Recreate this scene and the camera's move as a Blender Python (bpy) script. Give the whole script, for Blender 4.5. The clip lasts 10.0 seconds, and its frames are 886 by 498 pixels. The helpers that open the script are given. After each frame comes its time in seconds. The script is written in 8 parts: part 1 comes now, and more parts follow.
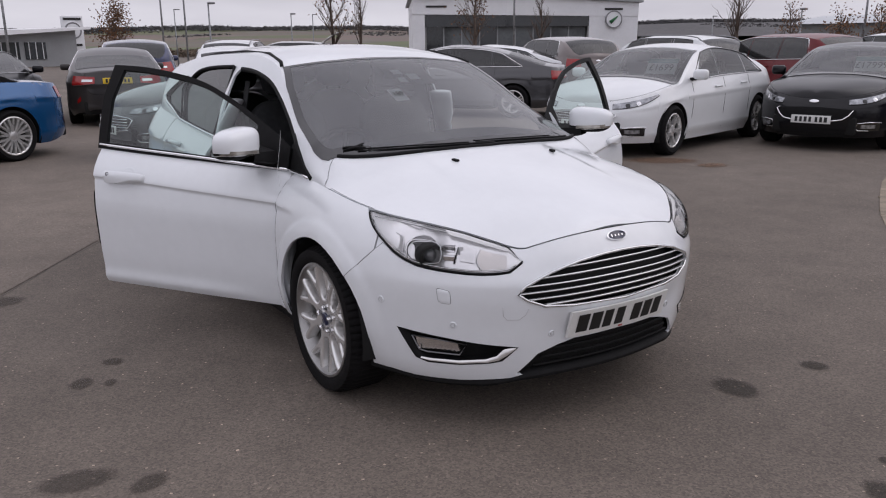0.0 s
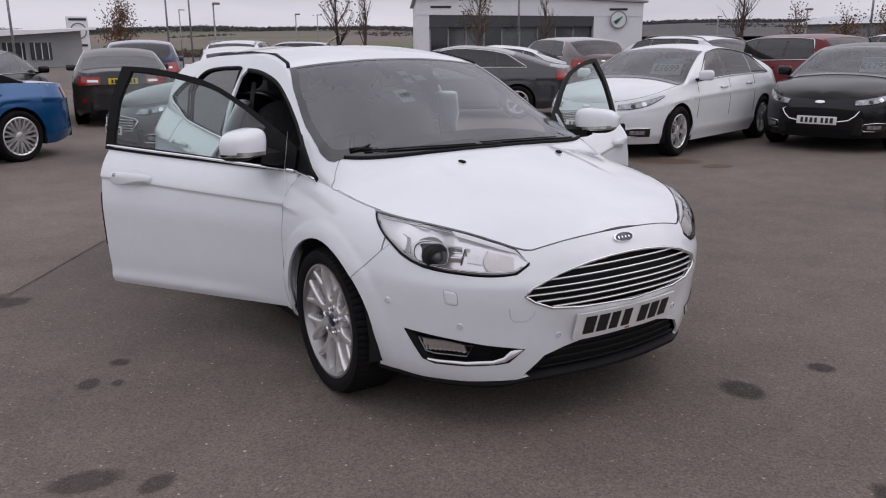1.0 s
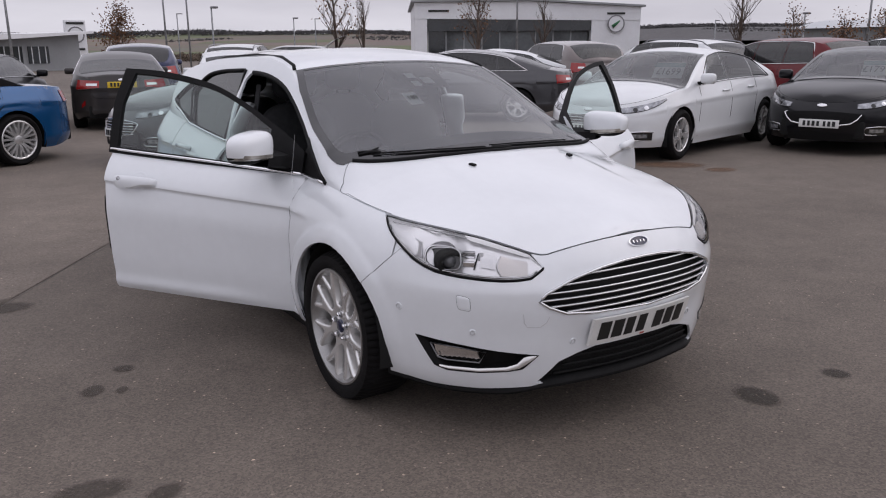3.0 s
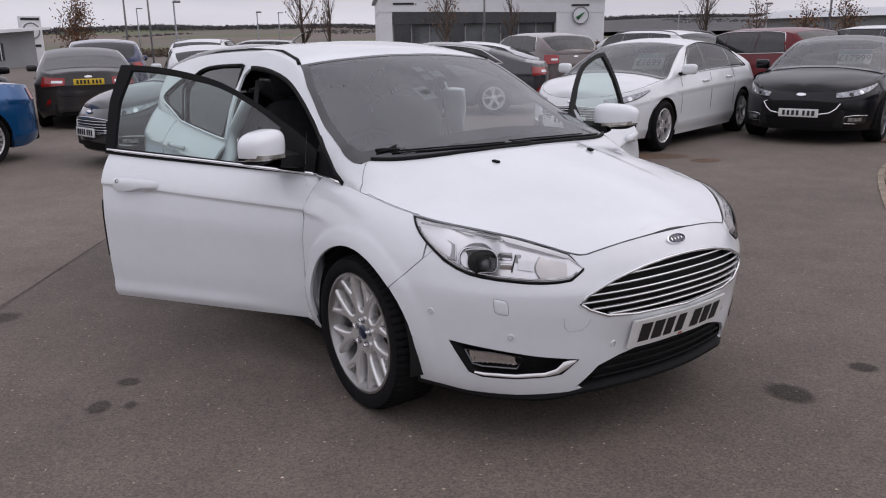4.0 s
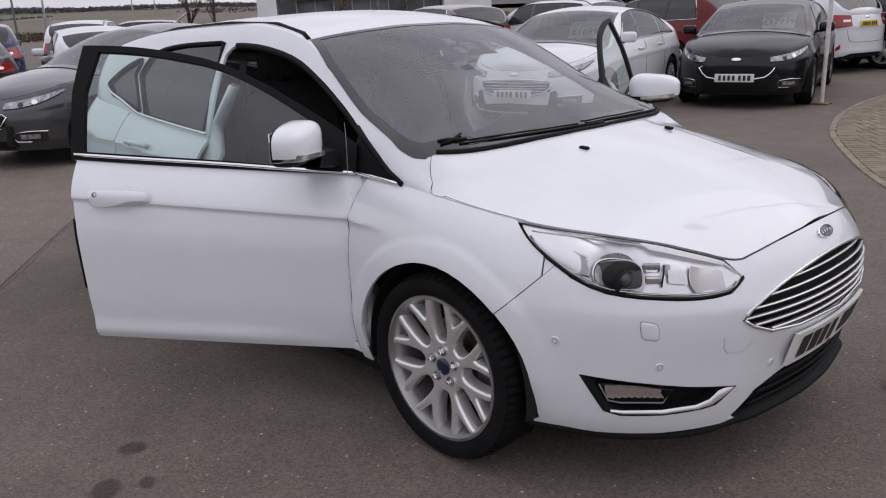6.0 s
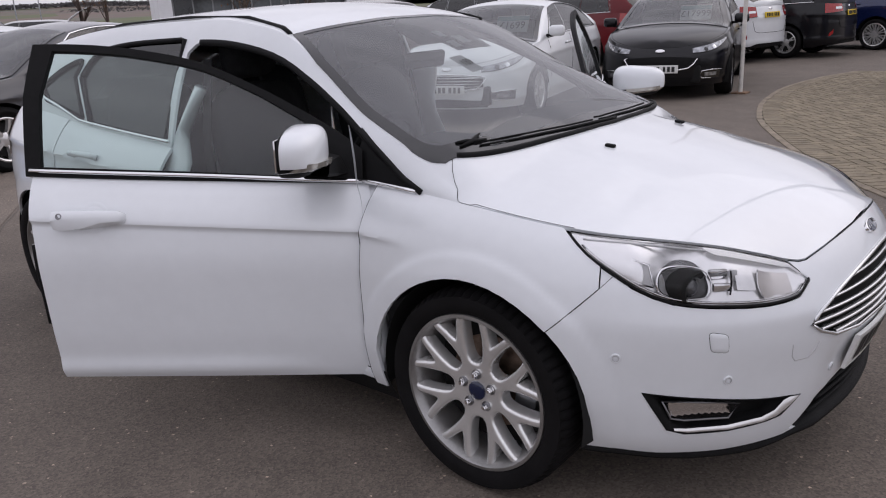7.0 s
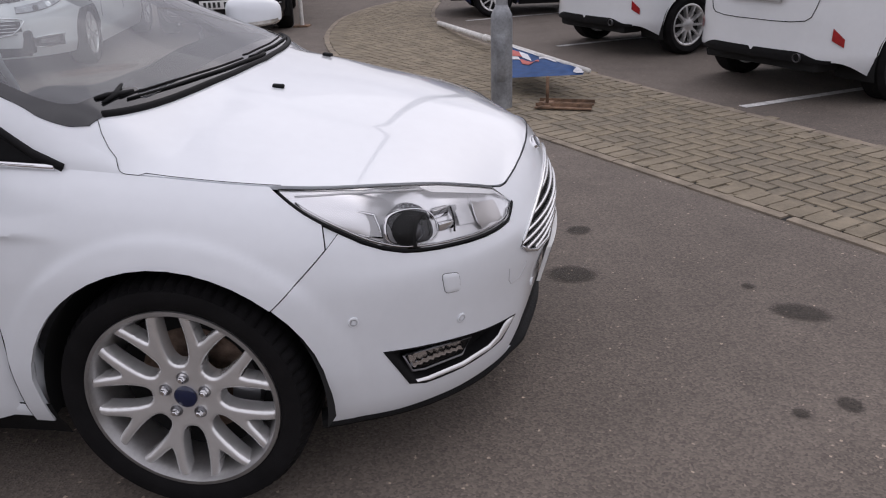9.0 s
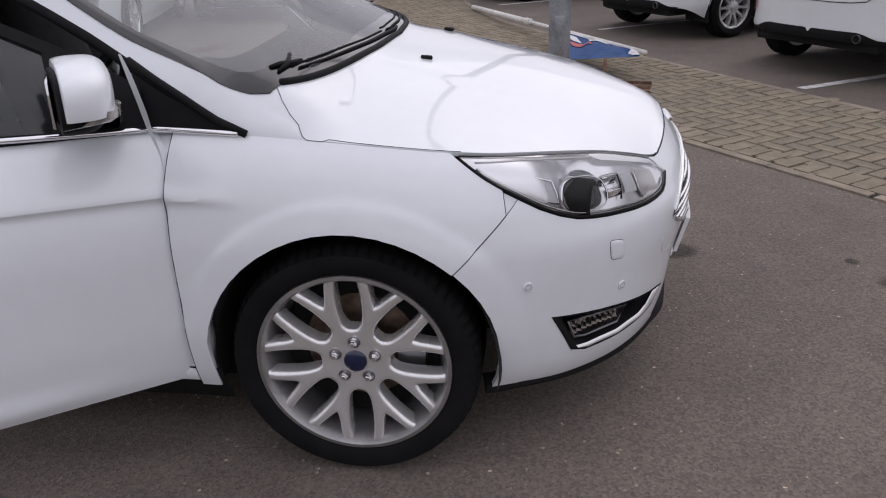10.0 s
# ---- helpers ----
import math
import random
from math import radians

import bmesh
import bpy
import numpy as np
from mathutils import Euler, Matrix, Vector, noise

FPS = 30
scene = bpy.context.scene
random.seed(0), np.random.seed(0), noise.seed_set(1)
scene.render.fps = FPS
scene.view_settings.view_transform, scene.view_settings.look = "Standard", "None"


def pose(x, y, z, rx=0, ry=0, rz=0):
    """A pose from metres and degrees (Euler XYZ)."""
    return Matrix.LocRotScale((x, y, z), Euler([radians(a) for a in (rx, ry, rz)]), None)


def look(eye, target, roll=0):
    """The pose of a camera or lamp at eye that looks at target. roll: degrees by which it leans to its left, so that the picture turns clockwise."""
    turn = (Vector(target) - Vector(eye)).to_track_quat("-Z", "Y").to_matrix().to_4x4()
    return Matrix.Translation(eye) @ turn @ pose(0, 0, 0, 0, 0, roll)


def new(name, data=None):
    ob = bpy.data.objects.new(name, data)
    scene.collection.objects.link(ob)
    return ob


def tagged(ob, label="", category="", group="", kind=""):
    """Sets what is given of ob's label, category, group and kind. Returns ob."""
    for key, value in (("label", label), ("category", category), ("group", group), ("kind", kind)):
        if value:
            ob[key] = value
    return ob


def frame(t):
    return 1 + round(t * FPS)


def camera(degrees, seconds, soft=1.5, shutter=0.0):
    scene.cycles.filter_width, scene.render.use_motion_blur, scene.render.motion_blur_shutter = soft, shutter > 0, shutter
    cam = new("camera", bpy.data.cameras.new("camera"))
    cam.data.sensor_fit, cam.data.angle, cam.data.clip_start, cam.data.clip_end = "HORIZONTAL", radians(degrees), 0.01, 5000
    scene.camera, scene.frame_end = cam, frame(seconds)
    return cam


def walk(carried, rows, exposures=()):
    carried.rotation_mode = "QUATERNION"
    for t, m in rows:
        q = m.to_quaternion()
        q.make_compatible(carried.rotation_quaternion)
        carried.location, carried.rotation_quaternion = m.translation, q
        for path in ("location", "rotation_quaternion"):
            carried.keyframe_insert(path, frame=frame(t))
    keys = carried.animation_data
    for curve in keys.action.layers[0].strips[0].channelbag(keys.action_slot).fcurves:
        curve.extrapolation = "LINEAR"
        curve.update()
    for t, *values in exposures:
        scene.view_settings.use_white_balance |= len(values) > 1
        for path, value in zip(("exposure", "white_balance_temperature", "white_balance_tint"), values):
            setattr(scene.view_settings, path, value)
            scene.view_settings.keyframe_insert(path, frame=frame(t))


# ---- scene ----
cam = camera(58.9, 10.0, soft=1.1)
PATH = [
    (0.0, (2.974, -2.192, 1.468), (1.353, -1.134, 0.965), -0.4),
    (0.5, (2.970, -2.193, 1.471), (1.345, -1.142, 0.966), -0.4),
    (1.0, (2.968, -2.201, 1.473), (1.342, -1.152, 0.971), -0.4),
    (1.5, (2.964, -2.205, 1.474), (1.338, -1.155, 0.975), -0.5),
    (2.0, (2.961, -2.197, 1.474), (1.339, -1.138, 0.971), -0.5),
    (2.5, (2.958, -2.204, 1.475), (1.334, -1.150, 0.982), -0.4),
    (2.7, (2.946, -2.202, 1.471), (1.319, -1.151, 0.981), -0.4),
    (3.8, (2.690, -2.333, 1.453), (1.100, -1.228, 0.944), -0.7),
    (4.0, (2.646, -2.343, 1.463), (1.072, -1.219, 0.953), -0.9),
    (4.5, (2.452, -2.328, 1.456), (0.924, -1.152, 0.928), -1.3),
    (5.0, (2.225, -2.309, 1.470), (0.710, -1.116, 0.938), -2.0),
    (5.2, (2.128, -2.334, 1.441), (0.618, -1.132, 0.912), -2.2),
    (6.3, (1.571, -2.529, 1.442), (0.213, -1.181, 0.863), -2.5),
    (6.5, (1.456, -2.541, 1.458), (0.099, -1.188, 0.887), -2.9),
    (7.0, (1.300, -2.561, 1.436), (0.082, -1.089, 0.845), -2.9),
    (7.5, (1.198, -2.550, 1.424), (0.421, -0.837, 0.745), -1.3),
    (8.0, (1.110, -2.518, 1.428), (0.641, -0.715, 0.701), -0.6),
    (8.5, (0.990, -2.394, 1.403), (0.659, -0.570, 0.652), -1.6),
    (9.0, (0.867, -2.437, 1.402), (0.627, -0.609, 0.628), -1.9),
    (9.5, (0.654, -2.545, 1.413), (0.430, -0.722, 0.622), -2.3),
    (10.0, (0.468, -2.535, 1.377), (0.215, -0.720, 0.576), -2.0),
]
walk(cam, [(t, look(eye, target, roll)) for t, eye, target, roll in PATH], [(0.0, 0.13, 6300, 15.8), (5.2, 0.15, 6300, 15.8), (10.0, 0.19, 6270, 15.8)])

# ---- world and light ----
world = bpy.data.worlds.new("overcast_sky")
scene.world = world
world.use_nodes = True
wn, wl = world.node_tree.nodes, world.node_tree.links
SUN_EL, SUN_AZ = 45.0, 25.0
sky = wn.new("ShaderNodeTexSky")
sky.sky_type = "NISHITA"
sky.sun_disc = False
sky.sun_elevation, sky.sun_rotation = radians(SUN_EL), radians(SUN_AZ)
sky.air_density, sky.dust_density, sky.ozone_density = 1.0, 6.0, 1.0
# a closed cloud layer over the clear sky, brighter towards the zenith
geo = wn.new("ShaderNodeTexCoord")
stretch = wn.new("ShaderNodeMapping")
stretch.inputs["Scale"].default_value = (1.0, 1.0, 5.0)
clouds = wn.new("ShaderNodeTexNoise")
clouds.inputs["Scale"].default_value = 2.2
clouds.inputs["Detail"].default_value = 6.0
ramp = wn.new("ShaderNodeValToRGB")
ramp.color_ramp.elements[0].position, ramp.color_ramp.elements[0].color = 0.32, (6.2, 6.1, 6.5, 1)
ramp.color_ramp.elements[1].position, ramp.color_ramp.elements[1].color = 0.68, (9.0, 8.9, 9.2, 1)
mix = wn.new("ShaderNodeMix")
mix.data_type = "RGBA"
mix.inputs["Factor"].default_value = 0.92
wl.new(geo.outputs["Generated"], stretch.inputs["Vector"])
wl.new(stretch.outputs["Vector"], clouds.inputs["Vector"])
wl.new(clouds.outputs["Fac"], ramp.inputs["Fac"])
wl.new(sky.outputs["Color"], mix.inputs["A"])
wl.new(ramp.outputs["Color"], mix.inputs["B"])
# an overcast sky is darkest at the horizon
apart, lift, shade = wn.new("ShaderNodeSeparateXYZ"), wn.new("ShaderNodeMapRange"), wn.new("ShaderNodeVectorMath")
lift.inputs["From Min"].default_value, lift.inputs["From Max"].default_value = 0.0, 0.8
lift.inputs["To Min"].default_value, lift.inputs["To Max"].default_value = 0.80, 1.17
shade.operation = "SCALE"
wl.new(geo.outputs["Generated"], apart.inputs[0])
wl.new(apart.outputs["Z"], lift.inputs["Value"])
wl.new(mix.outputs["Result"], shade.inputs[0])
wl.new(lift.outputs["Result"], shade.inputs["Scale"])
wl.new(shade.outputs["Vector"], wn["Background"].inputs["Color"])
wn["Background"].inputs["Strength"].default_value = 0.1

sun = new("sun", bpy.data.lights.new("sun", "SUN"))
sun.data.energy, sun.data.angle, sun.data.color = 0.27, radians(60), (1.0, 0.97, 0.93)
sun.matrix_world = look((0, 0, 30), (30 * math.cos(radians(SUN_EL)) / math.sin(radians(SUN_EL)) * -math.sin(radians(SUN_AZ)),
                                    30 * math.cos(radians(SUN_EL)) / math.sin(radians(SUN_EL)) * -math.cos(radians(SUN_AZ)), 0))
scene.view_settings.exposure = 0.0


# ---- materials ----
def mat(name, base, rough=0.5, metal=0.0, coat=0.0, var=0.0, scale=8.0, bump=0.0, bump_scale=60.0, spec=0.5, base2=None):
    """A plain or mottled surface: base colour with noise variation at two scales and a fine bump."""
    m = bpy.data.materials.new(name)
    m.use_nodes = True
    n, l = m.node_tree.nodes, m.node_tree.links
    b = n["Principled BSDF"]
    b.inputs["Base Color"].default_value = (*base, 1)
    b.inputs["Roughness"].default_value = rough
    b.inputs["Metallic"].default_value = metal
    b.inputs["Coat Weight"].default_value = coat
    b.inputs["Coat Roughness"].default_value = 0.04
    b.inputs["Specular IOR Level"].default_value = spec
    if var or bump or base2:
        co = n.new("ShaderNodeTexCoord")
    if var or base2:
        big, fine, add, r = (n.new("ShaderNodeTexNoise"), n.new("ShaderNodeTexNoise"), n.new("ShaderNodeMath"), n.new("ShaderNodeValToRGB"))
        big.inputs["Scale"].default_value, fine.inputs["Scale"].default_value = scale, scale * 9
        big.inputs["Detail"].default_value = fine.inputs["Detail"].default_value = 5
        add.operation = "MULTIPLY_ADD"
        add.inputs[1].default_value = 0.35
        lo = tuple(max(c * (1 - var), 0) for c in base)
        hi = base2 if base2 else tuple(min(c * (1 + var), 1) for c in base)
        r.color_ramp.elements[0].position, r.color_ramp.elements[0].color = 0.5, (*lo, 1)
        r.color_ramp.elements[1].position, r.color_ramp.elements[1].color = 0.9, (*hi, 1)
        l.new(co.outputs["Object"], big.inputs["Vector"])
        l.new(co.outputs["Object"], fine.inputs["Vector"])
        l.new(fine.outputs["Fac"], add.inputs[0])
        l.new(big.outputs["Fac"], add.inputs[2])
        l.new(add.outputs[0], r.inputs["Fac"])
        l.new(r.outputs["Color"], b.inputs["Base Color"])
    if bump:
        f, bp = n.new("ShaderNodeTexNoise"), n.new("ShaderNodeBump")
        f.inputs["Scale"].default_value, f.inputs["Detail"].default_value = bump_scale, 4
        bp.inputs["Strength"].default_value, bp.inputs["Distance"].default_value = bump, 0.01
        l.new(co.outputs["Object"], f.inputs["Vector"])
        l.new(f.outputs["Fac"], bp.inputs["Height"])
        l.new(bp.outputs["Normal"], b.inputs["Normal"])
    return m


def glass(name, tint, clear=0.75, rough=0.02, dust=0.0, ior=1.8):
    """Thin pane: mostly clear with a tint, and mirror gloss rising at grazing angles."""
    m = bpy.data.materials.new(name)
    m.use_nodes = True
    n, l = m.node_tree.nodes, m.node_tree.links
    n.remove(n["Principled BSDF"])
    t, g, f, mx = (n.new("ShaderNodeBsdfTransparent"), n.new("ShaderNodeBsdfGlossy"), n.new("ShaderNodeFresnel"), n.new("ShaderNodeMixShader"))
    t.inputs["Color"].default_value = (*[c * clear for c in tint], 1)
    g.inputs["Roughness"].default_value = rough
    f.inputs["IOR"].default_value = ior
    l.new(f.outputs["Fac"], mx.inputs["Fac"])
    l.new(t.outputs["BSDF"], mx.inputs[1])
    l.new(g.outputs["BSDF"], mx.inputs[2])
    if dust:
        # a pale film: some road dust, mostly sky reflection painted in as haze
        d, no, rp, m2, co = (n.new("ShaderNodeBsdfDiffuse"), n.new("ShaderNodeTexNoise"), n.new("ShaderNodeMapRange"), n.new("ShaderNodeMixShader"), n.new("ShaderNodeTexCoord"))
        d.inputs["Color"].default_value = (0.60, 0.61, 0.645, 1)
        no.inputs["Scale"].default_value, no.inputs["Detail"].default_value = 3.0, 5
        rp.inputs["To Min"].default_value, rp.inputs["To Max"].default_value = dust * 0.75, dust * 1.25
        l.new(co.outputs["Object"], no.inputs["Vector"])
        l.new(no.outputs["Fac"], rp.inputs["Value"])
        l.new(rp.outputs["Result"], m2.inputs["Fac"])
        l.new(mx.outputs["Shader"], m2.inputs[1])
        l.new(d.outputs["BSDF"], m2.inputs[2])
        mx = m2
    l.new(mx.outputs["Shader"], n["Material Output"].inputs["Surface"])
    m.surface_render_method = "BLENDED"
    return m


def paint(name, base, rough=0.32, metal=0.0, coat=1.0):
    return mat(name, base, rough, metal, coat, var=0.03, scale=3.0)


WHITE = paint("white_paint", (0.765, 0.79, 0.815), 0.30)
WHITE2 = paint("far_white_paint", (0.75, 0.77, 0.785), 0.32)
BLACKP = mat("black_paint", (0.004, 0.004, 0.006), 0.3, 0.0, 0.45, var=0.03, scale=3.0, spec=0.2)
GREYP = paint("magnetic_grey_paint", (0.055, 0.055, 0.06), 0.3, 0.5)
GREYB = mat("warm_grey_paint", (0.040, 0.036, 0.035), 0.32, 0.2, 0.4, var=0.03, scale=3.0, spec=0.3)
PINKP = paint("faded_bronze_paint", (0.17, 0.142, 0.135), 0.35, 0.3)
REDP = mat("dark_red_paint", (0.13, 0.007, 0.011), 0.3, 0.0, 0.25, var=0.03, scale=3.0, spec=0.25)
BLUEP = paint("bright_blue_paint", (0.004, 0.085, 0.25), 0.25, 0.4)
NAVYP = paint("deep_blue_paint", (0.008, 0.016, 0.075), 0.25, 0.3)
SILVERP = paint("silver_paint", (0.38, 0.38, 0.38), 0.3, 0.6)
PLASTIC = mat("black_plastic", (0.009, 0.009, 0.0095), 0.65, spec=0.15, var=0.15, scale=30, bump=0.15, bump_scale=900)
SOFT = mat("soft_interior_trim", (0.022, 0.022, 0.024), 0.85, var=0.2, scale=20, bump=0.2, bump_scale=500)
GLOSSB = mat("gloss_black_trim", (0.01, 0.01, 0.011), 0.12, coat=0.5)
RUBBER = mat("tyre_rubber", (0.009, 0.0085, 0.009), 0.75, var=0.25, scale=14, bump=0.25, bump_scale=300, spec=0.12)
ALLOY = mat("silver_alloy", (0.80, 0.795, 0.785), 0.24, 0.70, var=0.05, scale=10)
ALLOYD = mat("grey_alloy", (0.24, 0.24, 0.25), 0.3, 0.8, var=0.05, scale=10)
CHROME = mat("chrome", (0.82, 0.82, 0.83), 0.08, 1.0)
STEEL = mat("brake_disc_steel", (0.18, 0.13, 0.10), 0.5, 0.8, var=0.4, scale=30)
DARK = mat("underbody_black", (0.006, 0.006, 0.006), 0.95, var=0.3, scale=5)
SEATC = mat("charcoal_seat_cloth", (0.03, 0.03, 0.033), 0.9, var=0.25, scale=25, bump=0.3, bump_scale=400)
PLATEW = mat("white_plate_plastic", (0.72, 0.72, 0.70), 0.35, var=0.04, scale=20)
PLATEG = mat("silver_show_plate", (0.40, 0.40, 0.40), 0.4, 0.3, var=0.05, scale=20)
PLATEY = mat("yellow_plate_plastic", (0.70, 0.48, 0.02), 0.35, var=0.04, scale=20)
CHAR = mat("black_character", (0.012, 0.012, 0.012), 0.5)
GREYTXT = mat("grey_lettering", (0.12, 0.12, 0.13), 0.5)
REDLENS = mat("red_lamp_lens", (0.32, 0.012, 0.012), 0.1, coat=0.6, var=0.2, scale=25)
FARLAMP = mat("far_lamp_unit", (0.34, 0.35, 0.37), 0.12, 0.6, coat=0.6, var=0.5, scale=22)
CLEAR = glass("clear_lamp_lens", (1, 1, 1), 0.97, ior=1.32)
LAMPIN = mat("lamp_reflector", (0.80, 0.80, 0.81), 0.22, 0.6, var=0.1, scale=30)
LAMPCHR = mat("bright_lamp_reflector", (0.86, 0.86, 0.87), 0.24, 0.7)
LAMPGREY = mat("lamp_bezel_grey", (0.52, 0.52, 0.53), 0.4, 0.1)
SCREEN = glass("windscreen_glass", (0.82, 0.90, 0.88), 0.80, rough=0.03, dust=0.13)
FARSCREEN = glass("far_windscreen_glass", (0.80, 0.86, 0.85), 0.85, dust=0.06, ior=2.0)
SIDEGL = glass("side_window_glass", (0.80, 0.97, 0.92), 0.80, dust=0.03)
TINT = glass("privacy_glass", (0.20, 0.22, 0.22), 0.6)
DIMGL = glass("far_side_glass", (0.50, 0.55, 0.54), 0.55, dust=0.04)
FABRIC = mat("black_roof_fabric", (0.008, 0.008, 0.009), 0.95, var=0.2, scale=30, spec=0.15)
OVALB = mat("blue_badge_enamel", (0.004, 0.010, 0.045), 0.2, coat=0.6)
PAPER = mat("white_card", (0.72, 0.74, 0.74), 0.7, var=0.03, scale=10)
CARDT = mat("teal_card_strip", (0.08, 0.25, 0.24), 0.6)


# ---- building helpers ----
def part(name, bm, material, parent=None, label="", smooth=True, edge=35):
    """Links a bmesh as one mesh object, under a thing or a part if one is given."""
    if smooth:
        for f in bm.faces:
            f.smooth = True
        for e in bm.edges:
            if len(e.link_faces) == 2 and e.calc_face_angle(0) > radians(edge):
                e.smooth = False
    me = bpy.data.meshes.new(name)
    bm.to_mesh(me)
    bm.free()
    for m in material if isinstance(material, (list, tuple)) else [material]:
        me.materials.append(m)
    ob = new(name, me)
    if parent is not None:
        ob.parent = parent
    return tagged(ob, label)


def share(name, ob, parent, m=None):
    """Another object on the same mesh."""
    o = new(name, ob.data)
    o.parent = parent
    if m is not None:
        o.matrix_basis = m
    return o


def thing(name, m, label, category, group="", kind=""):
    ob = new(name)
    ob.empty_display_size = 0.1
    ob.matrix_basis = m
    return tagged(ob, label, category, group, kind)


def box(bm, cx, cy, cz, sx, sy, sz, bevel=0.0, m=None, seg=2):
    r = bmesh.ops.create_cube(bm, size=1)
    vs = r["verts"]
    bmesh.ops.scale(bm, vec=(sx, sy, sz), verts=vs)
    if bevel:
        es = list({e for v in vs for e in v.link_edges})
        out = bmesh.ops.bevel(bm, geom=es, offset=bevel, segments=seg, profile=0.5, affect="EDGES")
        vs = list({v for f in out["faces"] for v in f.verts} | {v for v in vs if v.is_valid})
    bmesh.ops.translate(bm, vec=(cx, cy, cz), verts=vs)
    if m is not None:
        bmesh.ops.transform(bm, matrix=m, verts=vs)
    return vs


def tube(bm, a, b, r0, r1=None, n=12, caps=True):
    """A tapered round bar from a to b."""
    r1 = r0 if r1 is None else r1
    a, b = Vector(a), Vector(b)
    q = (b - a).to_track_quat("Z", "Y")
    rings = []
    for p, r in ((a, r0), (b, r1)):
        rings.append([bm.verts.new(p + q @ Vector((r * math.cos(2 * math.pi * k / n), r * math.sin(2 * math.pi * k / n), 0))) for k in range(n)])
    for k in range(n):
        bm.faces.new((rings[0][k], rings[0][(k + 1) % n], rings[1][(k + 1) % n], rings[1][k]))
    if caps:
        bm.faces.new(rings[0][::-1])
        bm.faces.new(rings[1])


def sweep(bm, pts, r, n=8, flat=1.0):
    """A round or flattened bar along a chain of points."""
    pts = [Vector(p) for p in pts]
    rings = []
    for k, p in enumerate(pts):
        d = (pts[min(k + 1, len(pts) - 1)] - pts[max(k - 1, 0)]).normalized()
        q = d.to_track_quat("Z", "Y")
        rr = r[k] if isinstance(r, (list, tuple)) else r
        rings.append([bm.verts.new(p + q @ Vector((rr * math.cos(2 * math.pi * j / n), flat * rr * math.sin(2 * math.pi * j / n), 0))) for j in range(n)])
    for a, b in zip(rings, rings[1:]):
        for j in range(n):
            bm.faces.new((a[j], a[(j + 1) % n], b[(j + 1) % n], b[j]))
    bm.faces.new(rings[0][::-1])
    bm.faces.new(rings[-1])


def lathe(bm, prof, n=48, axis="Y", a0=0.0, a1=2 * math.pi):
    """Turns (radius, offset) pairs about the axis."""
    full = abs(a1 - a0 - 2 * math.pi) < 1e-6
    cnt = n if full else n + 1
    rings = []
    for k in range(cnt):
        a = a0 + (a1 - a0) * k / n
        c, s = math.cos(a), math.sin(a)
        ring = []
        for r, o in prof:
            p = (r * c, o, r * s) if axis == "Y" else (r * c, r * s, o)
            ring.append(bm.verts.new(p))
        rings.append(ring)
    for k in range(n):
        a, b = rings[k], rings[(k + 1) % cnt]
        for j in range(len(prof) - 1):
            bm.faces.new((a[j], a[j + 1], b[j + 1], b[j]))


def grid(bm, fn, us, vs, keep=None, flip=False):
    """A sheet fn(u, v) over two runs of parameters; keep(u, v) picks the faces by their middles."""
    vt = {}

    def at(i, j):
        if (i, j) not in vt:
            vt[i, j] = bm.verts.new(fn(us[i], vs[j]))
        return vt[i, j]

    for i in range(len(us) - 1):
        for j in range(len(vs) - 1):
            if keep and not keep((us[i] + us[i + 1]) / 2, (vs[j] + vs[j + 1]) / 2):
                continue
            q = [at(i, j), at(i + 1, j), at(i + 1, j + 1), at(i, j + 1)]
            try:
                bm.faces.new(q[::-1] if flip else q)
            except ValueError:
                pass
    return vt


def tidy(bm, d=0.0004):
    bmesh.ops.remove_doubles(bm, verts=bm.verts, dist=d)
    bmesh.ops.dissolve_degenerate(bm, edges=bm.edges, dist=d)


def lin(a, b, n):
    return [a + (b - a) * k / (n - 1) for k in range(n)]


def curve(*pts):
    """A smooth, non-overshooting curve y(x) through a few (x, y) pairs."""
    pts = sorted(pts)
    xs, ys = np.array([p[0] for p in pts], float), np.array([p[1] for p in pts], float)
    h, d = np.diff(xs), np.diff(ys) / np.diff(xs)
    s = np.zeros(len(xs))
    s[0], s[-1] = d[0], d[-1]
    for k in range(1, len(xs) - 1):
        if d[k - 1] * d[k] > 0:
            w1, w2 = 2 * h[k] + h[k - 1], h[k] + 2 * h[k - 1]
            s[k] = (w1 + w2) / (w1 / d[k - 1] + w2 / d[k])

    def f(x):
        if x <= xs[0]:
            return float(ys[0] + s[0] * (x - xs[0]))
        if x >= xs[-1]:
            return float(ys[-1] + s[-1] * (x - xs[-1]))
        k = int(np.searchsorted(xs, x)) - 1
        t = (x - xs[k]) / h[k]
        return float((1 + 2 * t) * (1 - t) ** 2 * ys[k] + t * (1 - t) ** 2 * h[k] * s[k] + t * t * (3 - 2 * t) * ys[k + 1] + t * t * (t - 1) * h[k] * s[k + 1])
    return f


def clamp(x, a=0.0, b=1.0):
    return max(a, min(b, x))


def step(x, a, b):
    t = clamp((x - a) / (b - a))
    return t * t * (3 - 2 * t)


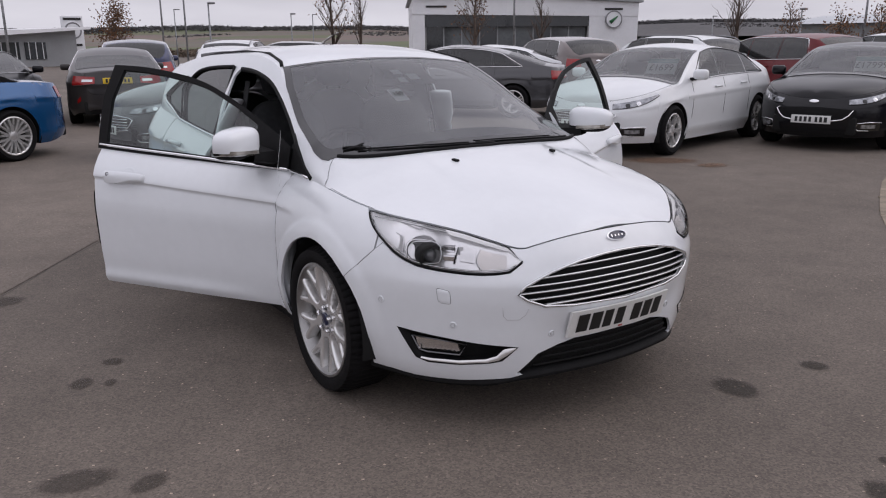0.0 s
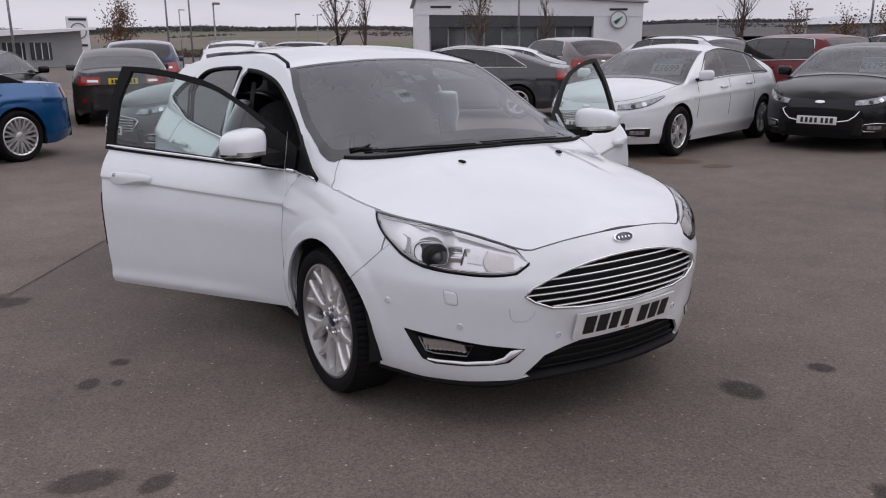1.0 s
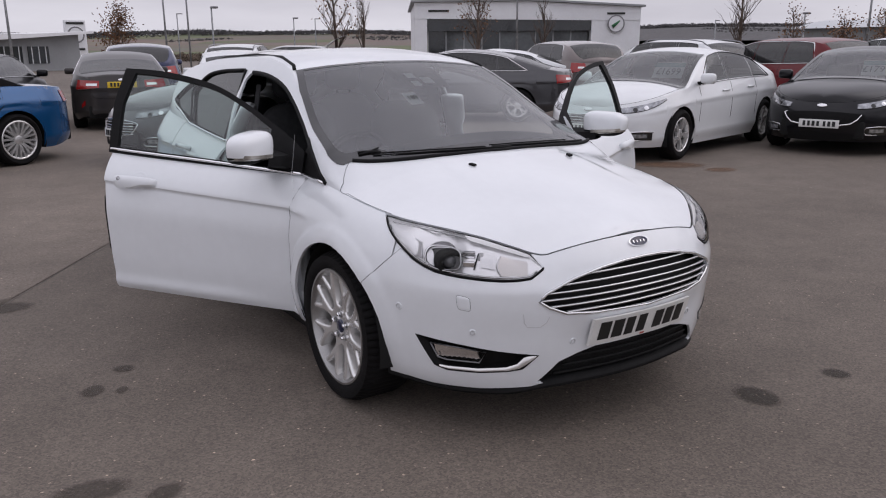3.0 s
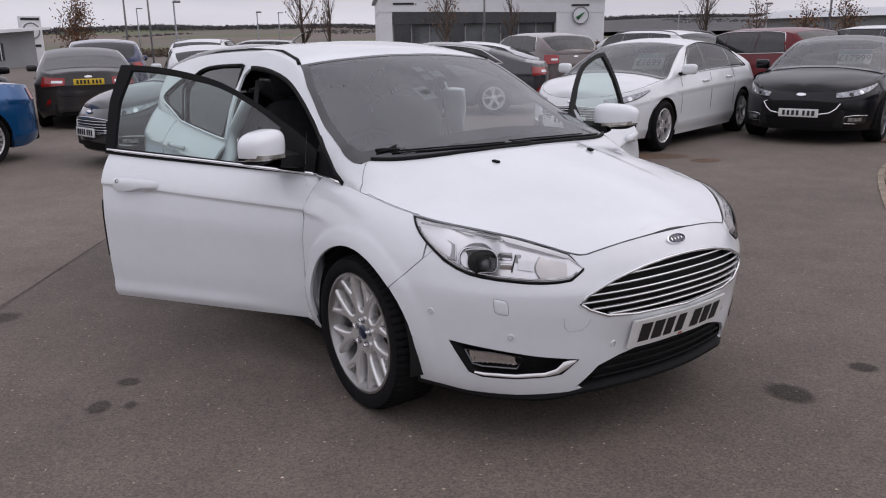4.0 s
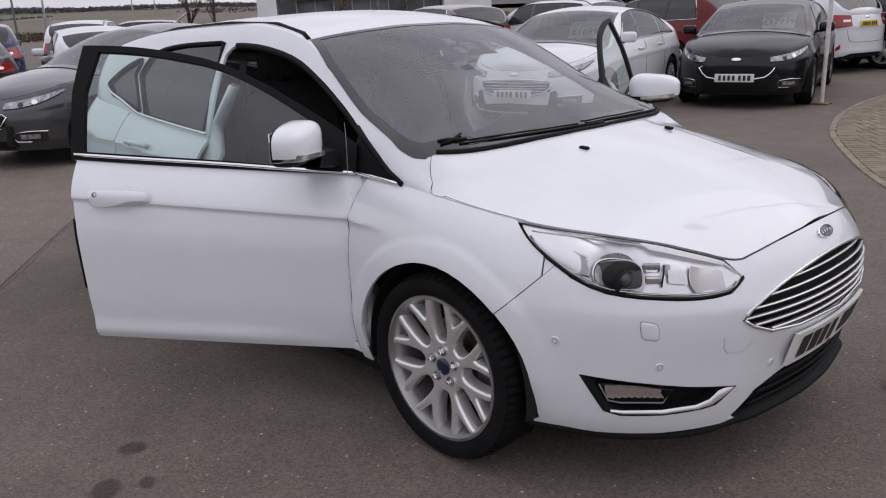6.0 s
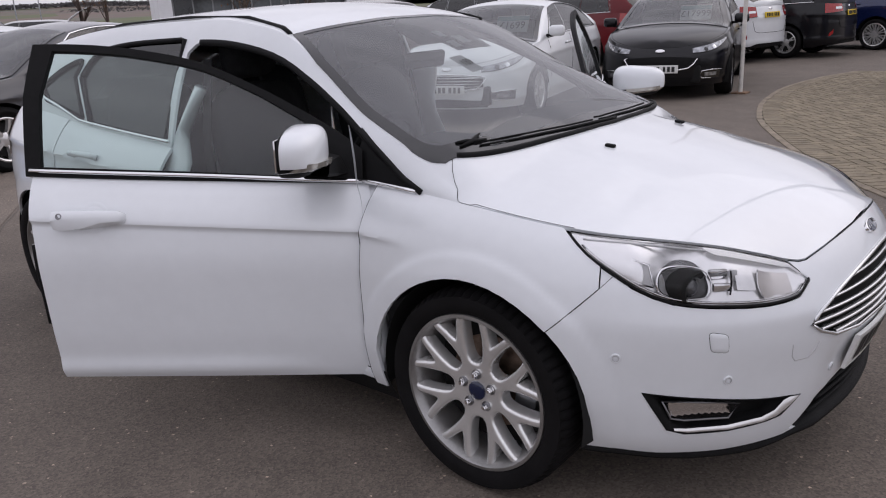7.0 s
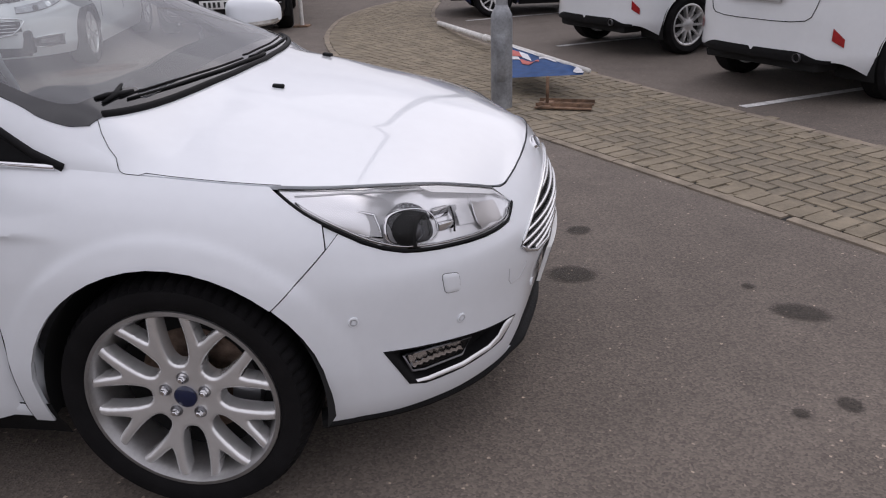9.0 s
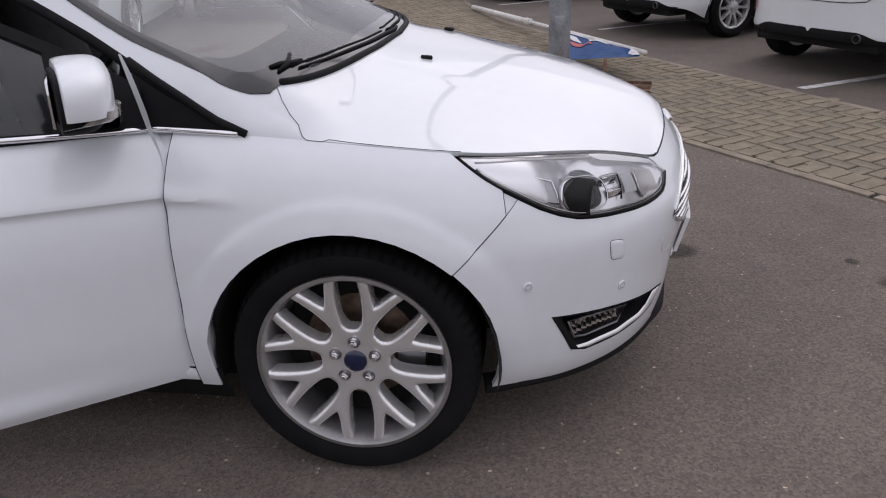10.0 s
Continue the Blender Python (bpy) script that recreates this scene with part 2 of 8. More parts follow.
# ---- cars: one body form for all of them ----
class Form:
    """A car body. x runs forward from the front axle, y to the car's left, z up from the road.
    The lower body follows a rounded plan outline; the cap over the shoulder line carries bonnet, glass and roof."""

    def __init__(s, fo, wb, ro, half, belt, top, nose=(0.06, 0.5), nf=2.3, nr=3.0, low=0.2, arch=0.36, wheel=0.32, tumble=0.42, roofcamber=0.06, screencamber=0.13, screen=(-0.1, -0.95)):
        s.tail_lift = 0.07
        s.fo, s.wb, s.ro, s.half, s.low, s.arch, s.wheel = fo, wb, ro, half, low, arch, wheel
        s.belt, s.top, s.tumble = curve(*belt), curve(*top), tumble
        s.nose, s.screen, s.roofcamber, s.screencamber = nose, screen, roofcamber, screencamber
        tab = []
        for k in range(41):
            a = math.pi / 2 * k / 40
            tab.append((fo * math.cos(a) ** (2 / nf), half * math.sin(a) ** (2 / nf)))
        for k in range(1, 40):
            t = k / 40
            tab.append((-wb * t, half + 0.006 * math.sin(math.pi * t)))
        for k in range(41):
            a = math.pi / 2 * (1 - k / 40)
            tab.append((-wb - ro * math.cos(a) ** (2 / nr), half * math.sin(a) ** (2 / nr)))
        s.tab = np.array(tab)
        s.len = np.r_[0, np.cumsum(np.hypot(*np.diff(s.tab, axis=0).T))]
        s.total = s.len[-1]
        ring = [s.side(k, None) for k in lin(0, s.total, 240)]
        s.rx, s.ry = np.array([p[0] for p in ring])[::-1], np.array([p[1] for p in ring])[::-1]
        s.rz = np.array([p[2] for p in ring])[::-1]
        s.front, s.rear = float(s.rx.max()), float(s.rx.min())

    def plan(s, p):
        x, y = np.interp(p, s.len, s.tab[:, 0]), np.interp(p, s.len, s.tab[:, 1])
        a, b = max(p - 0.02, 0), min(p + 0.02, s.total)
        tx, ty = np.interp(b, s.len, s.tab[:, 0]) - np.interp(a, s.len, s.tab[:, 0]), np.interp(b, s.len, s.tab[:, 1]) - np.interp(a, s.len, s.tab[:, 1])
        n = math.hypot(tx, ty) or 1
        nx, ny = -ty / n, tx / n
        nx, ny = -nx, -ny
        if p < 0.02:
            nx, ny = 1, 0
        if p > s.total - 0.02:
            nx, ny = -1, 0
        return float(x), float(y), float(nx), float(ny)

    def inset(s, x, nx, z, zt):
        """How far the skin lies inside the widest outline at this height."""
        w = clamp((z - s.low) / max(zt - s.low, 0.05))
        under = 0.055 * (1 - clamp((z - s.low) / 0.22)) ** 2
        over = 0.075 * clamp((w - 0.55) / 0.45) ** 2.2
        front = clamp(nx) ** 2
        lean = s.nose[0] * clamp((z - s.nose[1]) / 0.25) ** 1.5 * front
        crease = (0.013 * math.exp(-((w - 0.74) / (0.07 if w > 0.74 else 0.022)) ** 2) + 0.010 * math.exp(-((w - 0.20) / (0.022 if w > 0.20 else 0.09)) ** 2)) * (1 - front)
        return under + over * (1 - 0.4 * front) + lean - crease

    def side(s, p, z):
        x, y, nx, ny = s.plan(p)
        zt = s.belt(x)
        if z is None:
            z = zt
        i = s.inset(x, nx, z, zt)
        return (x - nx * i, max(y - ny * i, 0.0), z)

    def bottom(s, p):
        x, y, nx, ny = s.plan(p)
        z = s.low + s.tail_lift * step(p, s.total - 1.25 * s.half, s.total - 0.8 * s.half)
        if ny > 0.3 and abs(y) > 0.5:
            for xw in (0, -s.wb):
                d = abs(x - xw)
                if d < s.arch:
                    z = max(z, s.wheel + math.sqrt(s.arch ** 2 - d * d))
        return z

    def at_x(s, x):
        """The outline length at which the flank passes x."""
        k0, k1 = 30, len(s.tab) - 30
        return float(np.interp(-x, -s.tab[k0:k1, 0], s.len[k0:k1]))

    def section(s, x):
        ys, zb, zt = float(np.interp(x, s.rx, s.ry)), float(np.interp(x, s.rx, s.rz)), s.top(x)
        rise = max(zt - zb, 0.0)
        q = step(x, s.screen[1] - 0.1, s.screen[0])
        camber = min(rise, s.roofcamber + (s.screencamber - s.roofcamber) * q)
        hr = rise - camber
        return ys, zb, hr, camber, ys - s.tumble * hr

    def cap(s, x, e):
        """e: 0 at the shoulder, 0.4 at the roof rail, 1 on the middle line."""
        ys, zb, hr, camber, yr = s.section(x)
        if e < 0.4:
            t = e / 0.4
            return (x, ys + (yr - ys) * t + 0.02 * math.sin(math.pi * t) * clamp(hr / 0.3), zb + hr * t)
        t = abs(1 - e) / 0.6
        return (x, yr * t, zb + hr + camber * (1 - t ** 2.3))

    def out(s, fn, u, v, d, eps=0.006):
        a, b, c = Vector(fn(u, v)), Vector(fn(u + eps, v)), Vector(fn(u, v + eps))
        n = (b - a).cross(c - a)
        if n.length < 1e-9:
            n = Vector((0, 0, 1))
        n.normalize()
        m = Vector((a.x - (s.front + s.rear) / 2, a.y, a.z - 0.5))
        if n.dot(m) < 0:
            n = -n
        return a + n * d


def mirror_y(p, sg):
    return (p[0], p[1] * sg, p[2])


def wheel_meshes(tag, radius, rim, width, spokes, material, style):
    """One wheel at the origin, its face towards -y: tyre, rim, hub cap."""
    bm = bmesh.new()
    w = width / 2
    lathe(bm, [(rim + 0.004, w * 0.86), (rim + 0.02, w), ((rim + radius) / 2 + 0.01, w + 0.008), (radius - 0.018, w * 0.93), (radius, w * 0.72), (radius, -w * 0.72),
               (radius - 0.018, -w * 0.93), ((rim + radius) / 2 + 0.01, -w - 0.008), (rim + 0.02, -w), (rim + 0.004, -w * 0.86), (rim - 0.012, -w * 0.7), (rim - 0.012, w * 0.7), (rim + 0.004, w * 0.86)], 48)
    tyre = bm
    bm = bmesh.new()
    lathe(bm, [(rim + 0.006, -w * 0.9), (rim - 0.006, -w * 0.93), (rim - 0.018, -w * 0.86), (rim - 0.03, -w * 0.4), (rim - 0.035, w * 0.8), (rim + 0.002, w * 0.88)], 48)
    lathe(bm, [(0.0, -w * 0.80), (0.055, -w * 0.78), (0.075, -w * 0.70), (0.08, -w * 0.2), (0.0, -w * 0.2)], 24)
    for k in range(spokes):
        a = 2 * math.pi * k / spokes
        for da in ((-0.16, 0.16) if style == "split" else (0.0,)):
            wi, wo = (0.018, 0.016) if style == "split" else (0.017, 0.013)
            c0, c1 = Vector((math.cos(a + da * 0.3), 0, math.sin(a + da * 0.3))), Vector((math.cos(a + da), 0, math.sin(a + da)))
            t0, t1 = Vector((-c0.z, 0, c0.x)), Vector((-c1.z, 0, c1.x))
            ring = []
            for c, t, r, hw, y0, y1 in ((c0, t0, 0.05, wi, -w * 0.76, -w * 0.35), (c0 * 0.5 + c1 * 0.5, t0, rim * 0.55, (wi + wo) / 2, -w * 0.86, -w * 0.45), (c1, t1, rim - 0.012, wo, -w * 0.90, -w * 0.5)):
                ring.append([bm.verts.new(c * r + t * hw * q + Vector((0, y, 0))) for q, y in ((-1, y1), (-0.8, y0), (0.8, y0), (1, y1))])
            for p, q in zip(ring, ring[1:]):
                for j in range(3):
                    bm.faces.new((p[j], p[j + 1], q[j + 1], q[j]))
    rimm = bm
    # black disc added in place of the shade behind the spokes
    bm = bmesh.new()
    lathe(bm, [(0.0, -w * 0.45), (rim * 0.78, -w * 0.42), (rim * 0.78, -w * 0.3), (0.0, -w * 0.3)], 32)
    disc = bm
    holder = []
    for nm, b, m in (("tyre", tyre, RUBBER), ("rim", rimm, material), ("dust_shield", disc, DARK)):
        bmesh.ops.recalc_face_normals(b, faces=b.faces)
        for f in b.faces:
            f.smooth = True
        for e in b.edges:
            if len(e.link_faces) == 2 and e.calc_face_angle(0) > radians(40):
                e.smooth = False
        me = bpy.data.meshes.new(nm)
        b.to_mesh(me)
        b.free()
        me.materials.append(m)
        holder.append((nm, me))
    return holder


WHEELS = {
    "five": wheel_meshes("five", 0.335, 0.225, 0.225, 5, ALLOY, "split"),
    "five_dark": wheel_meshes("five_dark", 0.335, 0.235, 0.225, 5, ALLOYD, "split"),
    "ten": wheel_meshes("ten", 0.305, 0.21, 0.195, 10, ALLOY, "single"),
    "mesh": wheel_meshes("mesh", 0.34, 0.25, 0.235, 10, ALLOY, "split"),
}


def put_wheels(car, kind, wb, track):
    for x in (0, -wb):
        for sg in (-1, 1):
            w = new("wheel")
            w.parent = car
            r = {"five": 0.335, "five_dark": 0.335, "ten": 0.305, "mesh": 0.34}[kind]
            w.matrix_basis = pose(x, sg * track, r, 0, 11 * x + 7 * sg, 0 if sg < 0 else 180)
            for nm, me in WHEELS[kind]:
                o = new(nm, me)
                o.parent = w


def bars(ob, w, h, n, seed, material, depth=0.0075):
    """Plain bars in place of characters, each a part of the plate, which faces -y."""
    rnd = random.Random(seed)
    pitch = w / (n + 0.7)
    x = -w / 2 + pitch * 0.35
    for k in range(n):
        if k == n // 2 + 1:
            x += pitch * 0.35
        bm = bmesh.new()
        box(bm, x + pitch * 0.36, -depth, 0, pitch * (0.52 + 0.16 * rnd.random()), depth, h)
        part("character", bm, material, ob, smooth=False)
        x += pitch


def plate(parent, m, material, text=True, w=0.52, h=0.111, seed=1, bars_mat=None):
    bm = bmesh.new()
    box(bm, 0, 0, 0, w, 0.012, h, 0.004)
    ob = part("number_plate", bm, material, parent)
    ob.matrix_basis = m
    if text and material is PLATEG:
        bm = bmesh.new()
        box(bm, 0, -0.0068, 0.004, w * 0.42, 0.002, h * 0.30)
        part("model_bar", bm, CHAR, ob, smooth=False)
    elif text:
        bars(ob, w * 0.9, h * 0.62, 7, seed, bars_mat or CHAR)
    return ob


def face_out(bm, c=(-1.2, 0, 0.6)):
    """Turns a sheet's normals away from the middle of the car."""
    bmesh.ops.recalc_face_normals(bm, faces=bm.faces)
    c = Vector(c)
    if sum((f.calc_center_median() - c).dot(f.normal) * f.calc_area() for f in bm.faces) < 0:
        bmesh.ops.reverse_faces(bm, faces=bm.faces)


def window_panel(car, F, name, corners, material, sg, d=0.004, nu=10, nv=8, fn=None):
    """A pane over the cap between two slanting ends: corners are (x, e) at low-rear, low-front, high-front, high-rear."""
    (xa, ea), (xb, eb), (xc, ec), (xd, ed) = corners
    bm = bmesh.new()

    def f(u, v):
        x = (xa + (xb - xa) * u) * (1 - v) + (xd + (xc - xd) * u) * v
        e = (ea + (eb - ea) * u) * (1 - v) + (ed + (ec - ed) * u) * v
        p = F.out(F.cap, x, e, d)
        return mirror_y(p, sg)

    grid(bm, f, lin(0, 1, nu), lin(0, 1, nv))
    if name in ("windscreen", "rear_window"):
        grid(bm, lambda u, v: mirror_y(f(u, v), -1), lin(0, 1, nu), lin(0, 1, nv), flip=True)
        tidy(bm, 0.002)
    face_out(bm)
    return part(name, bm, material, car)


def inside(q, corners):
    x, e = q
    n = len(corners)
    s = 0
    for k in range(n):
        (x0, y0), (x1, y1) = corners[k], corners[(k + 1) % n]
        c = (x1 - x0) * (e - y0) - (y1 - y0) * (x - x0)
        if c == 0:
            continue
        if s == 0:
            s = 1 if c > 0 else -1
        elif (c > 0) != (s > 0):
            return False
    return True


def shape(name, bm_fn, material, parent, label=""):
    bm = bmesh.new()
    bm_fn(bm)
    return part(name, bm, material, parent, label)


def flank_patch(F, bm, p0, p1, z0, z1, sg, d=0.006, nu=10, nv=6, edge=None):
    """A sheet lying d proud of the lower body."""
    fn = lambda p, z: F.side(p, z)
    grid(bm, lambda u, v: mirror_y(F.out(fn, p0 + (p1 - p0) * u, (z0(u) if callable(z0) else z0) * (1 - v) + (z1(u) if callable(z1) else z1) * v, d), sg), lin(0, 1, nu), lin(0, 1, nv), flip=sg > 0)


def car_body(car, F, material, holes, lowmat, sill=0.33):
    """The painted shell with its wheel arches and window openings, the dark lower edge and the black underside."""
    bm = bmesh.new()
    ps = sorted(set(lin(0, F.total, 90) + [F.at_x(xw + F.arch * math.cos(math.pi * k / 14)) for xw in (0, -F.wb) for k in range(15)]))
    for sg in (1, -1):
        grid(bm, lambda p, v: mirror_y(F.side(p, F.bottom(p) + (F.belt(F.plan(p)[0]) - F.bottom(p)) * v), sg), ps, [0, 0.06, 0.13, 0.19, 0.22, 0.26, 0.36, 0.48, 0.58, 0.66, 0.71, 0.74, 0.78, 0.86, 0.93, 1], flip=sg > 0)
        xs = sorted(set(lin(F.rear, F.front, 110)))
        es = lin(0, 0.4, 7) + lin(0.4, 1, 12)[1:]
        grid(bm, lambda x, e: mirror_y(F.cap(x, e), sg), xs, es, keep=lambda x, e: not any(inside((x, e), h) for h in holes), flip=sg < 0)
    tidy(bm, 0.002)
    bmesh.ops.recalc_face_normals(bm, faces=bm.faces)
    body = part("body", bm, material, car, edge=50)
    bm = bmesh.new()
    # floor pan and wheel housings
    box(bm, -F.wb / 2, 0, F.low + 0.12, F.wb - 2 * F.arch - 0.02, 2 * F.half - 0.16, 0.2, 0.03)
    box(bm, (F.arch + F.fo) / 2 - 0.03, 0, F.low + 0.16, F.fo - F.arch - 0.12, 2 * F.half - 0.75, 0.24, 0.03)
    box(bm, -F.wb - (F.arch + F.ro) / 2 + 0.03, 0, F.low + 0.16, F.ro - F.arch - 0.12, 2 * F.half - 0.6, 0.24, 0.03)
    for xw in (0, -F.wb):
        for sg in (1, -1):
            r = bmesh.new()
            lathe(r, [(F.arch + 0.015, F.half - 0.02), (F.arch + 0.015, F.half - 0.36), (0.0, F.half - 0.38)], 24, a0=-0.35, a1=math.pi + 0.35)
            bmesh.ops.transform(r, matrix=pose(xw, 0, F.wheel), verts=r.verts)
            if sg < 0:
                bmesh.ops.scale(r, vec=(1, -1, 1), verts=r.verts)
            me = bpy.data.meshes.new("tmp")
            r.to_mesh(me)
            r.free()
            bm.from_mesh(me)
            bpy.data.meshes.remove(me)
    part("underbody", bm, DARK, car)
    return body


def cabin(car, F, floor=0.35, x0=-0.55, seats=True):
    """Dark cabin floor, dashboard and seats seen through the glass."""
    bm = bmesh.new()
    box(bm, -F.wb / 2 - 0.1, 0, floor, F.wb - 0.5, 2 * F.half - 0.3, 0.06)
    box(bm, -0.45, 0, F.belt(-0.4) - 0.16, 0.55, 2 * F.half - 0.36, 0.26, 0.06)
    part("dashboard", bm, SOFT, car)
    for x in (x0 - 0.75, x0 - 1.55):
        for y in (-0.37, 0.37):
            bm = bmesh.new()
            box(bm, x + 0.2, y, floor + 0.22, 0.52, 0.5, 0.18, 0.06)
            box(bm, x - 0.08, y, floor + 0.55, 0.16, 0.48, 0.6, 0.06, )
            box(bm, x - 0.13, y, floor + 0.93, 0.1, 0.25, 0.15, 0.04)
            part("seat", bm, SEATC, car)


def price_card(car, F, x, y, z, rz, text, tilt=-35):
    """A price board standing behind the windscreen."""
    bm = bmesh.new()
    box(bm, 0, 0, 0, 0.46, 0.008, 0.26, 0.003)
    ob = part("price_board", bm, PAPER, car, "white price board behind the windscreen")
    ob.matrix_basis = pose(x, y, z, tilt, 0, rz)
    bm = bmesh.new()
    box(bm, 0, -0.006, 0.085, 0.46, 0.004, 0.07)
    part("board_header", bm, CARDT, ob)
    cu = bpy.data.curves.new("price_text", "FONT")
    cu.body, cu.size, cu.extrude, cu.align_x, cu.align_y = text, 0.15, 0.001, "CENTER", "CENTER"
    to = new("price", cu)
    to.parent = ob
    to.matrix_basis = pose(0, -0.008, -0.03, 90, 0, 0)
    me = bpy.data.meshes.new_from_object(to.evaluated_get(bpy.context.evaluated_depsgraph_get()))
    bpy.data.objects.remove(to)
    me.materials.append(GREYTXT)
    o = new("price", me)
    o.parent = ob
    o.matrix_basis = pose(0, -0.008, -0.03, 90, 0, 0)


def mirror_part(car, F, x, material, sg):
    y, z = float(np.interp(x, F.rx, F.ry)), F.belt(x) + 0.05
    bm = bmesh.new()
    box(bm, x - 0.02, sg * (y + 0.13), z + 0.05, 0.11, 0.21, 0.14, 0.045, seg=3)
    ob = part("door_mirror", bm, material, car)
    bm = bmesh.new()
    box(bm, x - 0.02, sg * (y + 0.03), z - 0.01, 0.06, 0.10, 0.035, 0.01)
    part("mirror_arm", bm, PLASTIC, ob)


def seam(car, F, pts, sg, name="shut_line", w=0.004):
    """A dark panel gap running over the lower body through (x, z) points."""
    bm = bmesh.new()
    fn = lambda p, z: F.side(p, z)
    q = [mirror_y(F.out(fn, F.at_x(x), z, 0.0), sg) for x, z in pts]
    sweep(bm, q, w, 6)
    part(name, bm, DARK, car)


def simple_car(name, F, m, material, label, wheels="five", glassm=None, track=None, estate=False, front_plate=None, rear_plate=None, price=None, grille="bars", saloon=False, roof_rails=False, soft_top=False, seed=1, side_glass=None, group="parked cars"):
    """A parked car with its glass, lamps, grille, wheels, mirrors, plates and shut lines."""
    car = thing(name, m, label, "car", group)
    sb, st = F.screen
    dlo = F.dlo
    ws = [(st, 0.46), (sb + 0.02, 0.46), (sb + 0.02, 1.2), (st, 1.2)]
    rw0, rw1 = F.rearglass
    rw = [(rw1, 0.48), (rw0, 0.48), (rw0, 1.2), (rw1, 1.2)]
    side = [[(a1, 0.05), (a0, 0.05), (b0, 0.35), (b1, 0.35)] for a0, a1, b0, b1 in dlo]
    car_body(car, F, material, [ws, rw] + side, PLASTIC)
    glassm = glassm or FARSCREEN
    for sg in (1, -1):
        for q in side:
            big = [(q[0][0] - 0.02, 0.03), (q[1][0] + 0.02, 0.03), (q[2][0] + 0.02, 0.375), (q[3][0] - 0.02, 0.375)]
            window_panel(car, F, "side_window", big, side_glass or DIMGL, sg)
        for qa, qb in zip(side, side[1:]):
            window_panel(car, F, "window_pillar", [(qb[1][0] + 0.03, 0.03), (qa[0][0] - 0.03, 0.03), (qa[3][0] - 0.03, 0.375), (qb[2][0] + 0.03, 0.375)], GLOSSB, sg, 0.007, 4, 6)
        # dark edge of the windscreen
        window_panel(car, F, "screen_border", [(st - 0.02, 0.425), (sb + 0.035, 0.425), (sb + 0.035, 0.468), (st - 0.02, 0.468)], GLOSSB, sg, 0.008, 14, 3)
        window_panel(car, F, "screen_border", [(sb - 0.045, 0.43), (sb + 0.045, 0.43), (sb + 0.045, 1.0), (sb - 0.045, 1.0)], GLOSSB, sg, 0.008, 4, 12)
        # upper frame of the side glass
        fa, fr_ = side[0], side[-1]
        up = [(fa[1][0] + 0.05, 0.02), (fa[2][0] + 0.03, 0.37)] + [(x, 0.385) for x in lin(fa[2][0], fr_[3][0], 12)] + [(fr_[3][0] - 0.03, 0.37), (fr_[0][0] - 0.05, 0.04)]
        bm = bmesh.new()
        sweep(bm, [mirror_y(F.out(F.cap, x, e, 0.006), sg) for x, e in up], 0.010, 6)
        part("window_frame", bm, CHROME if material in (GREYP, GREYB, REDP, NAVYP, PINKP) else GLOSSB, car)
        # bright strip under the side glass
        x1, x0 = dlo[-1][1] - 0.05, dlo[0][0] + 0.06
        bm = bmesh.new()
        sweep(bm, [mirror_y(F.out(F.cap, x, 0.02, 0.006), sg) for x in lin(x0, x1, 14)], 0.008, 6)
        part("window_trim", bm, CHROME, car)
        # headlamp: swept-back patch round the nose corner
        p0, p1 = 0.50 * F.half, F.at_x(F.fo * 0.36)
        zt = lambda u: F.belt(F.plan(p0 + (p1 - p0) * u)[0]) - 0.035
        bm = bmesh.new()
        flank_patch(F, bm, p0, p1, lambda u: zt(u) - 0.045 - 0.048 * math.sin(math.pi * clamp(u * 0.8 + 0.1)) + 0.040 * u, zt, sg, 0.006, 16, 6)
        hl = part("headlight", bm, FARLAMP, car)
        for um in (0.30, 0.52):
            pm = p0 + (p1 - p0) * um
            c, c2 = Vector(mirror_y(F.out(lambda p, z: F.side(p, z), pm, zt(um) - 0.046, 0.006), sg)), Vector(mirror_y(F.out(lambda p, z: F.side(p, z), pm, zt(um) - 0.046, 0.016), sg))
            bm = bmesh.new()
            lathe(bm, [(0.0, 0.004), (0.018, 0.003), (0.030, 0.001), (0.034, -0.004)], 16, axis="Z")
            bmesh.ops.transform(bm, matrix=Matrix.Translation(c) @ (c2 - c).to_track_quat("Z", "Y").to_matrix().to_4x4(), verts=bm.verts)
            part("projector", bm, GLOSSB if um < 0.4 else CHROME, hl)
        bm = bmesh.new()
        rim = [Vector(mirror_y(F.out(lambda p, z: F.side(p, z), p0 + (p1 - p0) * u, zt(u) - 0.045 - 0.048 * math.sin(math.pi * clamp(u * 0.8 + 0.1)) + 0.040 * u, 0.004), sg)) for u in lin(0, 1, 14)]
        sweep(bm, rim, 0.006, 5)
        part("lamp_seal", bm, GLOSSB, hl)
        # tail lamp on the rear corner
        p2, p3 = F.total - 0.98 * F.half, F.total - 0.44 * F.half
        if F.tail == "tall":
            p2, p3 = F.total - 0.95 * F.half, F.total - 0.52 * F.half
        zb = F.belt(F.rear + 0.1)
        bm = bmesh.new()
        flank_patch(F, bm, p2, p3, lambda u: zb - F.tail_drop[1] + 0.03 * u, lambda u: zb - F.tail_drop[0] - 0.02 * u, sg, 0.008)
        tl = part("tail_light", bm, REDLENS, car)
        bm = bmesh.new()
        zm = zb - (F.tail_drop[0] + F.tail_drop[1]) / 2
        flank_patch(F, bm, p2 + 0.5 * (p3 - p2), p2 + 0.92 * (p3 - p2), zm - 0.022, zm + 0.022, sg, 0.012, 6, 3)
        part("reversing_lens", bm, LAMPIN, tl)
        bm = bmesh.new()
        sweep(bm, [mirror_y(F.out(lambda p, z: F.side(p, z), p2 + (p3 - p2) * t, zb - F.tail_drop[1] + 0.03 * t, 0.010), sg) for t in lin(0, 1, 8)], 0.006, 5)
